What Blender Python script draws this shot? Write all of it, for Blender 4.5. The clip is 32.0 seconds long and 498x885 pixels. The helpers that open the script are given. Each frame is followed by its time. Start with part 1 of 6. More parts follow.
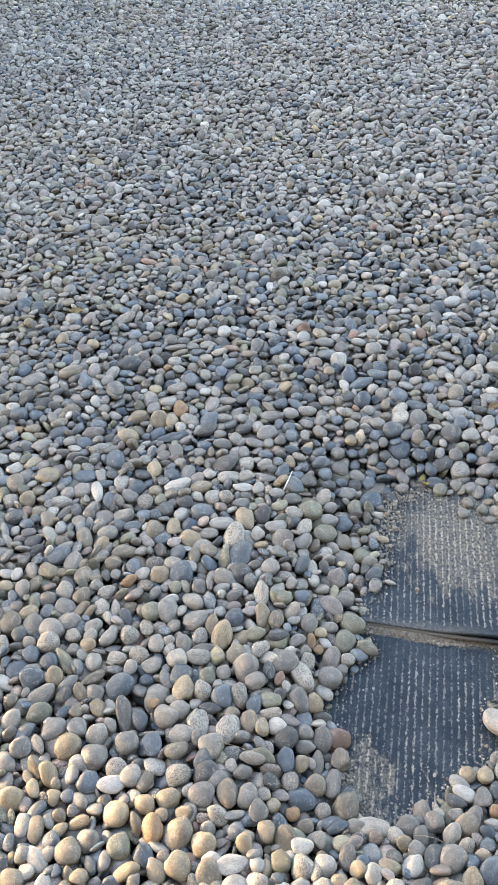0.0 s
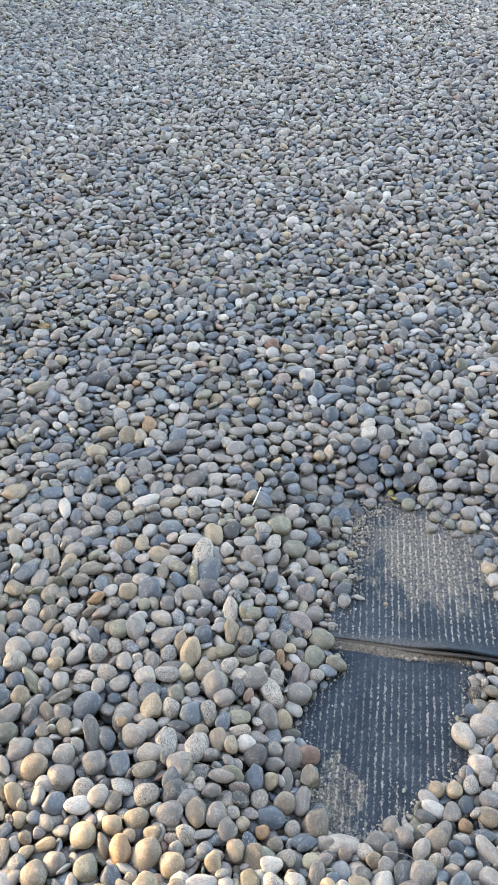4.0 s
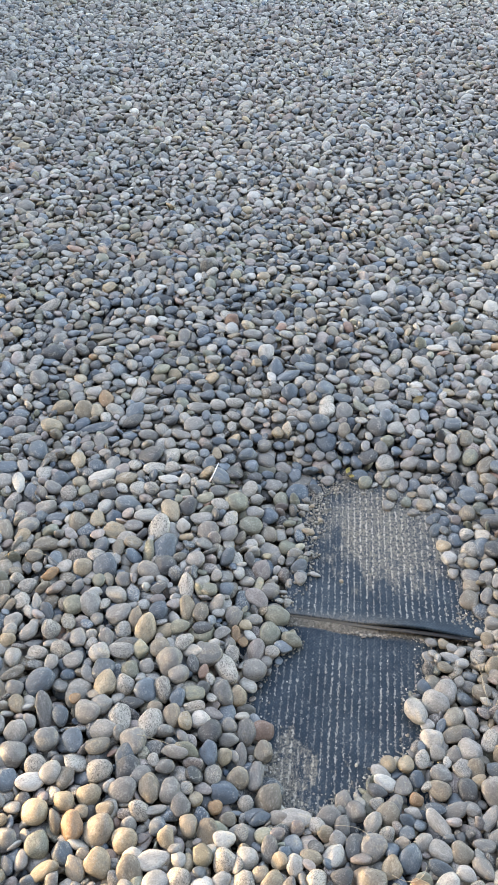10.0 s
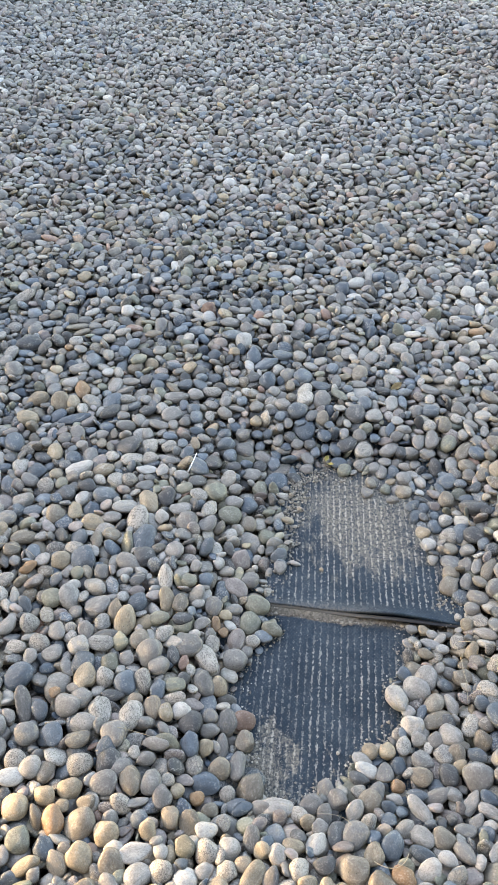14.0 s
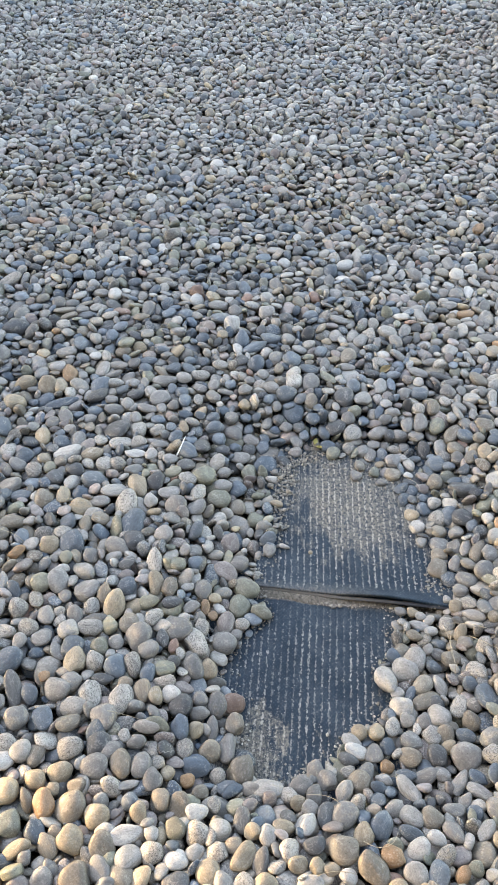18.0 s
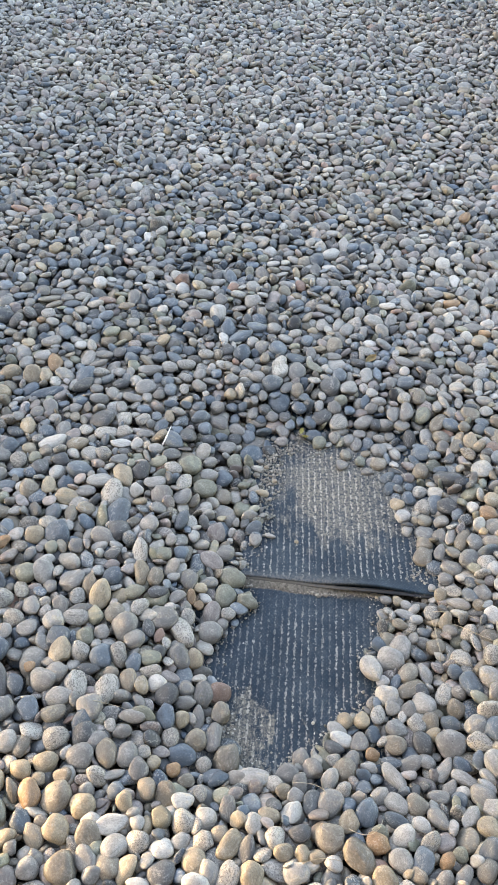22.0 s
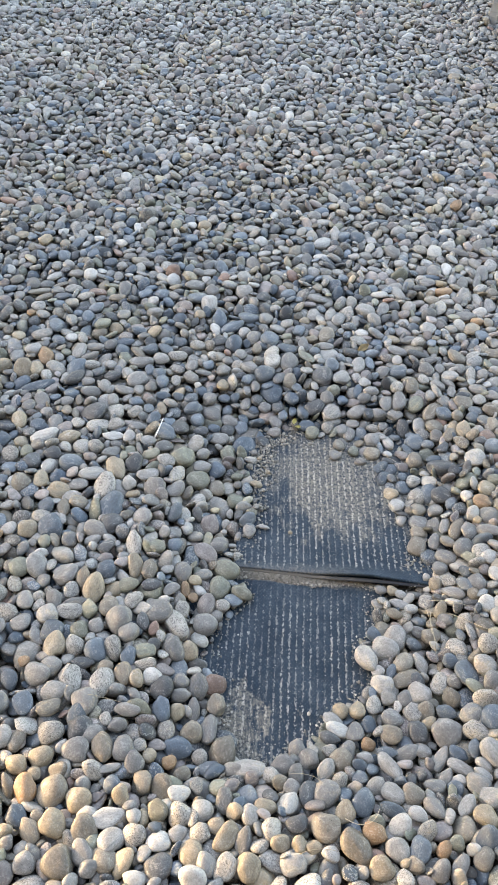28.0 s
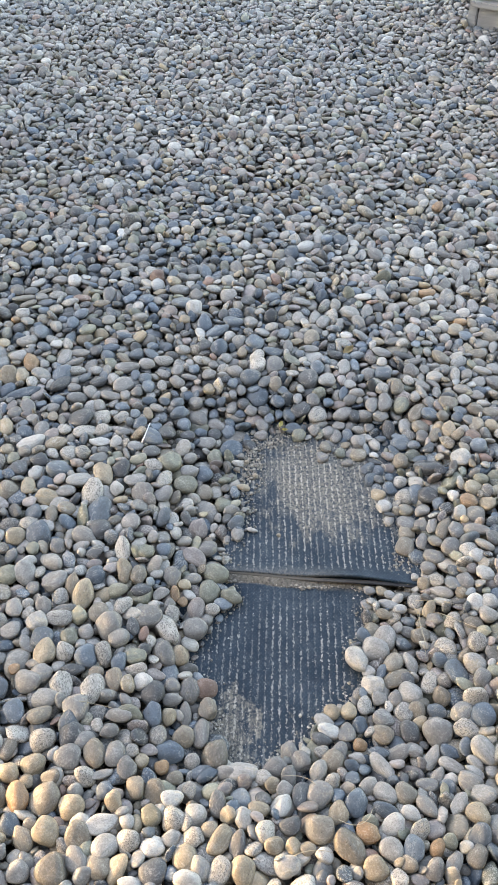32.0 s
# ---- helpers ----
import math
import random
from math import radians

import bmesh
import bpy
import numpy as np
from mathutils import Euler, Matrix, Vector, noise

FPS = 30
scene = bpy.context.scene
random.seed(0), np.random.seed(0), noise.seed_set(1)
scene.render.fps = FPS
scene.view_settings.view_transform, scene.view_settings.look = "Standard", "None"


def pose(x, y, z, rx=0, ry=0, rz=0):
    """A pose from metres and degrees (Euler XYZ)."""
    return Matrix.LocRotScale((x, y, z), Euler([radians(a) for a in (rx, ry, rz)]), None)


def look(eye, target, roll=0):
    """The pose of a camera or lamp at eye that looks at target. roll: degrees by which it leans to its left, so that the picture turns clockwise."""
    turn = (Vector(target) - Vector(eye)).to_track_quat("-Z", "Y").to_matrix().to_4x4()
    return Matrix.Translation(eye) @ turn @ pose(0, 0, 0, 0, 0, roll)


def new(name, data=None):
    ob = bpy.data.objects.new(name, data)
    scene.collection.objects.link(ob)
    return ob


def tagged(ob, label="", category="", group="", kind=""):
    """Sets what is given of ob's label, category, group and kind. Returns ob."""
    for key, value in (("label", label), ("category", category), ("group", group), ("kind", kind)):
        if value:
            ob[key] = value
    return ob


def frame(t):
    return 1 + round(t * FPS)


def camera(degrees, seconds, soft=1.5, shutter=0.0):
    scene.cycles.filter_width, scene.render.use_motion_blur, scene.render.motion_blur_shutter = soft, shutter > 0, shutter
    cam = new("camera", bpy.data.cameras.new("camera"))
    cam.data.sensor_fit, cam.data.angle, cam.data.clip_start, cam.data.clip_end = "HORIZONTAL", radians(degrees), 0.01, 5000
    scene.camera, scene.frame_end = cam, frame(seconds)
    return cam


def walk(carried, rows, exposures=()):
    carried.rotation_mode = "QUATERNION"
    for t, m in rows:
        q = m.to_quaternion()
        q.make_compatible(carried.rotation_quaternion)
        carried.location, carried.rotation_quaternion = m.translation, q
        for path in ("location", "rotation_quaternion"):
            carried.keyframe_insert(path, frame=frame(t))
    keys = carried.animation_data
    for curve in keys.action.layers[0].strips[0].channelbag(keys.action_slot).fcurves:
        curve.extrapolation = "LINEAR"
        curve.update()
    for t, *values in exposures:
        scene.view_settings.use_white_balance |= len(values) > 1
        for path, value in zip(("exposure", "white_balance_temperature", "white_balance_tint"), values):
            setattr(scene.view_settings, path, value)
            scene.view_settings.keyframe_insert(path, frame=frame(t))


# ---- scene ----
cam = camera(31.8, 32.0, soft=0.8)
walk(cam, [
    (0, pose(-0.0134, -0.0184, 1.3661, 48.768, 3.801, 4.410)),
    (0.5, pose(-0.0111, -0.0242, 1.3668, 48.614, 3.932, 4.324)),
    (1, pose(-0.0105, -0.0193, 1.3611, 48.309, 3.598, 3.695)),
    (1.5, pose(-0.0068, -0.0167, 1.3634, 48.201, 3.627, 3.351)),
    (2, pose(-0.0119, -0.0129, 1.3581, 48.079, 3.368, 3.157)),
    (2.5, pose(-0.0118, -0.0180, 1.3634, 48.102, 3.233, 2.895)),
    (3, pose(-0.0077, -0.0213, 1.3685, 48.910, 3.092, 2.982)),
    (3.5, pose(-0.0082, -0.0177, 1.3668, 49.723, 2.869, 2.911)),
    (5.5, pose(-0.0118, -0.0196, 1.3635, 49.336, 1.999, 2.779)),
    (6, pose(-0.0137, -0.0129, 1.3580, 48.964, 1.600, 2.684)),
    (6.5, pose(-0.0144, -0.0151, 1.3598, 48.770, 1.244, 2.694)),
    (7, pose(-0.0107, -0.0129, 1.3593, 48.894, 1.114, 2.507)),
    (7.5, pose(-0.0131, -0.0109, 1.3537, 48.694, 0.718, 2.210)),
    (8, pose(-0.0075, -0.0121, 1.3561, 48.467, 0.698, 1.950)),
    (8.5, pose(-0.0096, -0.0092, 1.3546, 48.332, 0.400, 1.785)),
    (9, pose(-0.0112, -0.0073, 1.3525, 48.211, 0.322, 1.630)),
    (9.5, pose(-0.0079, -0.0083, 1.3545, 48.205, 0.350, 1.337)),
    (10, pose(-0.0088, -0.0098, 1.3549, 48.182, 0.329, 1.272)),
    (10.5, pose(-0.0093, -0.0085, 1.3521, 48.061, 0.261, 1.344)),
    (11, pose(-0.0107, -0.0082, 1.3533, 48.038, 0.213, 1.305)),
    (11.5, pose(-0.0066, -0.0085, 1.3534, 48.091, 0.131, 1.209)),
    (12, pose(-0.0061, -0.0034, 1.3495, 47.740, -0.184, 0.918)),
    (12.5, pose(-0.0034, -0.0029, 1.3506, 47.552, -0.214, 0.360)),
    (13, pose(-0.0001, 0.0001, 1.3498, 47.501, -0.007, 0.004)),
    (13.5, pose(-0.0015, -0.0014, 1.3493, 47.404, 0.091, -0.116)),
    (14, pose(-0.0011, -0.0007, 1.3497, 47.401, 0.119, -0.152)),
    (14.5, pose(-0.0024, -0.0034, 1.3520, 47.678, 0.130, -0.328)),
    (16.5, pose(-0.0029, -0.0037, 1.3508, 47.103, -0.039, -0.448)),
    (17, pose(-0.0006, 0.0007, 1.3471, 46.840, -0.045, -0.527)),
    (17.5, pose(0.0017, 0.0000, 1.3482, 46.600, -0.102, -0.741)),
    (18, pose(-0.0007, 0.0018, 1.3468, 46.321, -0.203, -0.844)),
    (18.5, pose(-0.0019, 0.0009, 1.3482, 46.319, -0.204, -0.986)),
    (19, pose(0.0012, 0.0026, 1.3467, 46.291, -0.113, -1.063)),
    (19.5, pose(0.0011, 0.0020, 1.3466, 46.255, -0.272, -1.262)),
    (20, pose(0.0024, 0.0011, 1.3476, 46.063, -0.298, -1.394)),
    (20.5, pose(0.0013, -0.0014, 1.3503, 46.031, -0.264, -1.382)),
    (21, pose(0.0003, 0.0005, 1.3479, 45.842, -0.583, -1.345)),
    (21.5, pose(0.0013, 0.0015, 1.3460, 45.590, -0.680, -1.479)),
    (22, pose(0.0025, 0.0039, 1.3453, 45.625, -0.734, -1.478)),
    (22.5, pose(0.0031, 0.0098, 1.3428, 45.732, -0.589, -1.592)),
    (23, pose(0.0013, 0.0075, 1.3423, 45.697, -0.568, -1.739)),
    (23.5, pose(0.0036, 0.0069, 1.3459, 45.603, -0.452, -1.813)),
    (24, pose(0.0023, 0.0055, 1.3447, 45.697, -0.490, -1.873)),
    (24.5, pose(0.0008, 0.0040, 1.3443, 45.770, -0.595, -1.759)),
    (25, pose(0.0039, 0.0047, 1.3470, 45.653, -0.578, -1.743)),
    (25.5, pose(-0.0012, 0.0053, 1.3440, 45.668, -0.734, -1.680)),
    (27.5, pose(0.0027, 0.0084, 1.3412, 45.064, -0.743, -2.099)),
    (28, pose(0.0068, 0.0097, 1.3417, 45.000, -0.488, -2.211)),
    (28.5, pose(0.0061, 0.0089, 1.3424, 44.954, -0.401, -2.396)),
    (29, pose(0.0033, 0.0077, 1.3441, 45.178, -0.344, -2.358)),
    (29.5, pose(0.0066, 0.0099, 1.3418, 45.082, -0.123, -2.481)),
    (30, pose(0.0064, 0.0084, 1.3423, 45.161, -0.332, -2.440)),
    (30.5, pose(0.0100, 0.0088, 1.3459, 45.356, -0.433, -2.617)),
    (31, pose(0.0053, 0.0108, 1.3403, 45.283, -0.640, -2.727)),
    (31.5, pose(0.0094, 0.0094, 1.3450, 45.308, -0.502, -2.933)),
    (32, pose(0.0058, 0.0069, 1.3443, 45.244, -0.417, -3.528)),
], exposures=[(0, 3.18, 8960, 17.9), (32, 3.18, 8960, 17.9)])

# ---- world and light ----
SUN_SIDE = Vector((-0.945, 0.327, 0))          # the way to the sun, over the ground
SUN_HEIGHT = radians(14)
world = bpy.data.worlds.new("sky")
scene.world = world
world.use_nodes = True
wn = world.node_tree
sky = wn.nodes.new("ShaderNodeTexSky")
sky.sky_type = "NISHITA"
sky.sun_disc = False
sky.sun_elevation = SUN_HEIGHT
sky.sun_rotation = math.atan2(SUN_SIDE.x, SUN_SIDE.y)
sky.dust_density = 1.0
back = wn.nodes["Background"]
back.inputs["Strength"].default_value = 0.15
wn.links.new(sky.outputs["Color"], back.inputs["Color"])

sun = new("sun", bpy.data.lights.new("sun", "SUN"))
sun.data.energy = 1.0
sun.data.angle = radians(0.7)
sun.data.color = (1.0, 0.78, 0.50)
to_sun = SUN_SIDE.normalized() * math.cos(SUN_HEIGHT) + Vector((0, 0, math.sin(SUN_HEIGHT)))
sun.matrix_world = look(to_sun * 30, (0, 0, 0))


# ---- materials ----
def nodes_of(name):
    m = bpy.data.materials.new(name)
    m.use_nodes = True
    t = m.node_tree
    return m, t, t.nodes["Principled BSDF"]


def add(t, kind, **values):
    n = t.nodes.new(kind)
    for key, v in values.items():
        n.inputs[key.replace("_", " ")].default_value = v
    return n


def ramp(t, stops, mode="LINEAR"):
    n = t.nodes.new("ShaderNodeValToRGB")
    n.color_ramp.interpolation = mode
    el = n.color_ramp.elements
    while len(el) < len(stops):
        el.new(0.5)
    for e, (p, c) in zip(el, stops):
        e.position = p
        e.color = (*c, 1) if len(c) == 3 else c
    return n


def grey3(v):
    return (v, v, v)


def mixer(t, a, b, fac, mode="MIX"):
    n = t.nodes.new("ShaderNodeMix")
    n.data_type, n.blend_type = "RGBA", mode
    for socket, v in ((n.inputs[0], fac), (n.inputs[6], a), (n.inputs[7], b)):
        if isinstance(v, bpy.types.NodeSocket):
            t.links.new(v, socket)
        elif isinstance(v, (int, float)):
            socket.default_value = v
        else:
            socket.default_value = (*v, 1)
    return n.outputs[2]


def maths(t, op, a, b=0.0):
    n = t.nodes.new("ShaderNodeMath")
    n.operation = op
    for socket, v in zip(n.inputs, (a, b)):
        if isinstance(v, bpy.types.NodeSocket):
            t.links.new(v, socket)
        else:
            socket.default_value = v
    return n.outputs[0]


def moved(t, rnd):
    """Object coordinates, shifted by a random amount for each stone."""
    co = add(t, "ShaderNodeTexCoord")
    shift = maths(t, "MULTIPLY", rnd, 91.0)
    v = t.nodes.new("ShaderNodeVectorMath")
    v.operation = "ADD"
    t.links.new(co.outputs["Object"], v.inputs[0])
    t.links.new(shift, v.inputs[1])
    return v.outputs[0]


def stone_finish(t, bsdf, co, base, speck, rnd, fine, unit):
    """Mottling, crystals, pits, veins, wear and fine relief on a base colour; speck is a value or a socket, rnd one number a stone."""
    def spread(k):
        return maths(t, "FRACT", maths(t, "MULTIPLY", rnd, k))

    def step(value, lo, hi):
        n = t.nodes.new("ShaderNodeMapRange")
        n.inputs["From Min"].default_value, n.inputs["From Max"].default_value = lo, hi
        t.links.new(value, n.inputs["Value"])
        return n.outputs[0]

    broad = add(t, "ShaderNodeTexNoise", Scale=1.5 * unit, Detail=3.0, Roughness=0.55)
    grain = add(t, "ShaderNodeTexNoise", Scale=7.0 * unit, Detail=3.0, Roughness=0.64)
    # bedding: the mottling is drawn out along the stone
    beds = t.nodes.new("ShaderNodeVectorMath")
    beds.operation = "MULTIPLY"
    beds.inputs[1].default_value = (0.75, 1.0, 2.0)
    t.links.new(co, beds.inputs[0])
    t.links.new(beds.outputs[0], broad.inputs["Vector"])
    t.links.new(co, grain.inputs["Vector"])
    shade = ramp(t, [(0.28, grey3(0.74)), (0.72, grey3(1.24))])
    t.links.new(broad.outputs["Fac"], shade.inputs[0])
    c = mixer(t, base, shade.outputs[0], 1.0, "MULTIPLY")
    rough = ramp(t, [(0.3, grey3(0.74)), (0.7, grey3(1.24))])
    t.links.new(grain.outputs["Fac"], rough.inputs[0])
    c = mixer(t, c, rough.outputs[0], 0.85, "MULTIPLY")
    # a warm or rusty stain over part of some stones
    stain = maths(t, "MULTIPLY", step(broad.outputs["Fac"], 0.50, 0.66), step(spread(87.7), 0.62, 0.80))
    c = mixer(t, c, mixer(t, c, (1.13, 1.0, 0.83), 1.0, "MULTIPLY"), stain)
    # crystals of ragged outline, dark and pale
    bent = t.nodes.new("ShaderNodeVectorMath")
    bent.operation = "MULTIPLY_ADD"
    bent.inputs[1].default_value = (0.10 / unit, 0.10 / unit, 0.10 / unit)
    t.links.new(grain.outputs["Color"], bent.inputs[0])
    t.links.new(co, bent.inputs[2])
    cells = add(t, "ShaderNodeTexVoronoi", Scale=13.0 * unit)
    t.links.new(bent.outputs[0], cells.inputs["Vector"])
    tint = t.nodes.new("ShaderNodeSeparateColor")
    t.links.new(cells.outputs["Color"], tint.inputs[0])
    dark = maths(t, "MULTIPLY", step(tint.outputs[0], 0.60, 0.82), speck)
    c = mixer(t, c, (0.055, 0.056, 0.056), dark)
    light = maths(t, "MULTIPLY", step(tint.outputs[1], 0.70, 0.80), maths(t, "MULTIPLY", speck, 0.6))
    c = mixer(t, c, (0.50, 0.49, 0.46), light)
    # pits
    holes = add(t, "ShaderNodeTexVoronoi", Scale=4.2 * unit)
    t.links.new(bent.outputs[0], holes.inputs["Vector"])
    pits = maths(t, "MULTIPLY", step(holes.outputs["Distance"], 0.17, 0.10), step(spread(211.3), 0.60, 0.70))
    c = mixer(t, c, mixer(t, c, grey3(0.38), 1.0, "MULTIPLY"), pits)
    # a thin quartz vein through a few
    seam = add(t, "ShaderNodeTexNoise", Scale=0.8 * unit, Detail=2.0)
    t.links.new(beds.outputs[0], seam.inputs["Vector"])
    vein = step(maths(t, "ABSOLUTE", maths(t, "SUBTRACT", seam.outputs["Fac"], 0.52)), 0.011, 0.005)
    vein = maths(t, "MULTIPLY", maths(t, "MULTIPLY", vein, step(spread(331.9), 0.93, 0.94)), 0.5)
    c = mixer(t, c, (0.42, 0.42, 0.40), vein)
    # pale scuffs where stones have knocked together
    scuff = maths(t, "MULTIPLY", step(maths(t, "MULTIPLY", grain.outputs["Fac"], broad.outputs["Fac"]), 0.29, 0.40), 0.38)
    c = mixer(t, c, (0.40, 0.395, 0.375), scuff)
    t.links.new(c, bsdf.inputs["Base Color"])
    gloss = ramp(t, [(0.3, grey3(0.40)), (0.7, grey3(0.58))])
    t.links.new(broad.outputs["Fac"], gloss.inputs[0])
    t.links.new(gloss.outputs[0], bsdf.inputs["Roughness"])
    bsdf.inputs["Specular IOR Level"].default_value = 0.5
    bump = add(t, "ShaderNodeBump", Strength=1.0, Distance=fine)
    t.links.new(maths(t, "SUBTRACT", grain.outputs["Fac"], maths(t, "MULTIPLY", pits, 0.5)), bump.inputs["Height"])
    t.links.new(bump.outputs[0], bsdf.inputs["Normal"])


# base colours of the kinds of stone, with the share of each in the bed and its specks
KINDS = {
    "grey": ((0.236, 0.236, 0.231), (0.160, 0.163, 0.163), 0.25, 0.10),
    "slate": ((0.070, 0.104, 0.142), (0.122, 0.154, 0.184), 0.17, 0.06),
    "green": ((0.208, 0.212, 0.168), (0.150, 0.162, 0.134), 0.09, 0.14),
    "mauve": ((0.260, 0.235, 0.228), (0.206, 0.182, 0.178), 0.16, 0.12),
    "pale": ((0.322, 0.319, 0.304), (0.262, 0.266, 0.262), 0.12, 0.20),
    "speck": ((0.328, 0.322, 0.302), (0.268, 0.262, 0.244), 0.12, 0.70),
    "brown": ((0.212, 0.188, 0.152), (0.166, 0.153, 0.130), 0.09, 0.14),
    "tan": ((0.312, 0.262, 0.188), (0.258, 0.220, 0.164), 0.030, 0.20),
    "dark": ((0.050, 0.059, 0.070), (0.078, 0.086, 0.094), 0.10, 0.10),
    "white": ((0.480, 0.480, 0.466), (0.410, 0.410, 0.396), 0.004, 0.22),
    "orange": ((0.300, 0.185, 0.100), (0.270, 0.180, 0.112), 0.001, 0.10),
    "red": ((0.245, 0.160, 0.130), (0.218, 0.154, 0.132), 0.006, 0.10),
}


def stone_material(kind):
    one, two, _, speck = KINDS[kind]
    m, t, bsdf = nodes_of(kind + "_stone")
    rnd = add(t, "ShaderNodeObjectInfo").outputs["Random"]
    tone = ramp(t, [(0.0, grey3(0.72)), (1.0, grey3(1.14))])
    t.links.new(maths(t, "FRACT", maths(t, "MULTIPLY", rnd, 57.3)), tone.inputs[0])
    base = mixer(t, mixer(t, one, two, rnd), tone.outputs[0], 1.0, "MULTIPLY")
    co = moved(t, rnd)
    stone_finish(t, bsdf, co, base, speck, rnd, 0.0007, 1.0)
    return m


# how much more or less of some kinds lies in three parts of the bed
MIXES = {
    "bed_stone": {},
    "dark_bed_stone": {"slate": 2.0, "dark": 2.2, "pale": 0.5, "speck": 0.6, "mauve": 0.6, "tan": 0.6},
    # far mix paler: the distance's extra brightness is put into the stone colours
    "brightened_bed_stone": {"pale": 3.4, "mauve": 2.0, "grey": 1.2, "slate": 0.35, "dark": 0.5, "brown": 0.5, "green": 0.3, "tan": 0.6, "white": 3.0},
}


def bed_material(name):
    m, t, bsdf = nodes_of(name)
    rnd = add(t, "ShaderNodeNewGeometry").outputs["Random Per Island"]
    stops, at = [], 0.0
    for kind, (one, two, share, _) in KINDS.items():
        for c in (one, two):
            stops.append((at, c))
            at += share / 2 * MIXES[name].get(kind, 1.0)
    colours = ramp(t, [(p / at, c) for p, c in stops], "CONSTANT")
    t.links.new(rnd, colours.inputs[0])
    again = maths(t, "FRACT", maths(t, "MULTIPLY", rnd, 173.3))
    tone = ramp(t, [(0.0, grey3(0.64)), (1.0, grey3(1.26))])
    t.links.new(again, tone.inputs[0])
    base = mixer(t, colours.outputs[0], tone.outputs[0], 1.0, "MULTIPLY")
    # here more of the cool stones, there more of the warm
    place = add(t, "ShaderNodeTexCoord")
    drift = add(t, "ShaderNodeTexNoise", Scale=1.1, Detail=2.0)
    t.links.new(place.outputs["Object"], drift.inputs["Vector"])
    hue = ramp(t, [(0.35, (0.96, 1.0, 1.04)), (0.65, (1.04, 1.0, 0.95))])
    t.links.new(drift.outputs["Fac"], hue.inputs[0])
    base = mixer(t, base, hue.outputs[0], 1.0, "MULTIPLY")
    third = maths(t, "FRACT", maths(t, "MULTIPLY", rnd, 641.7))
    some = maths(t, "GREATER_THAN", third, 0.78)
    speck = maths(t, "ADD", maths(t, "MULTIPLY", some, 0.55), 0.06)
    stone_finish(t, bsdf, moved(t, rnd), base, speck, rnd, 0.0007, 46.0)
    return m


def sand_material():
    m, t, bsdf = nodes_of("grit_and_sand")
    co = add(t, "ShaderNodeTexCoord")
    a = add(t, "ShaderNodeTexVoronoi", Scale=170.0)
    b = add(t, "ShaderNodeTexNoise", Scale=14.0, Detail=6.0)
    for n in (a, b):
        t.links.new(co.outputs["Object"], n.inputs["Vector"])
    cr = ramp(t, [(0.0, (0.030, 0.030, 0.028)), (0.5, (0.080, 0.076, 0.068)), (1.0, (0.17, 0.16, 0.14))])
    t.links.new(a.outputs["Color"], cr.inputs[0])
    sh = ramp(t, [(0.3, grey3(0.7)), (0.7, grey3(1.1))])
    t.links.new(b.outputs["Fac"], sh.inputs[0])
    t.links.new(mixer(t, cr.outputs[0], sh.outputs[0], 1.0, "MULTIPLY"), bsdf.inputs["Base Color"])
    bsdf.inputs["Roughness"].default_value = 0.95
    bump = add(t, "ShaderNodeBump", Strength=1.0, Distance=0.004)
    t.links.new(a.outputs["Distance"], bump.inputs["Height"])
    t.links.new(bump.outputs[0], bsdf.inputs["Normal"])
    return m


def far_ground_material():
    m, t, bsdf = nodes_of("far_shingle")
    co = add(t, "ShaderNodeTexCoord")
    a = add(t, "ShaderNodeTexVoronoi", Scale=26.0)
    b = add(t, "ShaderNodeTexNoise", Scale=1.3, Detail=6.0)
    for n in (a, b):
        t.links.new(co.outputs["Object"], n.inputs["Vector"])
    cr = ramp(t, [(0.0, (0.07, 0.08, 0.09)), (0.4, (0.16, 0.17, 0.175)), (0.8, (0.24, 0.23, 0.21)), (1.0, (0.36, 0.36, 0.34))])
    t.links.new(a.outputs["Color"], cr.inputs[0])
    sh = ramp(t, [(0.3, grey3(0.8)), (0.7, grey3(1.15))])
    t.links.new(b.outputs["Fac"], sh.inputs[0])
    # shade between the pebbles, painted as darker rims of the cells
    gaps = ramp(t, [(0.45, grey3(1)), (0.75, grey3(0.35))])
    t.links.new(a.outputs["Distance"], gaps.inputs[0])
    c = mixer(t, mixer(t, cr.outputs[0], sh.outputs[0], 1.0, "MULTIPLY"), gaps.outputs[0], 1.0, "MULTIPLY")
    t.links.new(c, bsdf.inputs["Base Color"])
    bsdf.inputs["Roughness"].default_value = 0.8
    bump = add(t, "ShaderNodeBump", Strength=1.0, Distance=0.02)
    bump.invert = True
    t.links.new(a.outputs["Distance"], bump.inputs["Height"])
    t.links.new(bump.outputs[0], bsdf.inputs["Normal"])
    return m


RIB = 0.0128


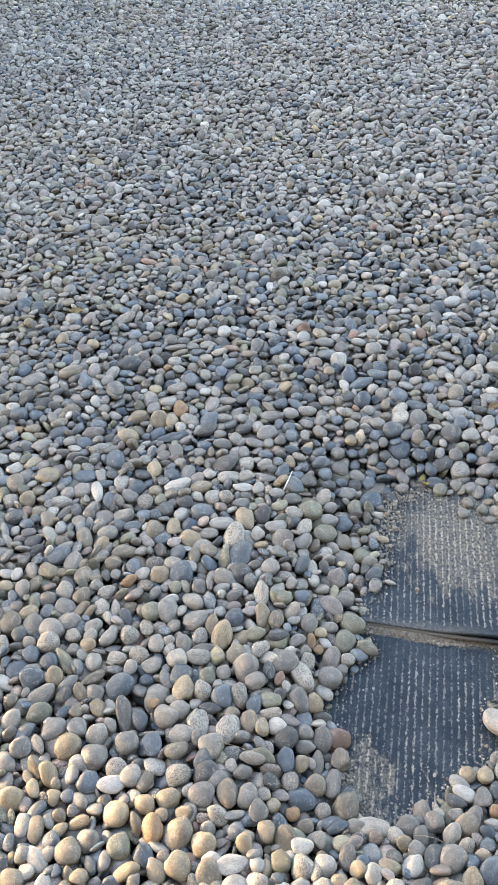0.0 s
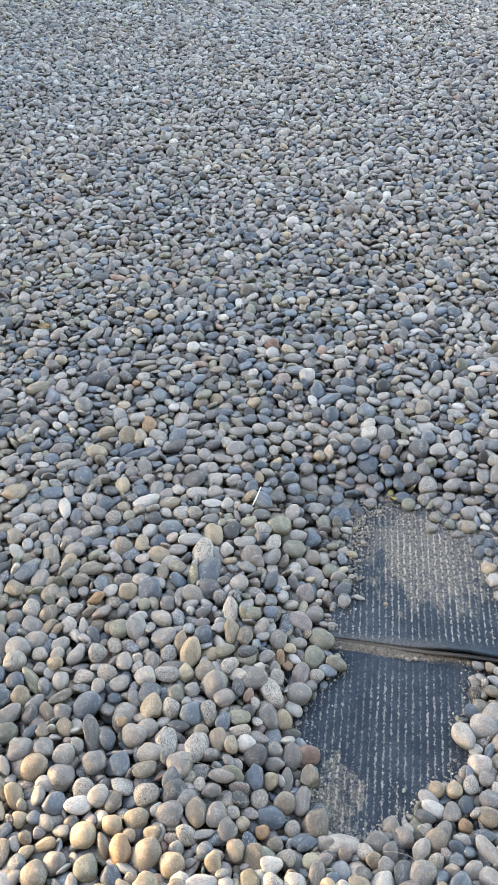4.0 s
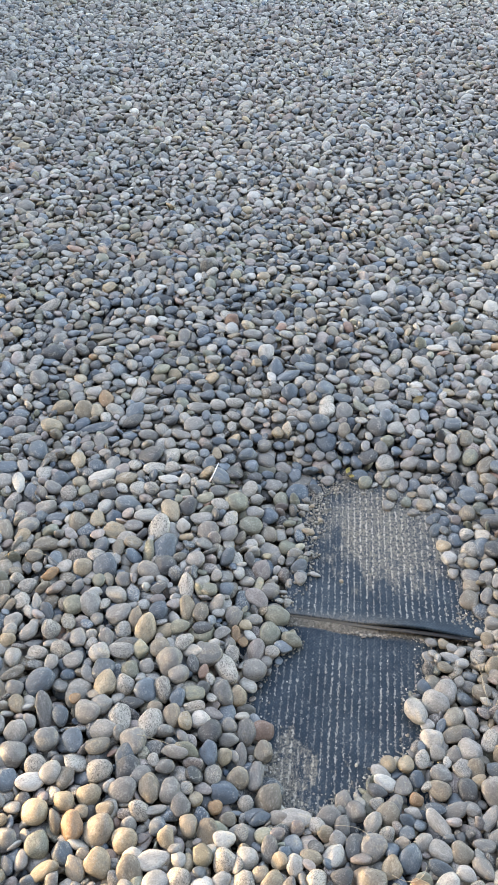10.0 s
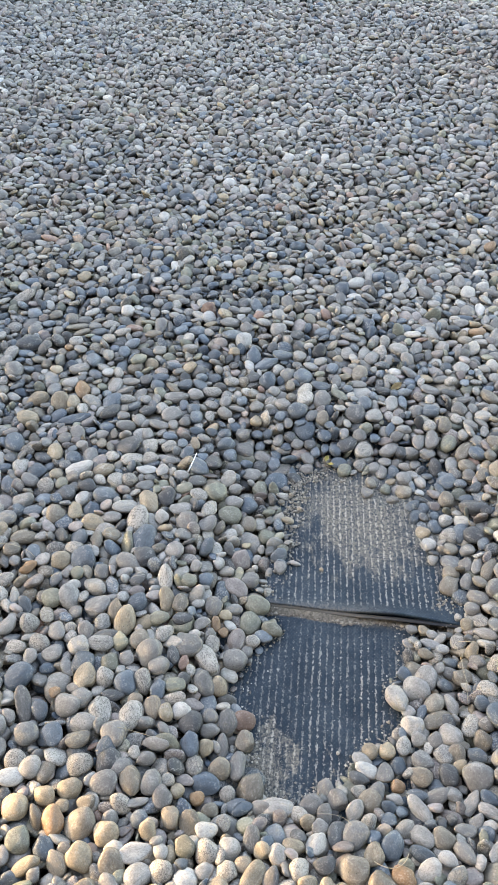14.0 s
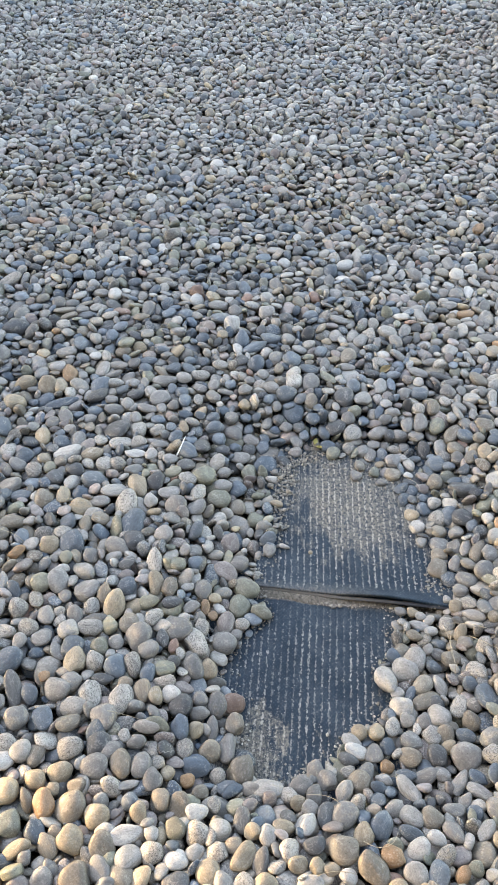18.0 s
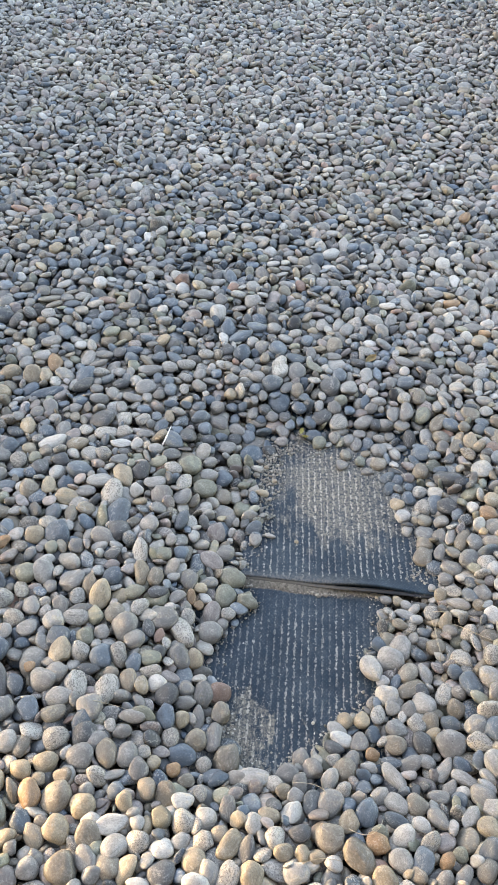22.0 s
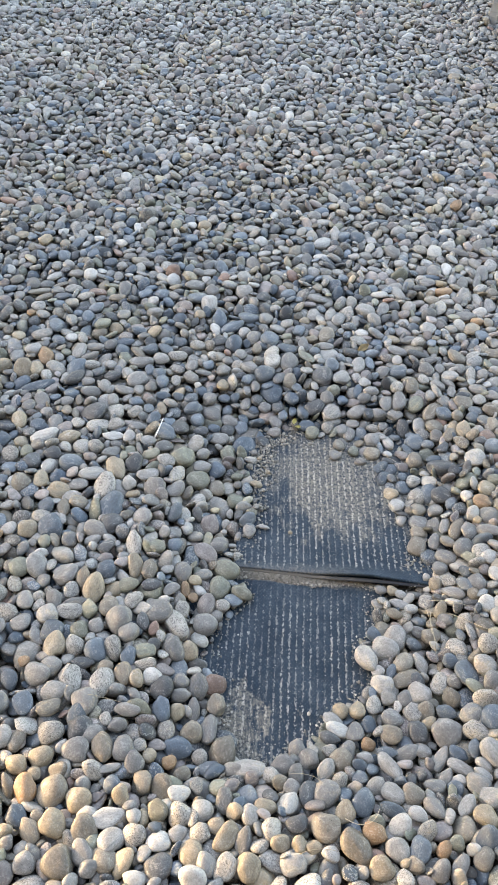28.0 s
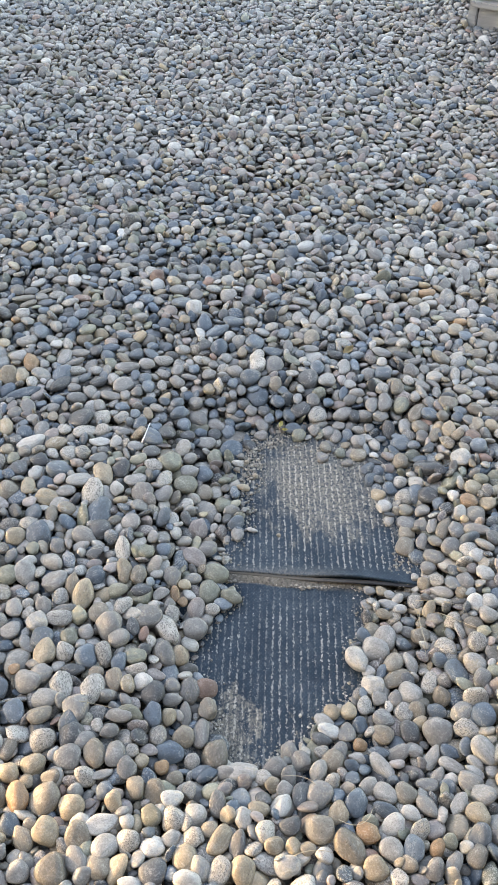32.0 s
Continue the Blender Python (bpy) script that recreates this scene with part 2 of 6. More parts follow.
def rubber_material(name, dust_at, dust_size, plain_at):
    """Worn blue-black rubber with moulded nubs, dried silt in its grooves, a grey film and a patch of dust."""
    m, t, bsdf = nodes_of(name)
    co = add(t, "ShaderNodeTexCoord")
    sep = t.nodes.new("ShaderNodeSeparateXYZ")
    t.links.new(co.outputs["Object"], sep.inputs[0])

    def grains(scale, detail=4.0, rough=0.65, along=1.0):
        n = add(t, "ShaderNodeTexNoise", Scale=scale, Detail=detail, Roughness=rough)
        v = t.nodes.new("ShaderNodeVectorMath")
        v.operation = "MULTIPLY"
        v.inputs[1].default_value = (1.0, along, 1.0)
        t.links.new(co.outputs["Object"], v.inputs[0])
        t.links.new(v.outputs[0], n.inputs["Vector"])
        return n.outputs["Fac"]

    def step(value, lo, hi, top=1.0):
        n = t.nodes.new("ShaderNodeMapRange")
        n.inputs["From Min"].default_value, n.inputs["From Max"].default_value = lo, hi
        n.inputs["To Max"].default_value = top
        t.links.new(value, n.inputs["Value"])
        return n.outputs[0]

    broad, mid, dots, fine = grains(9.0, 6.0), grains(38.0, 5.0, 0.7), grains(170.0, 3.0, 0.7, 0.8), grains(260.0, 3.0, 0.7)
    base = ramp(t, [(0.3, (0.0035, 0.015, 0.031)), (0.7, (0.011, 0.033, 0.057))])
    t.links.new(broad, base.inputs[0])
    # rows of moulded nubs, rubbed paler on top
    row = maths(t, "SINE", maths(t, "MULTIPLY", sep.outputs["X"], 4 * math.pi / RIB))
    file = maths(t, "SINE", maths(t, "MULTIPLY", sep.outputs["Y"], 2 * math.pi / 0.0085))
    nub = step(maths(t, "ADD", maths(t, "MULTIPLY", row, file), maths(t, "MULTIPLY", maths(t, "SUBTRACT", dots, 0.5), 3.6)), 0.1, 1.3, 0.18)
    c = mixer(t, base.outputs[0], (0.09, 0.16, 0.195), nub)
    # a thin grey film, washed off in places
    veil = maths(t, "MULTIPLY", step(maths(t, "ADD", maths(t, "MULTIPLY", broad, 0.6), maths(t, "MULTIPLY", mid, 0.4)), 0.42, 0.62, 0.11), step(fine, 0.35, 0.6))
    c = mixer(t, c, (0.30, 0.295, 0.28), veil)
    # silt settles in the grooves, here thick, there washed out
    wander = maths(t, "MULTIPLY", maths(t, "SUBTRACT", mid, 0.5), 0.0045)
    across = maths(t, "FRACT", maths(t, "DIVIDE", maths(t, "ADD", sep.outputs["X"], wander), RIB))
    beaded = maths(t, "MULTIPLY", maths(t, "SUBTRACT", dots, 0.5), -1.05)
    low = step(maths(t, "ADD", maths(t, "ABSOLUTE", maths(t, "SUBTRACT", across, 0.5)), beaded), 0.12, 0.05)
    washed = step(maths(t, "ADD", maths(t, "MULTIPLY", grains(16.0, 5.0, 0.7, 0.45), 0.55), maths(t, "MULTIPLY", mid, 0.45)), 0.44, 0.58)
    lane = maths(t, "ADD", maths(t, "MULTIPLY", step(grains(34.0, 1.0, 0.5, 0.06), 0.36, 0.58), 0.65), 0.35)
    ends = step(sep.outputs["Y"], plain_at, plain_at + (0.012 if plain_at >= 0 else -0.09))
    if plain_at >= 0:
        # thick silt by one end of the hem
        heap = maths(t, "MULTIPLY", step(sep.outputs["Y"], 0.20, 0.03), step(sep.outputs["X"], -0.08, 0.06))
        washed = maths(t, "MAXIMUM", washed, heap)
    silt = maths(t, "MULTIPLY", maths(t, "MULTIPLY", low, ends), maths(t, "MULTIPLY", maths(t, "MULTIPLY", maths(t, "MULTIPLY", step(dots, 0.40, 0.54), step(fine, 0.34, 0.50)), lane), maths(t, "ADD", maths(t, "MULTIPLY", washed, 0.58), 0.34)))
    # a patch of dust with a ragged rim, thicker in some grooves than in others
    off = t.nodes.new("ShaderNodeVectorMath")
    off.operation = "DISTANCE"
    t.links.new(co.outputs["Object"], off.inputs[0])
    off.inputs[1].default_value = dust_at
    ragged = maths(t, "ADD", off.outputs["Value"], maths(t, "MULTIPLY", maths(t, "SUBTRACT", grains(17.0, 4.0, 0.65), 0.5), 0.30))
    ragged = maths(t, "ADD", ragged, maths(t, "MULTIPLY", maths(t, "SUBTRACT", grains(46.0, 5.0, 0.7, 0.3), 0.5), 0.30))
    patch = step(ragged, dust_size * 1.05, dust_size * 0.70)
    crumbs = step(maths(t, "ADD", maths(t, "MULTIPLY", fine, 0.5), maths(t, "MULTIPLY", dots, 0.5)), 0.42, 0.54)
    crumbs = maths(t, "ADD", maths(t, "MULTIPLY", crumbs, 0.78), 0.12)
    rubbed = maths(t, "ADD", maths(t, "MULTIPLY", step(grains(24.0, 2.0, 0.5, 0.12), 0.36, 0.52), 0.38), 0.70)
    dust = maths(t, "MULTIPLY", maths(t, "MULTIPLY", maths(t, "MULTIPLY", patch, rubbed), crumbs), maths(t, "ADD", maths(t, "MULTIPLY", low, 0.50), 0.52))
    c = mixer(t, c, (0.33, 0.297, 0.243), dust)
    c = mixer(t, c, (0.40, 0.39, 0.365), silt)
    if plain_at >= 0:
        # dust on the smooth band behind one half of the hem
        band = maths(t, "MULTIPLY", step(maths(t, "ADD", sep.outputs["Y"], maths(t, "MULTIPLY", maths(t, "SUBTRACT", mid, 0.5), 0.05)), 0.030, 0.008), step(sep.outputs["X"], 0.06, -0.04))
        c = mixer(t, c, (0.20, 0.19, 0.17), maths(t, "MULTIPLY", band, maths(t, "ADD", maths(t, "MULTIPLY", crumbs, 0.40), 0.12)))
    if plain_at < 0:
        # a strip of silt along the joint
        line = maths(t, "ADD", sep.outputs["Y"], maths(t, "MULTIPLY", sep.outputs["X"], 0.054))
        line = maths(t, "ADD", line, maths(t, "MULTIPLY", maths(t, "SUBTRACT", grains(30.0), 0.5), 0.022))
        strip = step(maths(t, "ABSOLUTE", maths(t, "ADD", line, 0.006)), 0.011, 0.005)
        strip = maths(t, "MULTIPLY", maths(t, "MULTIPLY", strip, step(sep.outputs["X"], 0.17, 0.06)), maths(t, "ADD", maths(t, "MULTIPLY", crumbs, 0.5), 0.2))
        c = mixer(t, c, (0.25, 0.235, 0.205), strip)
    # single pale crumbs
    c = mixer(t, c, (0.40, 0.40, 0.39), step(fine, 0.66, 0.72, 0.4))
    t.links.new(c, bsdf.inputs["Base Color"])
    bsdf.inputs["Roughness"].default_value = 0.66
    bsdf.inputs["Specular IOR Level"].default_value = 0.28
    bump = add(t, "ShaderNodeBump", Strength=0.6, Distance=0.0014)
    t.links.new(maths(t, "ADD", fine, maths(t, "ADD", maths(t, "MULTIPLY", silt, 0.5), nub)), bump.inputs["Height"])
    t.links.new(bump.outputs[0], bsdf.inputs["Normal"])
    return m


def wood_material():
    m, t, bsdf = nodes_of("weathered_timber")
    co = add(t, "ShaderNodeTexCoord")
    mp = t.nodes.new("ShaderNodeMapping")
    mp.inputs["Scale"].default_value = (3.0, 60.0, 60.0)
    t.links.new(co.outputs["Object"], mp.inputs["Vector"])
    a = add(t, "ShaderNodeTexNoise", Scale=1.0, Detail=6.0, Roughness=0.7)
    b = add(t, "ShaderNodeTexNoise", Scale=7.0, Detail=4.0)
    t.links.new(mp.outputs[0], a.inputs["Vector"])
    t.links.new(co.outputs["Object"], b.inputs["Vector"])
    cr = ramp(t, [(0.25, (0.220, 0.224, 0.232)), (0.75, (0.390, 0.395, 0.404))])
    t.links.new(a.outputs["Fac"], cr.inputs[0])
    sh = ramp(t, [(0.3, grey3(0.8)), (0.7, grey3(1.15))])
    t.links.new(b.outputs["Fac"], sh.inputs[0])
    t.links.new(mixer(t, cr.outputs[0], sh.outputs[0], 1.0, "MULTIPLY"), bsdf.inputs["Base Color"])
    bsdf.inputs["Roughness"].default_value = 0.85
    bump = add(t, "ShaderNodeBump", Strength=0.5, Distance=0.003)
    t.links.new(a.outputs["Fac"], bump.inputs["Height"])
    t.links.new(bump.outputs[0], bsdf.inputs["Normal"])
    return m


def plain_material(name, one, two, scale, rough):
    m, t, bsdf = nodes_of(name)
    co = add(t, "ShaderNodeTexCoord")
    a = add(t, "ShaderNodeTexNoise", Scale=scale, Detail=6.0, Roughness=0.65)
    t.links.new(co.outputs["Object"], a.inputs["Vector"])
    cr = ramp(t, [(0.3, one), (0.7, two)])
    t.links.new(a.outputs["Fac"], cr.inputs[0])
    t.links.new(cr.outputs[0], bsdf.inputs["Base Color"])
    bsdf.inputs["Roughness"].default_value = rough
    bump = add(t, "ShaderNodeBump", Strength=0.3, Distance=0.1 / scale)
    t.links.new(a.outputs["Fac"], bump.inputs["Height"])
    t.links.new(bump.outputs[0], bsdf.inputs["Normal"])
    return m


STONE = {kind: stone_material(kind) for kind in KINDS}
BEDS = [bed_material(name) for name in MIXES]
SAND = sand_material()
SILT = plain_material("packed_silt", (0.055, 0.054, 0.050), (0.27, 0.255, 0.225), 190.0, 0.95)
FAR = far_ground_material()
WOOD = wood_material()
RENDERED = plain_material("plaster", (0.5, 0.49, 0.46), (0.6, 0.59, 0.56), 3.0, 0.9)
# for the added light blocker behind the camera, dark to cut its bounce
BLOCKER = plain_material("dark_blocker", (0.07, 0.07, 0.072), (0.11, 0.11, 0.112), 3.0, 0.85)
STRAW = plain_material("dry_straw", (0.30, 0.26, 0.19), (0.42, 0.38, 0.30), 60.0, 0.7)
PLASTIC = plain_material("white_plastic", (0.72, 0.73, 0.74), (0.80, 0.80, 0.80), 40.0, 0.4)
SPRIG = plain_material("yellow_leaf", (0.36, 0.33, 0.10), (0.48, 0.43, 0.17), 90.0, 0.7)
LEAF = plain_material("dead_leaf", (0.30, 0.23, 0.12), (0.40, 0.33, 0.20), 90.0, 0.8)


# ---- meshes ----
def part(name, bm, material, parent=None, label=""):
    me = bpy.data.meshes.new(name)
    bm.to_mesh(me)
    bm.free()
    me.materials.append(material)
    ob = new(name, me)
    if parent is not None:
        ob.parent = parent
    return tagged(ob, label)


def array_mesh(name, verts, tris, material, smooth=True):
    """A mesh from arrays of vertices and of faces with equal numbers of corners."""
    me = bpy.data.meshes.new(name)
    k = tris.shape[1]
    me.vertices.add(len(verts))
    me.vertices.foreach_set("co", np.ascontiguousarray(verts, np.float32).ravel())
    me.loops.add(tris.size)
    me.loops.foreach_set("vertex_index", np.ascontiguousarray(tris, np.int32).ravel())
    me.polygons.add(len(tris))
    me.polygons.foreach_set("loop_start", np.arange(0, tris.size, k, dtype=np.int32))
    me.polygons.foreach_set("use_smooth", np.full(len(tris), smooth))
    me.update(calc_edges=True)
    me.materials.append(material)
    return me


def ball(freq):
    """A geodesic ball of radius 1: vertices and triangles."""
    bm = bmesh.new()
    bmesh.ops.create_icosphere(bm, subdivisions=1, radius=1.0)
    bm.verts.ensure_lookup_table()
    corners = [np.array(v.co) for v in bm.verts]
    faces = [[v.index for v in f.verts] for f in bm.faces]
    bm.free()
    verts, tris, seen = [], [], {}

    def vert(p):
        p = p / np.linalg.norm(p)
        key = tuple(np.round(p, 5))
        if key not in seen:
            seen[key] = len(verts)
            verts.append(p)
        return seen[key]

    for a, b, c in faces:
        a, b, c = corners[a], corners[b], corners[c]
        at = {(i, j): vert(a + (b - a) * i / freq + (c - a) * j / freq) for i in range(freq + 1) for j in range(freq + 1 - i)}
        for i in range(freq):
            for j in range(freq - i):
                tris.append((at[i, j], at[i + 1, j], at[i, j + 1]))
                if i + j < freq - 1:
                    tris.append((at[i + 1, j], at[i + 1, j + 1], at[i, j + 1]))
    return np.array(verts), np.array(tris)


def worn(verts, seed):
    """Turns a ball into a water-worn stone: flat sides, a blunter end and soft lumps; every ninth is knocked into a more angular shape."""
    rng = np.random.default_rng(seed)
    v = verts.copy()
    round_, flat = rng.uniform(1.95, 2.3), rng.uniform(2.1, 3.1)
    plan = (np.abs(v[:, :2]) ** round_).sum(1) ** (1 / round_)
    r = (plan ** flat + np.abs(v[:, 2]) ** flat) ** (-1 / flat)
    broken = seed % 9 == 1
    for _ in range(rng.integers(4, 7) if broken else rng.integers(1, 5)):
        n = rng.normal(size=3) * (1, 1, 0.7)
        n /= np.linalg.norm(n)
        cut = rng.uniform(0.62, 0.86) if broken else rng.uniform(0.82, 0.97)
        d = v @ n
        over = np.maximum(d * r - cut, 0)
        r = r - (0.95 if broken else 0.72) * over / np.maximum(d, 0.3)
    lump = np.array([noise.noise(Vector(p * 1.1) + Vector((seed * 7.3, 0, 0))) for p in v])
    pock = np.array([noise.noise(Vector(p * 3.1) + Vector((0, seed * 5.1, 0))) for p in v])
    v = v * (r * (1 + 0.13 * lump + 0.012 * pock))[:, None]
    taper = rng.uniform(-0.20, 0.20)
    v[:, 1] *= 1 + taper * v[:, 0]
    v[:, 2] *= 1 - 0.6 * taper * v[:, 0]
    v[:, 1] += rng.uniform(-0.16, 0.16) * v[:, 0] ** 2
    return v / np.abs(v).max(0)


VARIANTS = 36
SHAPES = {}
for freq in (2, 3, 4):
    bv, bt = ball(freq)
    SHAPES[freq] = ([worn(bv, s) for s in range(VARIANTS)], bt)
fine_v, fine_t = ball(5)
FINE = [worn(fine_v, s) for s in range(VARIANTS)]


# ---- the lie of the ground ----
BELT_X, BELT_Y, BELT_TURN = 0.196, 1.033, radians(-5)
BELT_HALF_X, BELT_HALF_Y = 0.213, 0.392
BELT_TOP = -0.050


def lie(x, y):
    """How far a place is from the hollow over the belt: 0 in it, 1 on the open bed."""
    dx, dy = x - BELT_X, y - BELT_Y
    c, s = math.cos(BELT_TURN), math.sin(BELT_TURN)
    u, v = np.abs(dx * c + dy * s) - BELT_HALF_X, np.abs(-dx * s + dy * c) - BELT_HALF_Y
    d = np.hypot(np.maximum(u, 0), np.maximum(v, 0)) + np.minimum(np.maximum(u, v), 0)
    k = np.clip((d + 0.03) / 0.16, 0, 1)
    return k * k * (3 - 2 * k)


def surface(x, y):
    """The height at which the middles of the uppermost stones lie."""
    return -0.036 + 0.036 * lie(x, y)


def bottom(x, y):
    return surface(x, y) - 0.024 - 0.016 * lie(x, y)


# the bare part of the belt, where no stones lie
BARE = [(0.141, 1.424), (0.11, 1.381), (0.076, 1.296), (0.089, 1.214), (0.073, 1.139), (0.045, 1.083), (0.04, 1.048), (0.059, 0.987), (0.028, 0.95), (0.002, 0.896), (-0.035, 0.845), (-0.025, 0.822), (0.014, 0.803), (0.015, 0.754), (0.001, 0.723), (0.024, 0.682), (0.041, 0.653), (0.074, 0.659), (0.103, 0.672), (0.133, 0.69), (0.164, 0.704), (0.177, 0.734), (0.219, 0.755), (0.25, 0.767), (0.265, 0.811), (0.244, 0.864), (0.277, 0.911), (0.288, 0.948), (0.292, 0.973), (0.358, 0.976), (0.405, 1.0), (0.411, 1.048), (0.385, 1.071), (0.376, 1.137), (0.348, 1.184), (0.35, 1.232), (0.333, 1.282), (0.346, 1.324), (0.297, 1.335), (0.251, 1.373), (0.203, 1.403), (0.167, 1.428)]


def inside(x, y, ring):
    hit = np.zeros(np.shape(x), bool)
    for (ax, ay), (bx, by) in zip(ring, ring[1:] + ring[:1]):
        if ay != by:
            hit ^= ((ay > y) != (by > y)) & (x < (bx - ax) * (y - ay) / (by - ay) + ax)
    return hit


# ---- ground: one sheet of grit, sunk under the stones and level with them further off ----
def in_reach(x, y):
    """The stretch of beach on which each stone is built."""
    return (x > -0.95 - 0.30 * y) & (x < 0.85 + 0.24 * y)


def ground_sheet():
    xs = np.r_[-1500, -200, -30, -8, -4.2, np.linspace(-3.4, 3.0, 129), 3.8, 8, 30, 200, 1500]
    ys = np.r_[-1500, -200, -30, -8, -1.2, np.linspace(-0.3, 7.0, 147), 7.8, 12, 40, 200, 1500]
    gx, gy = np.meshgrid(xs, ys)
    out = np.maximum(np.maximum(-1.0 - 0.30 * gy - gx, gx - 0.90 - 0.24 * gy), np.maximum(-0.02 - gy, gy - 6.5))
    k = np.clip((out + 0.14) / 0.14, 0, 1)
    z = bottom(gx, gy) * (1 - k) + 0.002 * k
    v = np.stack([gx, gy, z], -1).reshape(-1, 3)
    w = len(xs)
    i = np.arange(len(ys) - 1)[:, None] * w + np.arange(w - 1)
    q = np.stack([i, i + 1, i + w + 1, i + w], -1).reshape(-1, 4)
    me = array_mesh("ground", v, q, SAND)
    me.materials.append(FAR)
    far = (out.ravel()[q] > -0.08).all(1)
    me.polygons.foreach_set("material_index", far.astype(np.int32))
    ob = new("ground", me)
    tagged(ob, "sandy grit ground with pebbles spread over it", "ground", kind="structure")


ground_sheet()


# ---- an unseen wall, added to keep the low sun off the bed ----
def shade_wall():
    side = SUN_SIDE.normalized()
    along = Vector((side.y, -side.x, 0))
    start = Vector((-0.346, 0.69, 0)) + side * 5.5
    bm = bmesh.new()
    bmesh.ops.create_cube(bm, size=1.0)
    for v in bm.verts:
        p = start + along * ((v.co.x + 0.5) * 14) + side * (v.co.y * 0.3)
        v.co = (p.x, p.y, (v.co.z + 0.5) * 3.0 - 0.1)
    bmesh.ops.bevel(bm, geom=bm.edges[:], offset=0.02, segments=2, affect="EDGES")
    bmesh.ops.recalc_face_normals(bm, faces=bm.faces)
    tagged(part("wall_west", bm, RENDERED), "unseen pale wall added to shade the pebbles", "wall", kind="structure")


shade_wall()


def blocker_behind():
    """An unseen dark slab behind the camera, added to block sky light from there."""
    bm = bmesh.new()
    bmesh.ops.create_cube(bm, size=1.0)
    for v in bm.verts:
        v.co = (v.co.x * 14 + 2.0, v.co.y * 0.2 - 0.85, (v.co.z + 0.5) * 3.9 - 0.1)
    bmesh.ops.bevel(bm, geom=bm.edges[:], offset=0.02, segments=2, affect="EDGES")
    tagged(part("wall_south", bm, BLOCKER), "unseen dark slab added to block sky light from behind", "wall", kind="structure")


blocker_behind()


# ---- ribbed rubber belt, in two lengths ----
def hem_rise(u, lift):
    """How far the front edge stands up: most to one side of the middle, down again at the corner."""
    return lift * (0.15 + np.exp(-((u - 0.07) / 0.095) ** 2)) + 0.0012 * np.sin(u * 31)


def belt_length(name, near, far, turn, sides, shift, dust_at, dust_size, hem, lift, cut, label):
    """A length of belt from near to far along its own y; hem: the end by the joint, which is cut askew; lift: the curl of that end."""
    nu = int((sides[1] - sides[0]) / RIB) * 8
    nv = int((far - near) / 0.004)
    u = np.linspace(sides[0], sides[1], nu + 1)
    gu, s = np.meshgrid(u, np.linspace(0, 1, nv + 1))
    lo = near + (cut * gu if hem == "near" else 0)
    gv = lo + (far - lo) * s
    phase = (gu / RIB) % 1.0
    groove = np.clip(1 - np.abs(phase - 0.5) / 0.20, 0, 1) ** 0.7
    nubs = 0.5 + 0.5 * np.sin(gv / 0.0085 * 2 * math.pi + 3.0 * np.sin(gu * 70))
    z = -0.0014 * groove * (0.55 + 0.45 * nubs) - 0.0004 * nubs * (1 - groove)
    if hem == "near":
        hemmed = 0.034 - 0.030 * np.clip(gu / 0.36 + 0.5, 0, 1)
        z = z * np.clip((gv - lo - hemmed) / 0.010, 0, 1)
        curl = np.clip(1 - (gv - lo) / 0.05, 0, 1) ** 1.6
        z += curl * hem_rise(gu, lift)
    else:
        z = z * np.clip((far - 0.045 - gv) / 0.012, 0, 1)
    z += 0.0022 * np.sin(gu * 9 + 1.0) * np.sin(gv * 6.0)
    top = np.stack([gu, gv, z], -1).reshape(-1, 3)
    w = nu + 1
    verts = np.concatenate([top, top - (0, 0, 0.0075)])
    i = np.arange(nv)[:, None] * w + np.arange(nu)
    up = np.stack([i, i + 1, i + w + 1, i + w], -1).reshape(-1, 4)
    n = len(top)
    ring = np.r_[np.arange(w), np.arange(1, nv + 1) * w + nu, np.arange(nu - 1, -1, -1) + nv * w, np.arange(nv - 1, -1, -1) * w]
    a, b = ring[:-1], ring[1:]
    quads = np.concatenate([up, up[:, ::-1] + n, np.stack([b, a, a + n, b + n], -1)])
    me = array_mesh(name, verts, quads, rubber_material(name + "_rubber", dust_at, dust_size, 0.014 if hem == "near" else -0.01))
    ob = new(name, me)
    ob.matrix_world = pose(shift[0], shift[1], shift[2], 0, 0, turn)
    return tagged(ob, label, "rubber mat", "ribbed rubber mats")


lower_belt = belt_length("rubber_mat", -0.50, 0.062, -5.38, (-0.185, 0.185), (0.134, 1.026, BELT_TOP), (-0.085, -0.335, 0), 0.078, "far", 0, 0,
                         "dark blue-black ribbed rubber mat half buried in pebbles")
upper_belt = belt_length("rubber_mat", 0.0, 0.62, -3.87, (-0.193, 0.225), (0.222, 1.018, BELT_TOP + 0.0095), (0.030, 0.262, 0), 0.165, "near", 0.013, -0.081,
                         "ribbed dark rubber mat dusted with sand, front edge curled up")


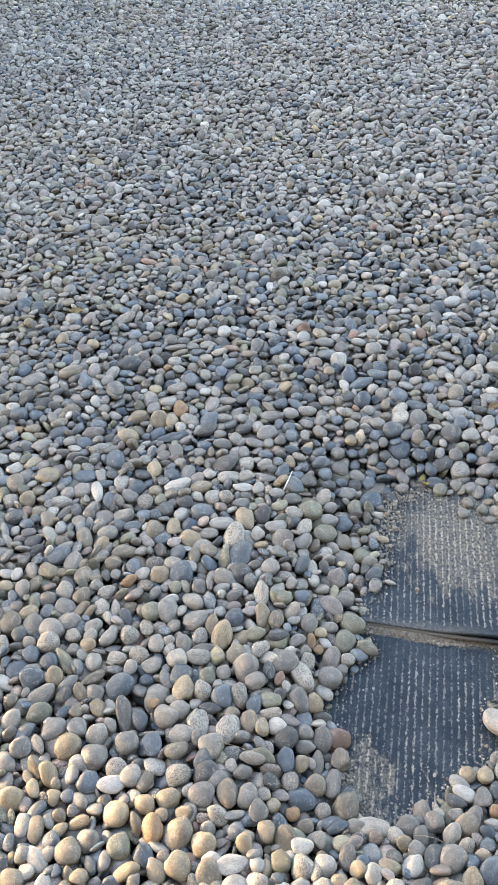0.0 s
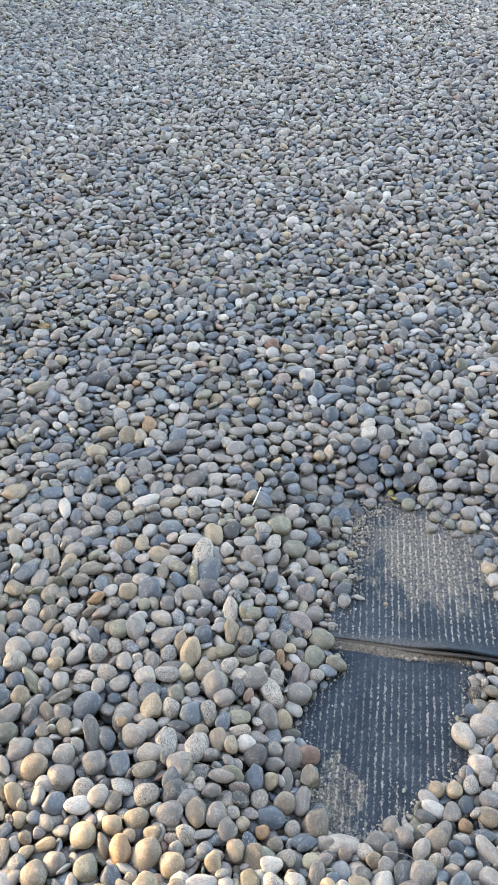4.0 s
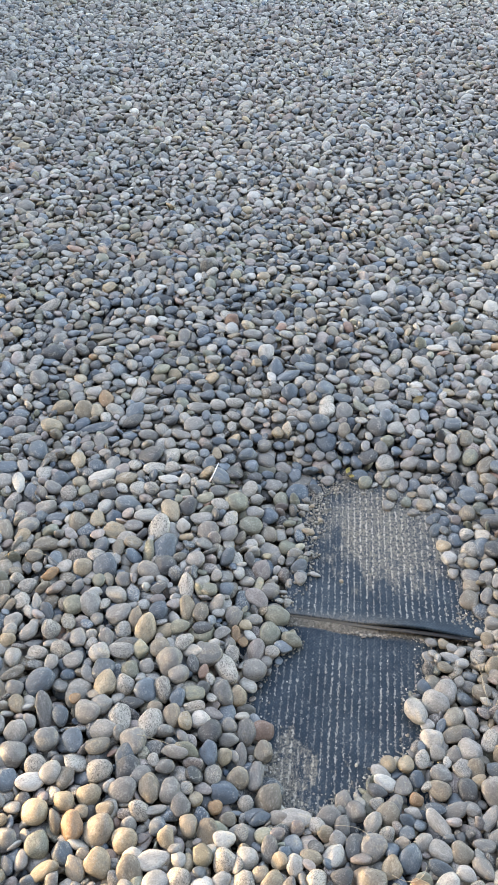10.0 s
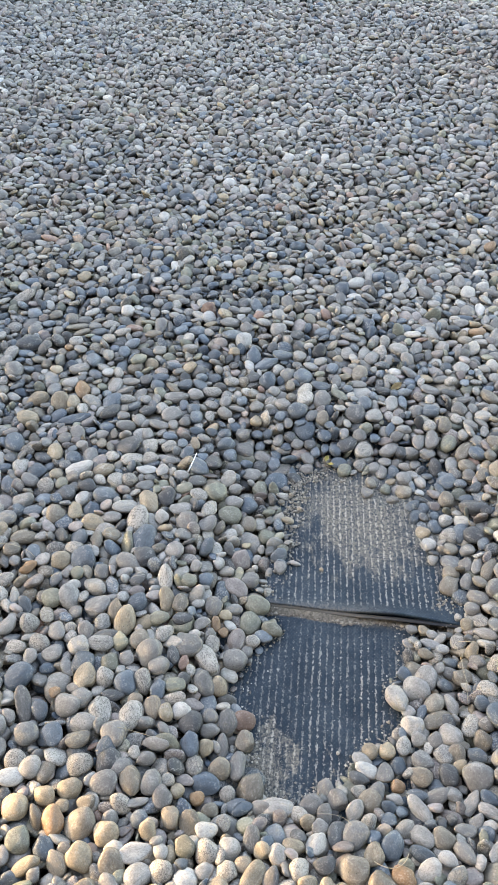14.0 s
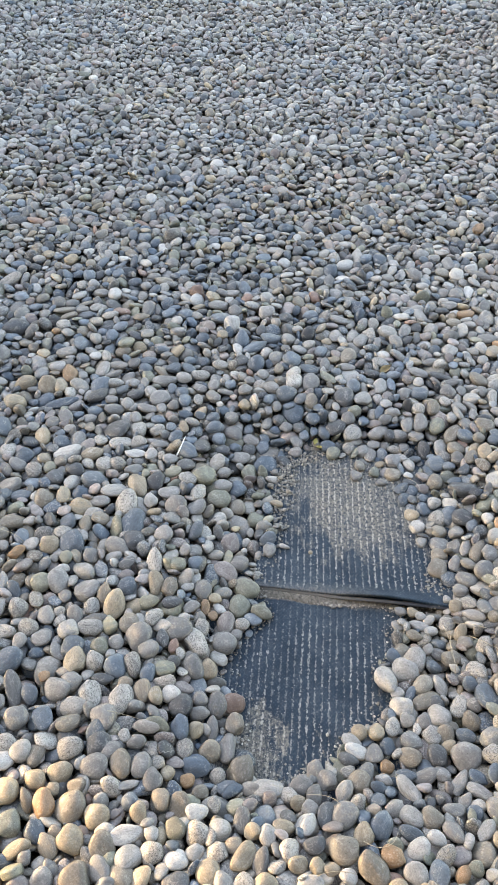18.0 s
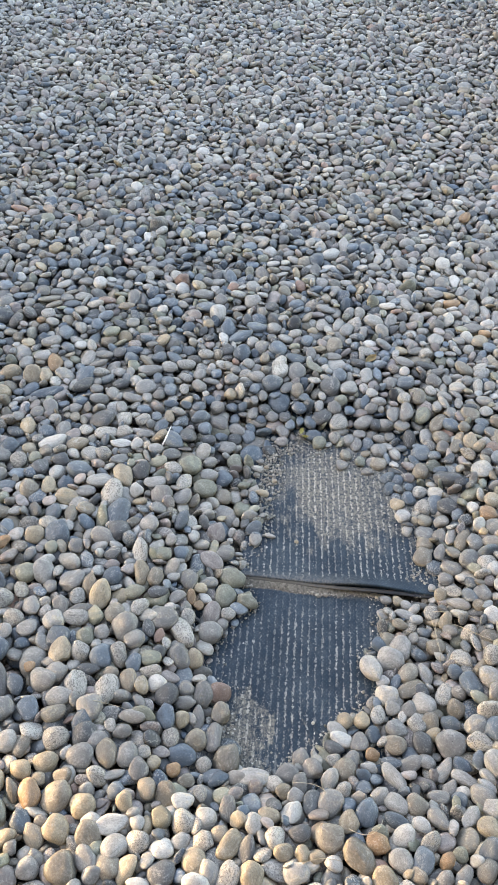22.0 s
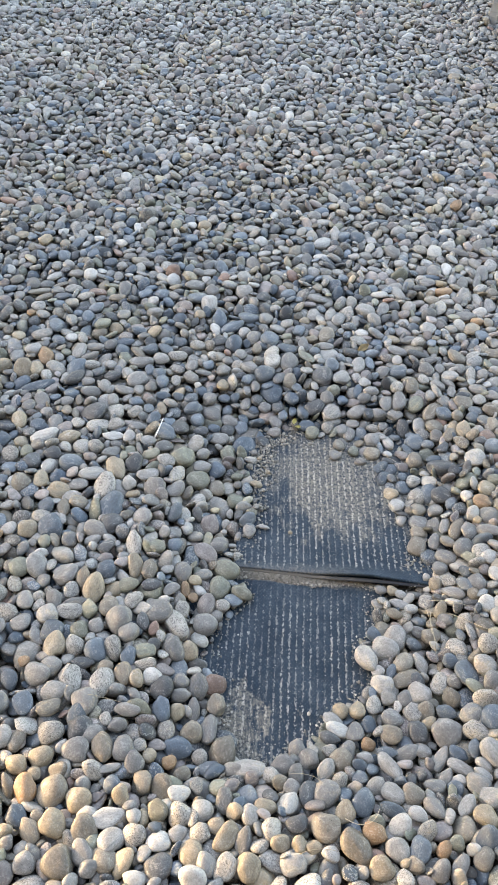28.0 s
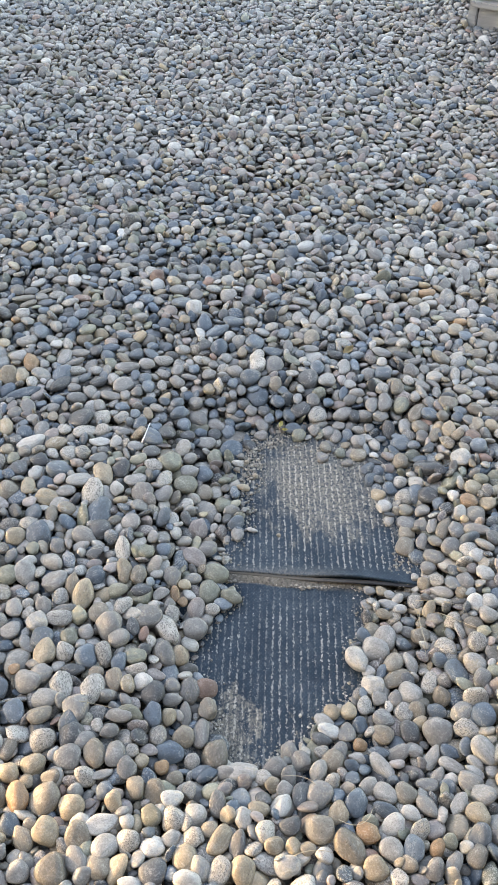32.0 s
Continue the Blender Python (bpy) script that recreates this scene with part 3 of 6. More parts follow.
def hem_fold():
    """The rounded fold along the front edge of the upper length."""
    bm = bmesh.new()
    rings = []
    for k in range(41):
        u = -0.191 + 0.413 * k / 40
        rise = 0.5 * float(hem_rise(u, 0.013)) + 0.0005
        mid = Vector((u, -0.081 * u - 0.003 - 0.0025 * math.sin(u * 17 + 1), rise - 0.004))
        rings.append([bm.verts.new(mid + Vector((0, 0.0045 * math.cos(a), 0.0022 * math.sin(a)))) for a in np.arange(10) * math.pi / 5])
    for a, b in zip(rings, rings[1:]):
        for k in range(10):
            bm.faces.new((a[k], a[(k + 1) % 10], b[(k + 1) % 10], b[k]))
    bm.faces.new(rings[0][::-1])
    bm.faces.new(rings[-1])
    bmesh.ops.recalc_face_normals(bm, faces=bm.faces)
    for f in bm.faces:
        f.smooth = True
    part("hem", bm, FOLD, upper_belt, "dusty rounded rubber fold")


def fold_material():
    """Dark rubber fold, caked with silt over one half of its length."""
    m, t, bsdf = nodes_of("dusty_fold")
    co = add(t, "ShaderNodeTexCoord")
    sep = t.nodes.new("ShaderNodeSeparateXYZ")
    t.links.new(co.outputs["Object"], sep.inputs[0])
    a = add(t, "ShaderNodeTexNoise", Scale=55.0, Detail=6.0, Roughness=0.7)
    t.links.new(co.outputs["Object"], a.inputs["Vector"])
    caked = t.nodes.new("ShaderNodeMapRange")
    caked.inputs["From Min"].default_value, caked.inputs["From Max"].default_value = 0.10, -0.06
    t.links.new(maths(t, "ADD", sep.outputs["X"], maths(t, "MULTIPLY", maths(t, "SUBTRACT", a.outputs["Fac"], 0.5), 0.25)), caked.inputs["Value"])
    rub = ramp(t, [(0.3, (0.010, 0.015, 0.024)), (0.7, (0.045, 0.047, 0.050))])
    t.links.new(a.outputs["Fac"], rub.inputs[0])
    t.links.new(mixer(t, rub.outputs[0], (0.120, 0.112, 0.098), maths(t, "MULTIPLY", caked.outputs[0], 0.70)), bsdf.inputs["Base Color"])
    bsdf.inputs["Roughness"].default_value = 0.8
    bump = add(t, "ShaderNodeBump", Strength=0.5, Distance=0.001)
    t.links.new(a.outputs["Fac"], bump.inputs["Height"])
    t.links.new(bump.outputs[0], bsdf.inputs["Normal"])
    return m


FOLD = fold_material()
hem_fold()


def silt_ledge():
    """Damp silt and grit packed against one half of the fold, thinning out along it."""
    rng = np.random.default_rng(23)
    nu, nv = 240, 18
    u = np.linspace(-0.19, 0.115, nu + 1)[:, None]
    s = np.linspace(0, 1, nv + 1)[None, :]
    rough = sum(0.0022 / k * np.sin(u * 41 * k + rng.uniform(0, 6)) for k in (1, 2.3, 4.1))
    reach = 0.019 * np.clip((0.115 - u) / 0.16, 0, 1) ** 0.5 + rough
    back = -0.081 * u - 0.0015
    y = back - np.clip(reach, 0.0015, 1) * s
    bank = np.clip((0.10 - u) / 0.12, 0, 1)
    z = -0.0115 + (0.0095 * bank + 0.001) * (1 - s ** 1.7) + 0.0009 * (rng.random((nu + 1, nv + 1)) - 0.5) - 0.004 * (s == 1) + 0 * u
    spot = np.stack([u + 0 * s, y, z], -1).reshape(-1, 3)
    i = np.arange(nu)[:, None] * (nv + 1) + np.arange(nv)
    quads = np.stack([i, i + 1, i + nv + 2, i + nv + 1], -1).reshape(-1, 4)[:, ::-1]
    ob = new("silt", array_mesh("silt", spot, quads, SILT))
    ob.matrix_world = upper_belt.matrix_world.copy()
    tagged(ob, "grey-brown silt packed along the joint of the mats", "silt", kind="stuff")


silt_ledge()


# ---- timber box beyond the bed ----
def board(x0, x1, y0, y1, z0, z1, name, parent, label="", bevel=0.004):
    bm = bmesh.new()
    bmesh.ops.create_cube(bm, size=1.0)
    for v in bm.verts:
        v.co = (x0 + (v.co.x + 0.5) * (x1 - x0), y0 + (v.co.y + 0.5) * (y1 - y0), z0 + (v.co.z + 0.5) * (z1 - z0))
    bmesh.ops.bevel(bm, geom=bm.edges[:], offset=bevel, segments=2, affect="EDGES")
    return part(name, bm, WOOD, parent, label)


def timber_box():
    box = new("timber_box")
    tagged(box, "weathered grey timber box standing on the pebbles", "box")
    box.matrix_world = pose(1.175 + 0.012, 3.826, -0.03, 0, 0, -30.7)
    board(0.03, 1.15, 0.000, 0.024, 0.00, 0.103, "plank", box)
    board(0.00, 1.18, -0.026, 0.026, 0.106, 0.130, "ledge", box, "pale projecting timber ledge")
    board(0.03, 1.15, 0.002, 0.026, 0.133, 0.262, "plank", box)
    board(0.03, 1.15, 0.000, 0.024, 0.265, 0.400, "plank", box)
    board(-0.012, 0.028, -0.006, 0.050, 0.00, 0.40, "post", box)
    board(1.152, 1.192, -0.006, 0.050, 0.00, 0.40, "post", box)
    board(0.004, 0.028, 0.052, 0.62, 0.00, 0.40, "side", box)
    board(1.152, 1.176, 0.052, 0.62, 0.00, 0.40, "side", box)
    board(0.03, 1.15, 0.60, 0.624, 0.00, 0.40, "back", box)
    board(-0.02, 1.20, -0.03, 0.64, 0.403, 0.430, "lid", box)


timber_box()


# ---- stones ----
CELL = 0.004
X0, X1, Y0, Y1 = -3.0, 2.6, 0.0, 6.7
NX, NY = int((X1 - X0) / CELL), int((Y1 - Y0) / CELL)
cx, cy = np.meshgrid(X0 + (np.arange(NX) + 0.5) * CELL, Y0 + (np.arange(NY) + 0.5) * CELL)
height = bottom(cx, cy).astype(np.float32)
target = surface(cx, cy).astype(np.float32)
target += np.array(0.002 * np.sin(cx * 5.1 + 1.3 * np.sin(cy * 3.3)) + 0.002 * np.sin(cy * 6.7 + cx * 2.1) - 0.003, np.float32)
bare = inside(cx, cy, BARE)
told = np.full(height.shape, -9.0, np.float32)
kept = np.zeros(height.shape, bool)          # under the stones that are told apart: nothing lies over these


def turn_of(yaw, tip, roll):
    return np.array(Matrix.Rotation(yaw, 3, "Z") @ Euler((tip, roll, 0)).to_matrix())


def footprint(half, rot):
    """The under and upper side of a stone over the cells round its middle."""
    q = rot @ np.diag(1 / np.square(half)) @ rot.T
    n = int(max(half) / CELL) + 1
    d = np.arange(-n, n + 1) * CELL
    dx, dy = np.meshgrid(d, d)
    b = q[0, 2] * dx + q[1, 2] * dy
    c = q[0, 0] * dx * dx + 2 * q[0, 1] * dx * dy + q[1, 1] * dy * dy - 1
    root = b * b - q[2, 2] * c
    ok = root > 0
    s = np.sqrt(np.where(ok, root, 0))
    return n, ok, np.where(ok, (-b - s) / q[2, 2], 9.0), np.where(ok, (-b + s) / q[2, 2], -9.0)


rng = np.random.default_rng(11)
laid = []


def drop(x, y, half, rot, most, tries):
    """Lets a stone come to rest at the lowest of a few places near x, y; it stays if its middle lies below most over the bed."""
    n, ok, under, over = footprint(half * (0.9, 0.9, 1.0), rot)
    best = None
    for _ in range(tries):
        i = int((x + rng.uniform(-0.016, 0.016) - X0) / CELL)
        j = int((y + rng.uniform(-0.016, 0.016) - Y0) / CELL)
        if i - n < 0 or j - n < 0 or i + n >= NX or j + n >= NY:
            continue
        patch = height[j - n:j + n + 1, i - n:i + n + 1]
        z = (patch - under).max()
        if best is None or z - target[j, i] < best[0]:
            best = (z - target[j, i], z, i, j)
    if best is None or best[0] > most:
        return
    _, z, i, j = best
    window = np.s_[j - n:j + n + 1, i - n:i + n + 1]
    if bare[window][ok].sum() > 0.12 * ok.sum():
        return
    if (kept[window] & ok & (over + z > height[window])).sum() > 3:
        return
    height[window] = np.maximum(height[window], np.where(ok, over + z, -9))
    laid.append((X0 + (i + 0.5) * CELL, Y0 + (j + 0.5) * CELL, z, half, rot))


def some_stone(scale):
    length = 0.0435 * scale * math.exp(rng.normal(0, 0.20))
    wide = length * rng.uniform(0.58, 0.92)
    thick = wide * rng.uniform(0.36, 0.70)
    steep = rng.random() < 0.28
    tip, roll = rng.normal(0, 0.75 if steep else 0.34, 2)
    return np.array((length, wide, thick)) / 2, turn_of(rng.uniform(0, math.pi), tip, roll)


def sow(step, scale, most, tries, reach=6.5):
    gx, gy = np.meshgrid(np.arange(X0 + 0.05, X1 - 0.05, step), np.arange(Y0 + 0.06, min(Y1 - 0.06, reach), step))
    gx, gy = gx.ravel() + rng.uniform(-step, step, gx.size) / 2, gy.ravel() + rng.uniform(-step, step, gy.size) / 2
    keep = in_reach(gx, gy)
    gx, gy = gx[keep], gy[keep]
    for k in rng.permutation(len(gx)):
        half, rot = some_stone(scale)
        drop(gx[k], gy[k], half, rot, most, tries)


PEBBLES = {}
WORDS = {"grey": "smooth grey pebble", "slate": "smooth blue-grey slate pebble", "green": "smooth greenish grey pebble", "mauve": "purplish grey pebble", "pale": "pale grey pebble",
         "speck": "speckled granite pebble", "brown": "brownish grey pebble", "tan": "tan sandstone pebble", "dark": "dark charcoal grey pebble",
         "white": "bright white quartz pebble", "orange": "rusty orange-brown pebble", "red": "reddish brown pebble"}


NAMES = {"grey": "grey_pebble", "slate": "slate_pebble", "green": "greenish_pebble", "mauve": "purplish_pebble", "pale": "pale_pebble", "speck": "granite_pebble", "brown": "brown_pebble",
         "tan": "sandstone_pebble", "dark": "dark_pebble", "white": "quartz_pebble", "orange": "rusty_pebble", "red": "reddish_pebble"}


def stone(kind, x, y, z, length, wide, yaw):
    """One stone that can be told apart, from its middle, its length and width in millimetres and its turn."""
    half = np.array((length, wide, wide * rng.uniform(0.46, 0.70))) * 1.06 / 2000
    # the nearer stones lie shingled, their upper sides tipped towards the viewer
    near = min(max((1.7 - y) / 0.7, 0), 1)
    lean = 0.28 * near + rng.normal(0, 0.10)
    rot = np.array(Matrix.Rotation(lean, 3, "X")) @ turn_of(radians(yaw), rng.normal(0, 0.14), rng.normal(0, 0.14))
    which = int(rng.integers(VARIANTS))
    if (kind, which) not in PEBBLES:
        PEBBLES[kind, which] = array_mesh("pebble", FINE[which], fine_t, STONE[kind])
    ob = new(NAMES[kind], PEBBLES[kind, which])
    ob.matrix_world = Matrix.Translation((x, y, z)) @ Matrix(rot.tolist()).to_4x4() @ Matrix.Diagonal((*half, 1))
    size = "large" if length > 52 else "small" if length < 30 else "rounded"
    place = "on the rubber mat's rim" if lie(x, y) < 0.25 else "in the pebble bed"
    tagged(ob, f"{size} {WORDS[kind]} {place}", "pebble", NAMES[kind].replace("_", " ") + "s")
    n, ok, _, over = footprint(half * (0.74, 0.74, 0.95), rot)
    i, j = int((x - X0) / CELL), int((y - Y0) / CELL)
    window = np.s_[j - n:j + n + 1, i - n:i + n + 1]
    height[window] = np.maximum(height[window], np.where(ok, over + z, -9))
    kept[window] |= ok
    told[window] = np.maximum(told[window], np.where(ok, over + z, -9))


sow(0.025, 1.0, -0.003, 5)

stone("mauve", -0.016, 1.150, -0.031, 50, 38, 75)
stone("mauve", -0.025, 1.074, -0.030, 51, 34, -38)
stone("brown", -0.253, 1.001, 0.000, 53, 30, 89)
stone("brown", -0.132, 1.015, -0.001, 41, 30, 86)
stone("mauve", -0.025, 0.956, -0.033, 45, 32, 78)
stone("brown", -0.202, 0.935, 0.000, 39, 37, -77)
stone("speck", -0.079, 0.904, -0.018, 63, 36, -60)
stone("brown", -0.199, 0.813, 0.000, 27, 21, 14)
stone("brown", -0.167, 0.796, -0.000, 40, 31, -78)
stone("brown", -0.287, 0.737, 0.000, 43, 29, 22)
stone("brown", -0.051, 0.702, -0.032, 38, 38, -85)
stone("brown", -0.331, 0.683, 0.000, 42, 25, 71)
stone("brown", -0.192, 0.665, 0.000, 49, 34, -73)
stone("brown", -0.125, 0.608, -0.005, 34, 28, -78)
stone("brown", -0.065, 0.628, -0.023, 27, 23, 6)
stone("brown", -0.258, 0.629, 0.000, 30, 27, 23)
stone("brown", -0.264, 0.596, 0.000, 51, 44, 53)
stone("brown", -0.095, 0.599, -0.010, 43, 32, -80)
stone("brown", -0.291, 0.538, 0.000, 41, 29, -61)
stone("brown", -0.210, 0.537, 0.000, 46, 41, -68)
stone("brown", -0.011, 0.534, -0.000, 26, 25, 2)
stone("brown", -0.244, 0.487, 0.000, 47, 46, -62)
stone("brown", -0.175, 0.491, 0.000, 40, 35, -70)
stone("brown", 0.405, 1.114, -0.035, 34, 30, -20)
stone("brown", 0.475, 1.106, -0.015, 51, 27, 60)
stone("brown", 0.480, 0.878, -0.007, 35, 28, -29)
stone("brown", 0.325, 0.822, -0.036, 42, 31, 47)
stone("brown", 0.326, 0.791, -0.036, 56, 31, 23)
stone("brown", 0.383, 0.874, -0.035, 35, 35, -23)
stone("brown", 0.396, 0.749, -0.030, 35, 31, -81)
stone("brown", 0.347, 0.725, -0.036, 38, 31, 65)
stone("grey", 0.375, 0.686, -0.033, 51, 50, -29)
stone("brown", 0.193, 0.646, -0.034, 38, 37, 74)
stone("brown", 0.298, 0.577, -0.017, 36, 34, -27)
stone("brown", 0.154, 0.525, -0.001, 46, 41, -16)
stone("brown", 0.195, 0.497, 0.000, 57, 41, -65)
stone("brown", 0.383, 0.472, 0.000, 35, 28, 51)
stone("brown", 0.280, 0.466, 0.000, 28, 23, -31)
stone("brown", -0.406, 1.248, 0.000, 48, 42, -72)
stone("brown", -0.002, 1.246, -0.032, 37, 33, -90)
stone("brown", 0.172, 1.552, -0.000, 40, 32, 84)
stone("brown", 0.340, 1.342, -0.036, 37, 33, -14)
stone("brown", 0.430, 1.315, -0.033, 39, 35, 72)
stone("brown", 0.515, 1.370, -0.010, 39, 26, 53)
stone("brown", 0.642, 1.735, 0.000, 47, 40, 70)
stone("brown", 0.276, 1.719, 0.000, 51, 39, 49)
stone("brown", -0.687, 3.631, 0.000, 49, 44, 11)
stone("brown", 0.913, 3.258, 0.000, 47, 35, -16)
stone("brown", 0.775, 2.265, 0.000, 40, 33, 71)
stone("brown", -0.454, 1.926, 0.000, 62, 24, 21)
stone("brown", -0.441, 1.900, 0.000, 44, 23, 21)
stone("brown", -0.405, 1.953, 0.000, 48, 16, 26)
stone("brown", -0.200, 2.059, 0.000, 49, 32, -3)
stone("brown", -0.251, 1.891, 0.000, 44, 22, 0)
stone("brown", 0.228, 2.097, 0.000, 50, 39, 84)
stone("brown", 0.044, 2.179, -0.000, 43, 29, 53)
stone("brown", 0.037, 2.041, 0.000, 38, 31, 89)
stone("brown", 0.273, 1.918, 0.000, 39, 28, 78)
stone("brown", 0.714, 2.171, 0.000, 41, 34, -18)
stone("brown", 0.564, 1.857, 0.000, 37, 30, -17)
stone("brown", 0.730, 1.882, 0.000, 38, 32, 8)
stone("brown", -0.184, 1.664, 0.000, 44, 23, -46)
stone("brown", -0.312, 1.499, 0.000, 35, 17, -78)
stone("brown", -0.353, 1.470, 0.000, 29, 17, -76)
stone("brown", -0.336, 1.466, 0.000, 37, 23, -77)
stone("brown", -0.316, 1.455, 0.000, 29, 17, -77)
stone("brown", 0.102, 1.671, 0.000, 32, 25, 87)
stone("brown", 0.102, 1.627, 0.000, 26, 25, 87)
stone("brown", 0.582, 1.624, 0.000, 52, 34, -45)
stone("brown", 0.673, 1.633, 0.000, 46, 30, -22)
stone("brown", 0.719, 1.705, 0.000, 50, 36, -42)
stone("brown", 0.456, 1.523, -0.000, 42, 31, 73)
stone("brown", 0.489, 1.448, -0.013, 57, 31, 51)
stone("brown", 0.562, 1.461, 0.000, 45, 35, -21)
stone("brown", 0.621, 1.436, 0.000, 39, 29, -33)
stone("brown", 0.653, 1.425, 0.000, 39, 29, -6)
stone("brown", 0.490, 1.407, -0.019, 40, 34, -19)
stone("brown", 0.610, 1.384, 0.000, 44, 32, 70)
stone("brown", 0.070, 1.314, -0.036, 15, 13, -3)
stone("brown", -0.534, 1.117, 0.000, 41, 40, -65)
stone("brown", -0.526, 1.064, 0.000, 39, 35, 88)
stone("brown", -0.519, 1.033, 0.000, 37, 20, 51)
stone("brown", -0.653, 0.995, 0.000, 47, 44, 64)
stone("brown", -0.462, 0.875, 0.000, 46, 21, 33)
stone("brown", -0.479, 0.844, 0.000, 37, 23, -54)
stone("brown", -0.603, 0.824, 0.000, 26, 25, -55)
stone("brown", -0.479, 0.808, 0.000, 29, 26, -61)
stone("brown", -0.525, 0.698, 0.000, 42, 23, -63)
stone("brown", -0.496, 0.592, 0.000, 44, 28, -86)
stone("brown", -0.463, 0.616, 0.000, 24, 22, -55)
stone("brown", -0.335, 0.608, 0.000, 39, 20, -72)
stone("brown", -0.435, 0.559, 0.000, 42, 41, -54)
stone("brown", -0.513, 0.512, 0.000, 38, 38, 43)
stone("brown", -0.688, 1.655, 0.000, 49, 41, 22)
stone("brown", -0.726, 1.815, 0.000, 66, 48, 21)
stone("brown", -0.816, 2.160, 0.000, 42, 40, -70)
stone("brown", -0.554, 1.218, 0.000, 56, 32, -66)
stone("brown", -0.461, 1.184, 0.000, 52, 34, 13)
stone("brown", -0.650, 1.275, 0.000, 43, 35, -64)
stone("brown", -0.755, 1.387, 0.000, 53, 44, -62)
stone("brown", -0.675, 1.297, 0.000, 33, 31, 27)
stone("brown", -0.310, 1.175, 0.000, 47, 26, -83)
stone("brown", -0.282, 1.191, 0.000, 38, 31, -5)
stone("brown", -0.479, 1.151, 0.000, 35, 34, 22)
stone("dark", -0.208, 1.131, 0.000, 43, 42, 11)
stone("dark", -0.126, 0.983, -0.003, 38, 26, 8)
stone("dark", -0.139, 0.902, -0.002, 34, 22, -81)
stone("dark", -0.118, 0.858, -0.007, 26, 22, 8)
stone("dark", -0.238, 0.819, 0.000, 39, 21, -1)
stone("dark", -0.102, 0.775, -0.014, 42, 41, -82)
stone("dark", -0.233, 0.698, 0.000, 45, 39, 50)
stone("dark", 0.029, 0.509, 0.000, 47, 24, 78)
stone("dark", -0.096, 0.478, 0.000, 41, 38, 12)
stone("dark", 0.342, 0.785, -0.036, 31, 30, 67)
stone("dark", 0.180, 0.685, -0.036, 34, 24, -14)
stone("dark", 0.329, 0.691, -0.036, 39, 34, -70)
stone("dark", 0.132, 0.585, -0.015, 43, 27, 69)
stone("dark", 0.111, 0.532, -0.001, 34, 25, 11)
stone("dark", -0.275, 1.455, 0.000, 63, 53, 11)
stone("dark", -0.393, 1.310, 0.000, 44, 38, -73)
stone("grey", -0.129, 1.225, -0.000, 47, 44, -84)
stone("dark", -0.176, 1.296, 0.000, 43, 36, 76)
stone("dark", -0.081, 1.406, -0.004, 55, 38, -82)
stone("dark", 0.252, 1.565, 0.000, 55, 48, 81)
stone("dark", 0.346, 1.454, -0.021, 29, 28, 77)
stone("dark", 0.420, 1.414, -0.031, 46, 29, -89)
stone("dark", 0.477, 1.281, -0.019, 66, 38, -20)
stone("dark", 0.466, 1.204, -0.021, 43, 37, -21)
stone("dark", 0.493, 1.637, 0.000, 55, 30, -17)
stone("dark", 0.774, 3.104, 0.000, 46, 35, 76)
stone("dark", -0.003, 2.484, 0.000, 52, 44, -90)
stone("dark", -0.245, 2.746, 0.000, 40, 37, -85)
stone("dark", -0.351, 2.350, 0.000, 43, 42, 9)
stone("dark", 0.830, 2.351, 0.000, 44, 41, -19)
stone("dark", -0.209, 1.926, 0.000, 43, 17, -84)
stone("dark", 0.128, 1.879, 0.000, 39, 37, 86)
stone("dark", 0.463, 1.833, -0.000, 34, 30, 41)
stone("dark", -0.329, 1.575, 0.000, 59, 32, 40)
stone("dark", -0.035, 1.407, -0.018, 34, 24, 2)
stone("dark", 0.141, 1.479, -0.019, 29, 28, 85)
stone("dark", -0.487, 1.118, 0.000, 30, 19, -67)
stone("dark", -0.507, 0.839, 0.000, 36, 25, 68)
stone("dark", -0.762, 1.680, 0.000, 49, 42, 24)
stone("dark", -0.571, 1.851, 0.000, 67, 48, 17)
stone("dark", -0.656, 2.393, 0.000, 64, 43, 15)
stone("dark", -0.729, 1.283, 0.000, 43, 40, 29)
stone("dark", -0.651, 1.184, 0.000, 38, 26, 28)
stone("dark", -0.667, 1.208, 0.000, 39, 33, 28)
stone("green", -0.120, 1.072, -0.002, 35, 33, -83)
stone("green", -0.377, 1.030, 0.000, 41, 37, 21)
stone("green", -0.170, 0.983, 0.000, 40, 26, 10)
stone("green", -0.000, 0.993, -0.036, 51, 41, 81)
stone("green", -0.251, 0.886, 0.000, 36, 32, -74)
stone("green", -0.132, 0.843, -0.004, 36, 28, 9)
stone("green", -0.137, 0.736, -0.005, 44, 24, -23)
stone("green", -0.102, 0.561, -0.001, 37, 32, -38)
stone("green", 0.348, 0.496, -0.000, 24, 23, -35)
stone("green", -0.279, 1.783, 0.000, 53, 35, 69)
stone("green", -0.407, 1.339, 0.000, 33, 28, 63)
stone("green", -0.041, 1.259, -0.020, 50, 45, 2)
stone("green", 0.023, 1.353, -0.035, 39, 32, 89)
stone("green", 0.215, 1.410, -0.035, 34, 31, 82)
stone("green", -0.442, 3.359, 0.000, 54, 43, -82)
stone("green", -0.516, 2.335, 0.000, 46, 40, -77)
stone("green", 0.689, 2.727, 0.000, 41, 33, -14)
stone("green", 0.113, 2.112, 0.000, 33, 32, 87)
stone("green", 0.014, 2.156, 0.000, 36, 35, 90)
stone("green", 0.218, 1.636, 0.000, 54, 28, -60)
stone("green", 0.177, 1.718, -0.000, 36, 28, 84)
stone("green", 0.271, 1.517, -0.004, 31, 30, -10)
stone("green", 0.457, 1.473, -0.011, 45, 33, 63)
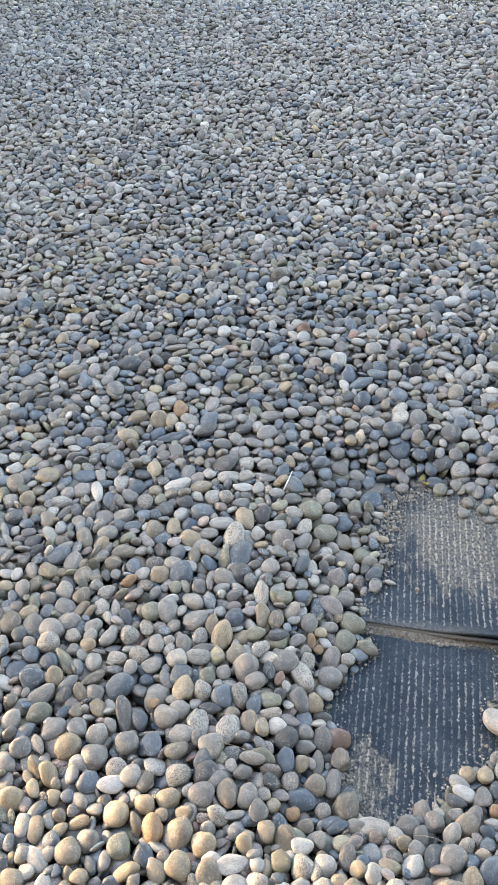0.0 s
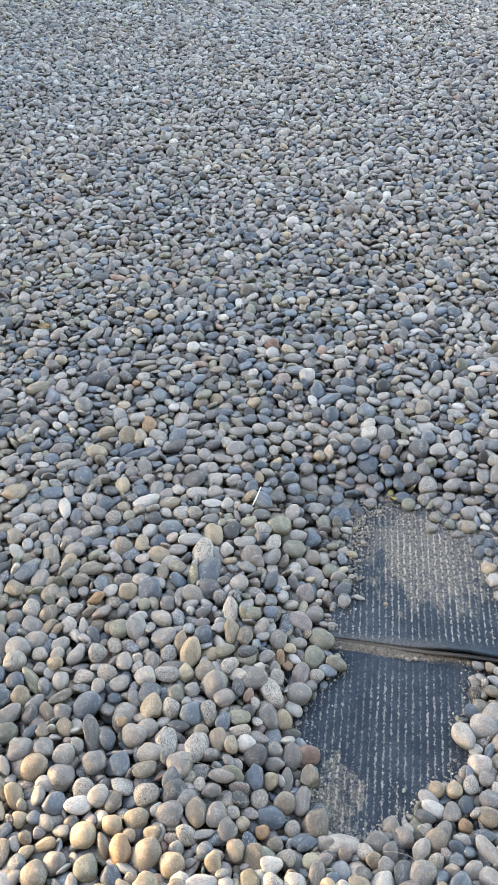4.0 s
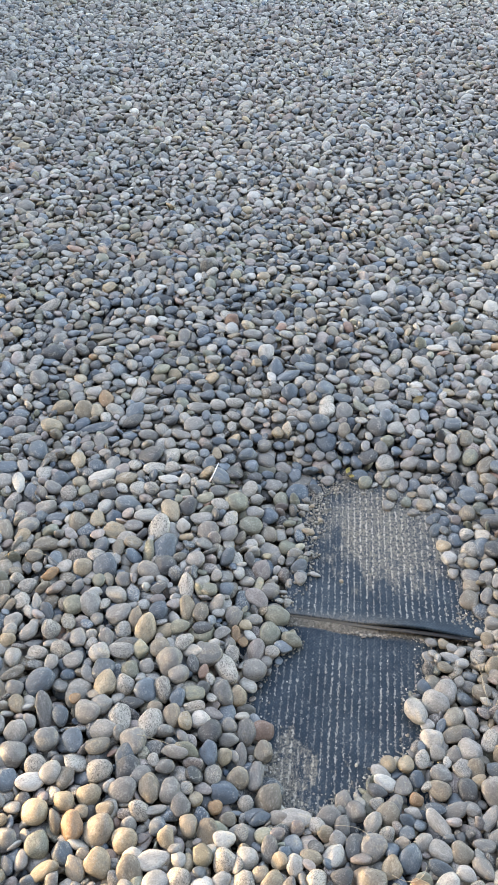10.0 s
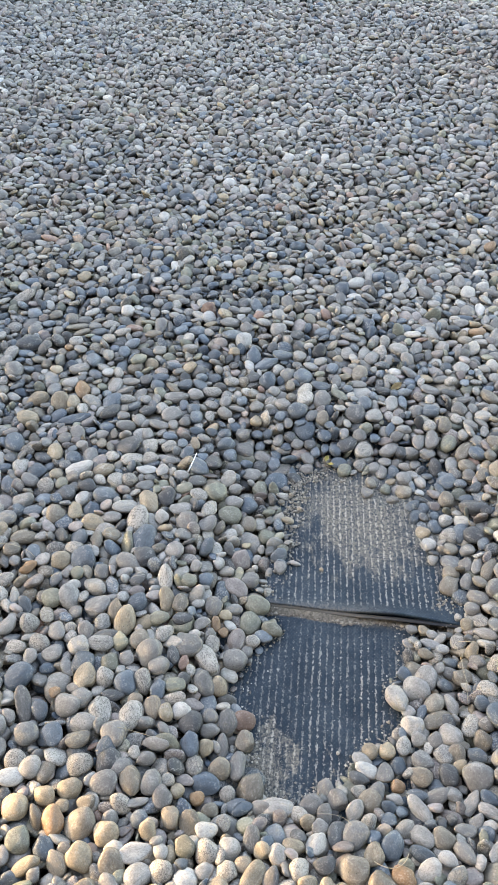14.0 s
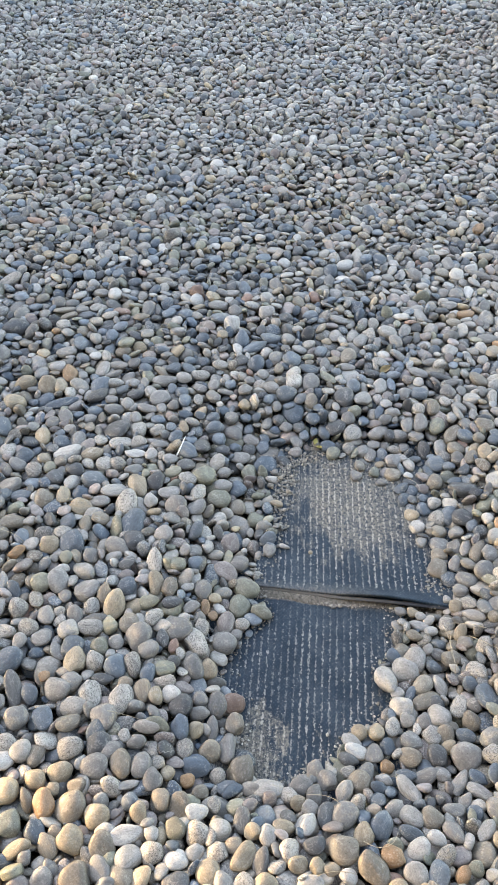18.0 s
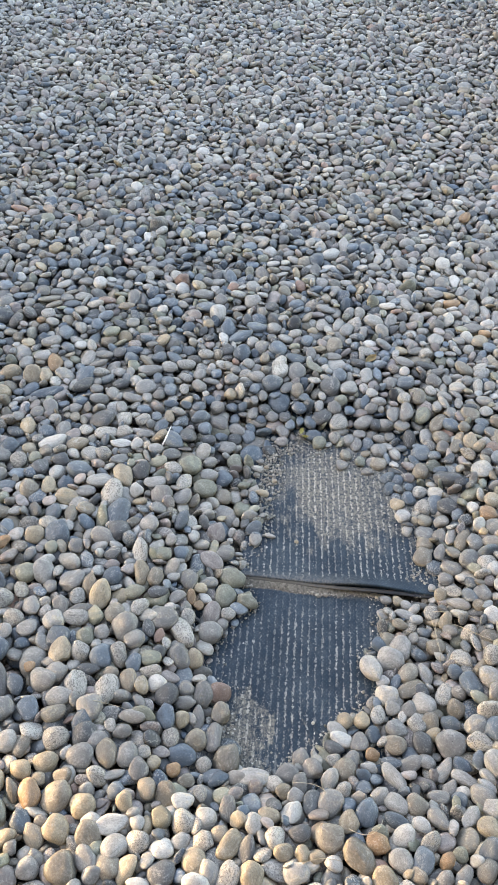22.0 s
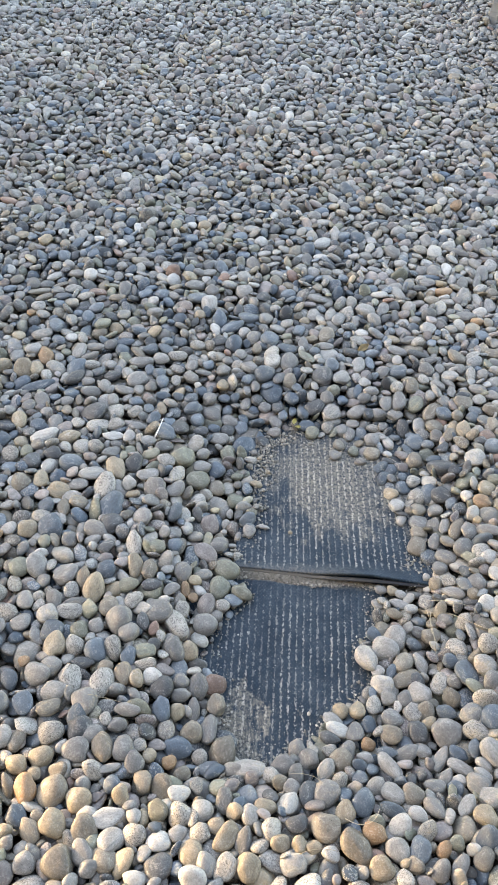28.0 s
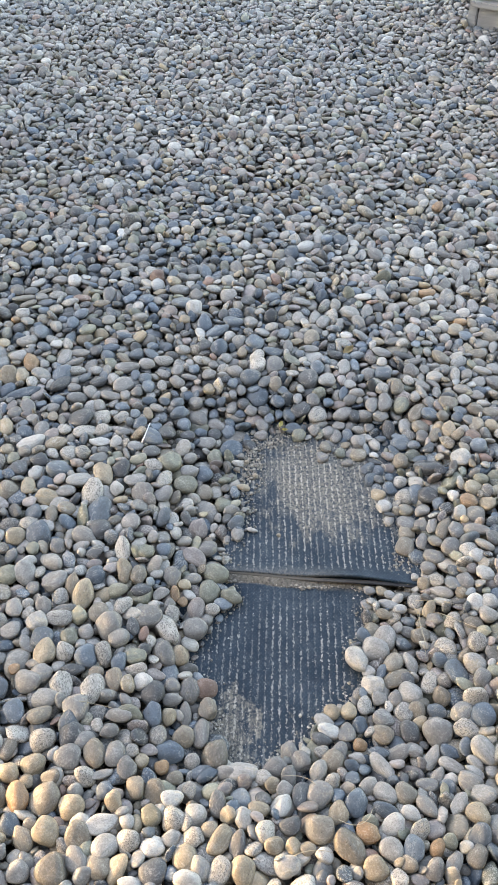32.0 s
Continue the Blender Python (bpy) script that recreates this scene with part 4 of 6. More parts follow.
stone("green", -0.618, 1.045, 0.000, 34, 23, -79)
stone("green", -0.524, 0.911, 0.000, 58, 23, -53)
stone("green", -0.546, 0.800, 0.000, 46, 37, 33)
stone("green", -0.356, 0.571, 0.000, 41, 36, -78)
stone("grey", -0.290, 1.094, 0.000, 33, 31, -75)
stone("grey", -0.240, 1.116, 0.000, 52, 37, -30)
stone("grey", -0.000, 1.097, -0.035, 41, 34, 0)
stone("grey", -0.290, 1.010, 0.000, 53, 41, 24)
stone("grey", -0.069, 1.021, -0.018, 39, 35, -86)
stone("green", 0.014, 1.036, -0.036, 52, 39, -30)
stone("green", 0.043, 0.982, -0.036, 42, 26, -27)
stone("grey", -0.090, 0.979, -0.012, 32, 21, 31)
stone("grey", -0.357, 0.954, 0.000, 40, 31, -69)
stone("grey", -0.303, 0.953, 0.000, 40, 29, -72)
stone("grey", -0.266, 0.945, 0.000, 48, 21, 10)
stone("grey", -0.182, 0.907, 0.000, 53, 46, 62)
stone("grey", -0.222, 0.894, 0.000, 28, 27, 14)
stone("grey", -0.112, 0.926, -0.007, 50, 46, 7)
stone("grey", -0.028, 0.911, -0.033, 46, 42, 2)
stone("grey", -0.163, 0.879, 0.000, 38, 38, 11)
stone("grey", -0.082, 0.854, -0.019, 48, 34, -70)
stone("grey", -0.291, 0.816, 0.000, 37, 35, 20)
stone("grey", -0.315, 0.800, 0.000, 47, 40, -10)
stone("grey", -0.040, 0.785, -0.033, 47, 35, 86)
stone("brown", -0.009, 0.750, -0.036, 40, 31, 84)
stone("grey", -0.069, 0.793, -0.025, 29, 28, 5)
stone("grey", -0.069, 0.766, -0.025, 35, 25, 6)
stone("grey", -0.048, 0.742, -0.032, 41, 23, 86)
stone("grey", -0.157, 0.730, -0.001, 45, 22, -10)
stone("grey", -0.228, 0.746, 0.000, 45, 43, -72)
stone("grey", -0.171, 0.703, -0.000, 31, 24, 14)
stone("grey", -0.023, 0.707, -0.036, 49, 30, 84)
stone("grey", -0.210, 0.688, 0.000, 37, 30, 18)
stone("grey", -0.236, 0.661, 0.000, 47, 41, 20)
stone("grey", -0.158, 0.664, -0.002, 42, 33, 81)
stone("grey", -0.140, 0.641, -0.005, 38, 31, 89)
stone("brown", 0.003, 0.671, -0.035, 57, 43, 66)
stone("grey", -0.179, 0.630, 0.000, 37, 15, 17)
stone("grey", 0.017, 0.633, -0.027, 33, 23, -1)
stone("grey", 0.002, 0.575, -0.008, 40, 26, -90)
stone("grey", -0.209, 0.502, 0.000, 42, 32, -67)
stone("grey", -0.026, 0.478, 0.000, 38, 28, -86)
stone("grey", -0.293, 0.490, 0.000, 33, 33, 32)
stone("grey", 0.408, 1.142, -0.035, 39, 35, -19)
stone("grey", 0.430, 1.089, -0.029, 34, 23, 69)
stone("grey", 0.437, 1.130, -0.028, 38, 30, 69)
stone("grey", 0.458, 1.124, -0.021, 46, 21, 68)
stone("grey", 0.444, 1.044, -0.024, 42, 31, -23)
stone("grey", 0.429, 1.020, -0.028, 31, 28, -23)
stone("grey", 0.482, 1.058, -0.012, 42, 42, -24)
stone("grey", 0.538, 1.091, -0.000, 54, 26, -13)
stone("grey", 0.486, 0.972, -0.008, 36, 35, -26)
stone("grey", 0.441, 0.961, -0.022, 45, 22, -25)
stone("grey", 0.308, 0.980, -0.036, 24, 17, -17)
stone("grey", 0.338, 0.947, -0.036, 41, 19, -19)
stone("grey", 0.416, 0.903, -0.028, 31, 24, -25)
stone("grey", 0.343, 0.757, -0.036, 43, 41, -24)
stone("grey", 0.407, 0.778, -0.028, 28, 26, -27)
stone("grey", 0.363, 0.884, -0.036, 31, 21, -22)
stone("grey", 0.467, 0.767, -0.008, 37, 29, 59)
stone("grey", 0.316, 0.752, -0.036, 30, 27, 67)
stone("grey", 0.289, 0.717, -0.036, 38, 31, -22)
stone("grey", 0.224, 0.695, -0.036, 35, 30, 72)
stone("grey", 0.206, 0.662, -0.036, 34, 26, 73)
stone("grey", 0.109, 0.597, -0.018, 27, 26, -10)
stone("grey", 0.161, 0.583, -0.015, 46, 39, 53)
stone("pale", 0.273, 0.629, -0.032, 56, 25, -51)
stone("grey", 0.303, 0.654, -0.036, 42, 25, 20)
stone("grey", 0.331, 0.657, -0.036, 30, 26, -27)
stone("grey", 0.357, 0.643, -0.035, 44, 22, 57)
stone("grey", 0.385, 0.625, -0.030, 44, 22, -32)
stone("grey", 0.358, 0.609, -0.029, 31, 20, 51)
stone("grey", 0.337, 0.594, -0.024, 36, 23, -7)
stone("grey", 0.405, 0.591, -0.019, 40, 31, -34)
stone("grey", 0.327, 0.553, -0.010, 39, 26, -53)
stone("grey", 0.318, 0.458, 0.000, 35, 26, 55)
stone("grey", 0.347, 0.464, 0.000, 35, 22, 53)
stone("grey", -0.294, 1.691, -0.000, 53, 28, -5)
stone("grey", -0.183, 1.566, 0.000, 48, 39, 29)
stone("grey", -0.225, 1.329, 0.000, 44, 26, 24)
stone("grey", -0.289, 1.238, 0.000, 47, 30, -1)
stone("grey", -0.086, 1.225, -0.007, 44, 35, 39)
stone("grey", -0.145, 1.262, 0.000, 47, 31, 7)
stone("slate", -0.001, 1.300, -0.031, 41, 37, -90)
stone("slate", -0.112, 1.387, -0.000, 51, 36, -42)
stone("grey", 0.005, 1.394, -0.031, 43, 34, 0)
stone("slate", 0.205, 1.430, -0.032, 38, 28, -8)
stone("grey", 0.260, 1.339, -0.036, 27, 27, -11)
stone("grey", 0.313, 1.319, -0.036, 27, 16, 1)
stone("grey", 0.347, 1.384, -0.036, 37, 36, 76)
stone("grey", 0.390, 1.480, -0.011, 52, 29, 72)
stone("grey", 0.421, 1.485, -0.009, 58, 33, 80)
stone("grey", 0.136, 2.439, 0.000, 53, 38, 87)
stone("grey", 0.342, 2.877, 0.000, 64, 46, 38)
stone("grey", 0.496, 3.146, 0.000, 51, 33, -29)
stone("grey", 0.724, 2.808, 0.000, 72, 35, 10)
stone("grey", -0.475, 1.961, 0.000, 37, 37, 14)
stone("grey", -0.408, 1.928, 0.000, 32, 26, 12)
stone("grey", -0.366, 2.003, 0.000, 44, 31, -9)
stone("grey", -0.234, 1.927, 0.000, 49, 33, -89)
stone("grey", -0.268, 2.235, 0.000, 45, 43, -83)
stone("grey", -0.354, 2.234, 0.000, 42, 31, 75)
stone("grey", -0.182, 2.146, 0.000, 40, 39, 5)
stone("grey", -0.229, 2.082, 0.000, 36, 35, 6)
stone("grey", -0.247, 2.037, 0.000, 38, 31, -83)
stone("grey", -0.434, 1.823, 0.000, 44, 33, -76)
stone("grey", -0.150, 1.825, 0.000, 43, 38, 5)
stone("grey", -0.254, 1.989, 0.000, 37, 28, -83)
stone("grey", -0.199, 1.977, 0.000, 33, 27, -47)
stone("grey", -0.367, 2.199, 0.000, 44, 29, -80)
stone("grey", -0.505, 1.908, 0.000, 45, 29, -75)
stone("grey", 0.113, 2.211, 0.000, 49, 34, 7)
stone("grey", 0.186, 2.133, 0.000, 38, 25, 22)
stone("grey", 0.256, 2.053, 0.000, 45, 34, 83)
stone("grey", 0.236, 2.008, 0.000, 45, 38, 83)
stone("grey", 0.107, 2.038, 0.000, 50, 36, -60)
stone("grey", -0.055, 2.060, 0.000, 52, 19, -6)
stone("grey", -0.048, 1.943, 0.000, 55, 36, 2)
stone("grey", -0.006, 1.916, 0.000, 40, 33, -51)
stone("grey", 0.080, 1.907, 0.000, 46, 42, 88)
stone("grey", 0.268, 1.872, 0.000, 54, 30, -8)
stone("grey", 0.130, 1.790, 0.000, 37, 36, 86)
stone("grey", 0.254, 1.804, 0.000, 46, 34, 88)
stone("grey", 0.294, 1.801, 0.000, 56, 27, 72)
stone("grey", 0.313, 1.781, 0.000, 45, 32, 54)
stone("grey", 0.303, 1.960, 0.000, 43, 27, -9)
stone("grey", 0.160, 2.030, 0.000, 39, 28, -4)
stone("grey", 0.173, 1.985, 0.000, 43, 27, -5)
stone("grey", 0.173, 2.062, 0.000, 36, 25, -5)
stone("grey", 0.531, 2.190, 0.000, 47, 37, 10)
stone("grey", 0.565, 2.168, 0.000, 44, 35, 75)
stone("grey", 0.599, 2.141, 0.000, 54, 35, -85)
stone("grey", 0.678, 2.081, 0.000, 74, 26, -25)
stone("grey", 0.754, 2.179, 0.000, 66, 39, -52)
stone("grey", 0.746, 2.110, 0.000, 55, 40, 71)
stone("grey", 0.460, 2.085, 0.000, 54, 24, 78)
stone("grey", 0.420, 2.064, 0.000, 43, 35, -66)
stone("grey", 0.497, 2.083, 0.000, 51, 39, -59)
stone("grey", 0.595, 1.986, 0.000, 45, 41, 73)
stone("grey", 0.560, 1.992, 0.000, 33, 32, -16)
stone("grey", 0.722, 1.975, 0.000, 54, 34, 82)
stone("grey", 0.701, 1.940, 0.000, 55, 20, 70)
stone("grey", 0.660, 1.929, 0.000, 41, 33, 71)
stone("grey", 0.635, 1.943, 0.000, 41, 25, 72)
stone("grey", 0.652, 1.873, 0.000, 53, 40, 71)
stone("grey", 0.683, 1.855, 0.000, 56, 21, -89)
stone("grey", 0.499, 1.827, 0.000, 38, 36, 75)
stone("grey", 0.480, 1.916, 0.000, 40, 37, -14)
stone("grey", 0.637, 1.784, 0.000, 55, 31, 4)
stone("grey", 0.355, 1.775, 0.000, 40, 29, 79)
stone("grey", 0.506, 1.775, 0.000, 38, 29, 74)
stone("grey", 0.709, 1.829, 0.000, 47, 33, 81)
stone("grey", -0.425, 1.742, 0.000, 51, 30, 14)
stone("grey", -0.438, 1.684, 0.000, 41, 35, 15)
stone("grey", -0.327, 1.675, 0.000, 48, 33, 73)
stone("grey", -0.301, 1.656, 0.000, 45, 23, 11)
stone("grey", -0.173, 1.729, 0.000, 35, 24, 6)
stone("dark", -0.254, 1.696, -0.000, 34, 32, 9)
stone("slate", -0.117, 1.704, 0.000, 34, 29, 73)
stone("grey", -0.222, 1.620, 0.000, 34, 22, -82)
stone("grey", -0.247, 1.621, 0.000, 26, 25, -81)
stone("slate", -0.276, 1.594, 0.000, 38, 28, 28)
stone("dark", -0.240, 1.580, 0.000, 42, 31, 9)
stone("grey", -0.205, 1.588, 0.000, 41, 30, 87)
stone("slate", -0.155, 1.599, -0.000, 34, 22, -84)
stone("grey", -0.177, 1.530, 0.000, 35, 24, -83)
stone("grey", -0.149, 1.539, 0.000, 30, 26, 55)
stone("grey", -0.394, 1.497, 0.000, 48, 32, -71)
stone("grey", -0.339, 1.495, 0.000, 34, 25, 13)
stone("slate", -0.120, 1.508, 0.000, 35, 21, 5)
stone("grey", -0.103, 1.481, -0.000, 34, 25, -31)
stone("grey", -0.422, 1.483, 0.000, 32, 32, -74)
stone("grey", -0.355, 1.424, 0.000, 40, 34, 63)
stone("grey", -0.176, 1.408, 0.000, 33, 20, 7)
stone("slate", 0.134, 1.706, 0.000, 51, 46, 86)
stone("grey", 0.095, 1.715, 0.000, 46, 34, 74)
stone("dark", 0.013, 1.704, -0.000, 39, 35, 90)
stone("slate", 0.175, 1.670, 0.000, 48, 29, -14)
stone("grey", 0.176, 1.617, 0.000, 55, 42, 72)
stone("grey", 0.082, 1.601, 0.000, 42, 30, -36)
stone("slate", 0.116, 1.575, 0.000, 49, 45, 13)
stone("dark", 0.149, 1.559, -0.000, 38, 29, 61)
stone("grey", 0.268, 1.676, 0.000, 42, 27, -17)
stone("slate", 0.241, 1.659, 0.000, 29, 25, 82)
stone("grey", -0.056, 1.611, 0.000, 33, 28, 69)
stone("grey", -0.057, 1.570, 0.000, 43, 29, -57)
stone("slate", 0.073, 1.557, -0.000, 30, 26, 88)
stone("grey", 0.072, 1.527, -0.006, 30, 20, 88)
stone("grey", 0.092, 1.536, -0.003, 30, 20, 87)
stone("slate", 0.118, 1.537, -0.003, 29, 18, -4)
stone("grey", 0.068, 1.491, -0.017, 50, 24, 74)
stone("dark", 0.094, 1.501, -0.013, 34, 27, 76)
stone("slate", -0.057, 1.502, -0.004, 32, 29, 2)
stone("grey", -0.016, 1.505, -0.011, 35, 32, 1)
stone("grey", -0.009, 1.466, -0.023, 51, 37, -46)
stone("slate", 0.056, 1.431, -0.034, 36, 30, -70)
stone("dark", 0.024, 1.423, -0.034, 32, 31, -1)
stone("grey", 0.134, 1.444, -0.030, 37, 28, -69)
stone("slate", 0.175, 1.468, -0.022, 35, 20, 83)
stone("grey", 0.221, 1.505, -0.008, 35, 22, 77)
stone("grey", 0.256, 1.500, -0.009, 38, 33, 81)
stone("slate", 0.290, 1.491, -0.011, 35, 26, 72)
stone("grey", 0.130, 1.416, -0.035, 30, 24, -5)
stone("grey", 0.475, 1.695, 0.000, 41, 21, 13)
stone("grey", 0.511, 1.613, 0.000, 42, 20, 4)
stone("grey", 0.442, 1.653, 0.000, 51, 32, -23)
stone("grey", 0.692, 1.673, 0.000, 42, 32, 36)
stone("grey", 0.719, 1.660, 0.000, 45, 21, 67)
stone("grey", 0.500, 1.578, -0.000, 39, 34, -45)
stone("grey", 0.532, 1.584, 0.000, 34, 25, 72)
stone("grey", 0.580, 1.581, 0.000, 37, 29, 70)
stone("grey", 0.630, 1.561, 0.000, 33, 28, 47)
stone("grey", 0.551, 1.555, 0.000, 40, 37, -19)
stone("grey", 0.669, 1.601, 0.000, 36, 27, -23)
stone("grey", 0.652, 1.532, -0.000, 39, 31, 50)
stone("grey", 0.606, 1.508, 0.000, 40, 26, -22)
stone("grey", 0.516, 1.523, 0.000, 38, 25, -42)
stone("grey", 0.544, 1.498, 0.000, 38, 20, 83)
stone("grey", 0.544, 1.532, 0.000, 45, 19, -58)
stone("grey", 0.395, 1.574, 0.000, 37, 27, 76)
stone("grey", 0.359, 1.512, -0.003, 38, 25, 3)
stone("grey", 0.521, 1.473, -0.003, 38, 29, -74)
stone("grey", 0.636, 1.487, 0.000, 33, 25, -23)
stone("grey", 0.406, 1.451, -0.021, 37, 37, 75)
stone("grey", 0.376, 1.422, -0.030, 34, 24, 75)
stone("grey", 0.598, 1.403, 0.000, 36, 31, 48)
stone("grey", 0.488, 1.376, -0.019, 31, 29, 71)
stone("grey", 0.044, 1.234, -0.036, 14, 14, -2)
stone("grey", 0.076, 1.213, -0.036, 12, 11, -4)
stone("grey", 0.081, 1.354, -0.036, 15, 14, -3)
stone("grey", 0.056, 1.294, -0.036, 13, 13, -2)
stone("grey", -0.646, 1.127, 0.000, 39, 26, -61)
stone("grey", -0.467, 1.121, 0.000, 25, 23, -68)
stone("grey", -0.593, 1.054, 0.000, 34, 32, 28)
stone("grey", -0.554, 1.037, 0.000, 41, 34, -28)
stone("grey", -0.652, 1.034, 0.000, 27, 27, 31)
stone("grey", -0.608, 0.991, 0.000, 47, 42, -59)
stone("grey", -0.537, 1.000, 0.000, 47, 36, 11)
stone("grey", -0.567, 0.981, 0.000, 51, 41, -19)
stone("grey", -0.514, 0.937, 0.000, 26, 22, 28)
stone("grey", -0.507, 0.861, 0.000, 42, 21, 41)
stone("grey", -0.452, 0.844, 0.000, 34, 29, -21)
stone("grey", -0.548, 0.836, 0.000, 53, 33, 38)
stone("grey", -0.390, 0.803, 0.000, 65, 28, -74)
stone("grey", -0.511, 0.771, 0.000, 48, 36, 32)
stone("grey", -0.468, 0.773, 0.000, 38, 35, -44)
stone("grey", -0.411, 0.780, 0.000, 33, 22, -64)
stone("grey", -0.559, 0.732, 0.000, 39, 37, 36)
stone("grey", -0.426, 0.721, 0.000, 47, 44, -61)
stone("grey", -0.375, 0.749, 0.000, 39, 39, 25)
stone("grey", -0.458, 0.689, 0.000, 38, 24, 88)
stone("grey", -0.407, 0.578, 0.000, 38, 35, 33)
stone("grey", -0.465, 0.553, 0.000, 25, 25, -52)
stone("grey", -0.374, 0.548, 0.000, 31, 20, 87)
stone("grey", -0.593, 1.364, 0.000, 45, 44, -67)
stone("grey", -0.624, 1.355, 0.000, 36, 35, 24)
stone("grey", -0.726, 1.519, 0.000, 49, 35, 25)
stone("grey", -0.660, 1.534, 0.000, 38, 33, -67)
stone("grey", -0.588, 1.740, -0.000, 50, 47, -72)
stone("grey", -0.601, 1.659, 0.000, 59, 31, -71)
stone("grey", -0.817, 1.779, 0.000, 66, 48, 24)
stone("grey", -0.823, 2.230, 0.000, 48, 41, -70)
stone("grey", -0.508, 1.235, 0.000, 44, 35, 22)
stone("grey", -0.479, 1.347, 0.000, 41, 29, -27)
stone("grey", -0.616, 1.293, 0.000, 43, 24, 39)
stone("grey", -0.578, 1.268, 0.000, 33, 32, -66)
stone("grey", -0.564, 1.154, 0.000, 50, 38, 86)
stone("slate", 0.045, 1.758, 0.000, 66, 32, 26)
stone("orange", -0.064, 0.983, -0.021, 31, 17, -86)
stone("orange", -0.050, 0.967, -0.026, 19, 19, -87)
stone("orange", -0.340, 0.827, 0.000, 20, 20, -67)
stone("orange", -0.086, 0.646, -0.022, 24, 23, 8)
stone("orange", -0.306, 0.601, 0.000, 47, 36, 85)
stone("orange", 0.242, 0.672, -0.036, 23, 22, -20)
stone("orange", 0.227, 0.514, -0.000, 37, 32, -24)
stone("orange", 0.327, 0.488, 0.000, 28, 20, 56)
stone("orange", -0.464, 1.832, 0.000, 26, 23, -76)
stone("orange", -0.406, 1.661, 0.000, 63, 38, -76)
stone("orange", 0.539, 1.165, -0.001, 37, 33, -25)
stone("orange", 0.662, 1.762, 0.000, 32, 28, -20)
stone("orange", 0.602, 1.893, 0.000, 49, 33, 1)
stone("orange", 0.728, 2.336, 0.000, 41, 34, 73)
stone("orange", 0.503, 1.995, 0.000, 27, 26, 76)
stone("orange", -0.437, 1.104, 0.000, 37, 24, 28)
stone("orange", -0.802, 1.578, 0.000, 29, 25, -64)
stone("pale", -0.345, 1.032, 0.000, 52, 41, -71)
stone("pale", -0.098, 1.022, -0.009, 26, 17, 6)
stone("pale", -0.032, 1.023, -0.030, 37, 22, 9)
stone("pale", -0.312, 0.921, 0.000, 39, 37, -71)
stone("pale", -0.357, 0.905, 0.000, 38, 30, 22)
stone("pale", -0.281, 0.768, 0.000, 46, 35, 7)
stone("pale", 0.043, 0.632, -0.027, 52, 32, -3)
stone("pale", -0.136, 0.554, 0.000, 27, 22, -75)
stone("pale", -0.031, 0.558, -0.003, 33, 33, 4)
stone("pale", 0.040, 0.549, -0.003, 33, 26, 86)
stone("pale", -0.170, 0.519, 0.000, 42, 37, 45)
stone("pale", -0.068, 0.525, 0.000, 29, 25, 33)
stone("pale", 0.374, 1.151, -0.036, 27, 21, 72)
stone("pale", 0.400, 1.005, -0.034, 15, 15, -22)
stone("pale", 0.527, 0.983, -0.000, 37, 32, -28)
stone("pale", 0.344, 0.968, -0.036, 22, 17, -19)
stone("pale", 0.298, 0.947, -0.036, 26, 17, -17)
stone("pale", 0.519, 0.919, -0.001, 31, 31, -29)
stone("pale", 0.508, 0.890, -0.001, 35, 31, -30)
stone("pale", 0.298, 0.849, -0.036, 49, 43, -19)
stone("pale", 0.261, 0.833, -0.036, 56, 36, -69)
stone("pale", 0.356, 0.820, -0.036, 40, 23, -69)
stone("pale", 0.423, 0.713, -0.021, 42, 35, 13)
stone("pale", 0.187, 0.718, -0.036, 35, 23, -26)
stone("pale", 0.167, 0.629, -0.030, 39, 26, 58)
stone("pale", 0.234, 0.650, -0.035, 28, 18, -20)
stone("pale", 0.242, 0.595, -0.021, 32, 27, 68)
stone("pale", 0.267, 0.581, -0.017, 39, 30, -37)
stone("pale", 0.422, 0.624, -0.019, 31, 18, -34)
stone("pale", 0.439, 0.640, -0.014, 54, 34, -58)
stone("pale", 0.379, 0.602, -0.027, 24, 19, -32)
stone("pale", 0.417, 0.566, -0.011, 42, 32, 0)
stone("pale", 0.376, 0.553, -0.011, 43, 23, 51)
stone("pale", 0.101, 0.475, 0.000, 38, 32, 13)
stone("pale", 0.258, 0.489, 0.000, 37, 33, -42)
stone("pale", -0.376, 1.615, 0.000, 50, 34, -34)
stone("grey", -0.286, 1.526, 0.000, 47, 29, 11)
stone("grey", -0.211, 1.530, 0.000, 54, 24, -18)
stone("grey", -0.257, 1.544, 0.000, 36, 31, -80)
stone("pale", -0.262, 1.268, 0.000, 54, 31, 12)
stone("pale", -0.148, 1.362, 0.000, 34, 24, 6)
stone("green", -0.074, 1.320, -0.008, 50, 49, -87)
stone("grey", 0.030, 1.448, -0.031, 40, 30, -35)
stone("grey", 0.061, 1.651, 0.000, 35, 30, 88)
stone("grey", 0.018, 1.594, 0.000, 41, 35, 90)
stone("grey", -0.129, 1.640, -0.000, 39, 31, -16)
stone("pale", 0.381, 1.375, -0.036, 41, 24, -77)
stone("pale", 0.386, 1.814, 0.000, 52, 42, -12)
stone("pale", 0.532, 1.738, 0.000, 44, 40, 73)
stone("pale", -0.281, 2.599, 0.000, 36, 36, 6)
stone("pale", -0.213, 2.981, 0.000, 35, 34, 4)
stone("pale", 0.035, 2.353, 0.000, 40, 33, -1)
stone("pale", -0.499, 2.750, 0.000, 37, 33, -80)
stone("pale", 0.597, 3.191, 0.000, 37, 33, 79)
stone("pale", 0.574, 2.879, 0.000, 34, 29, 79)
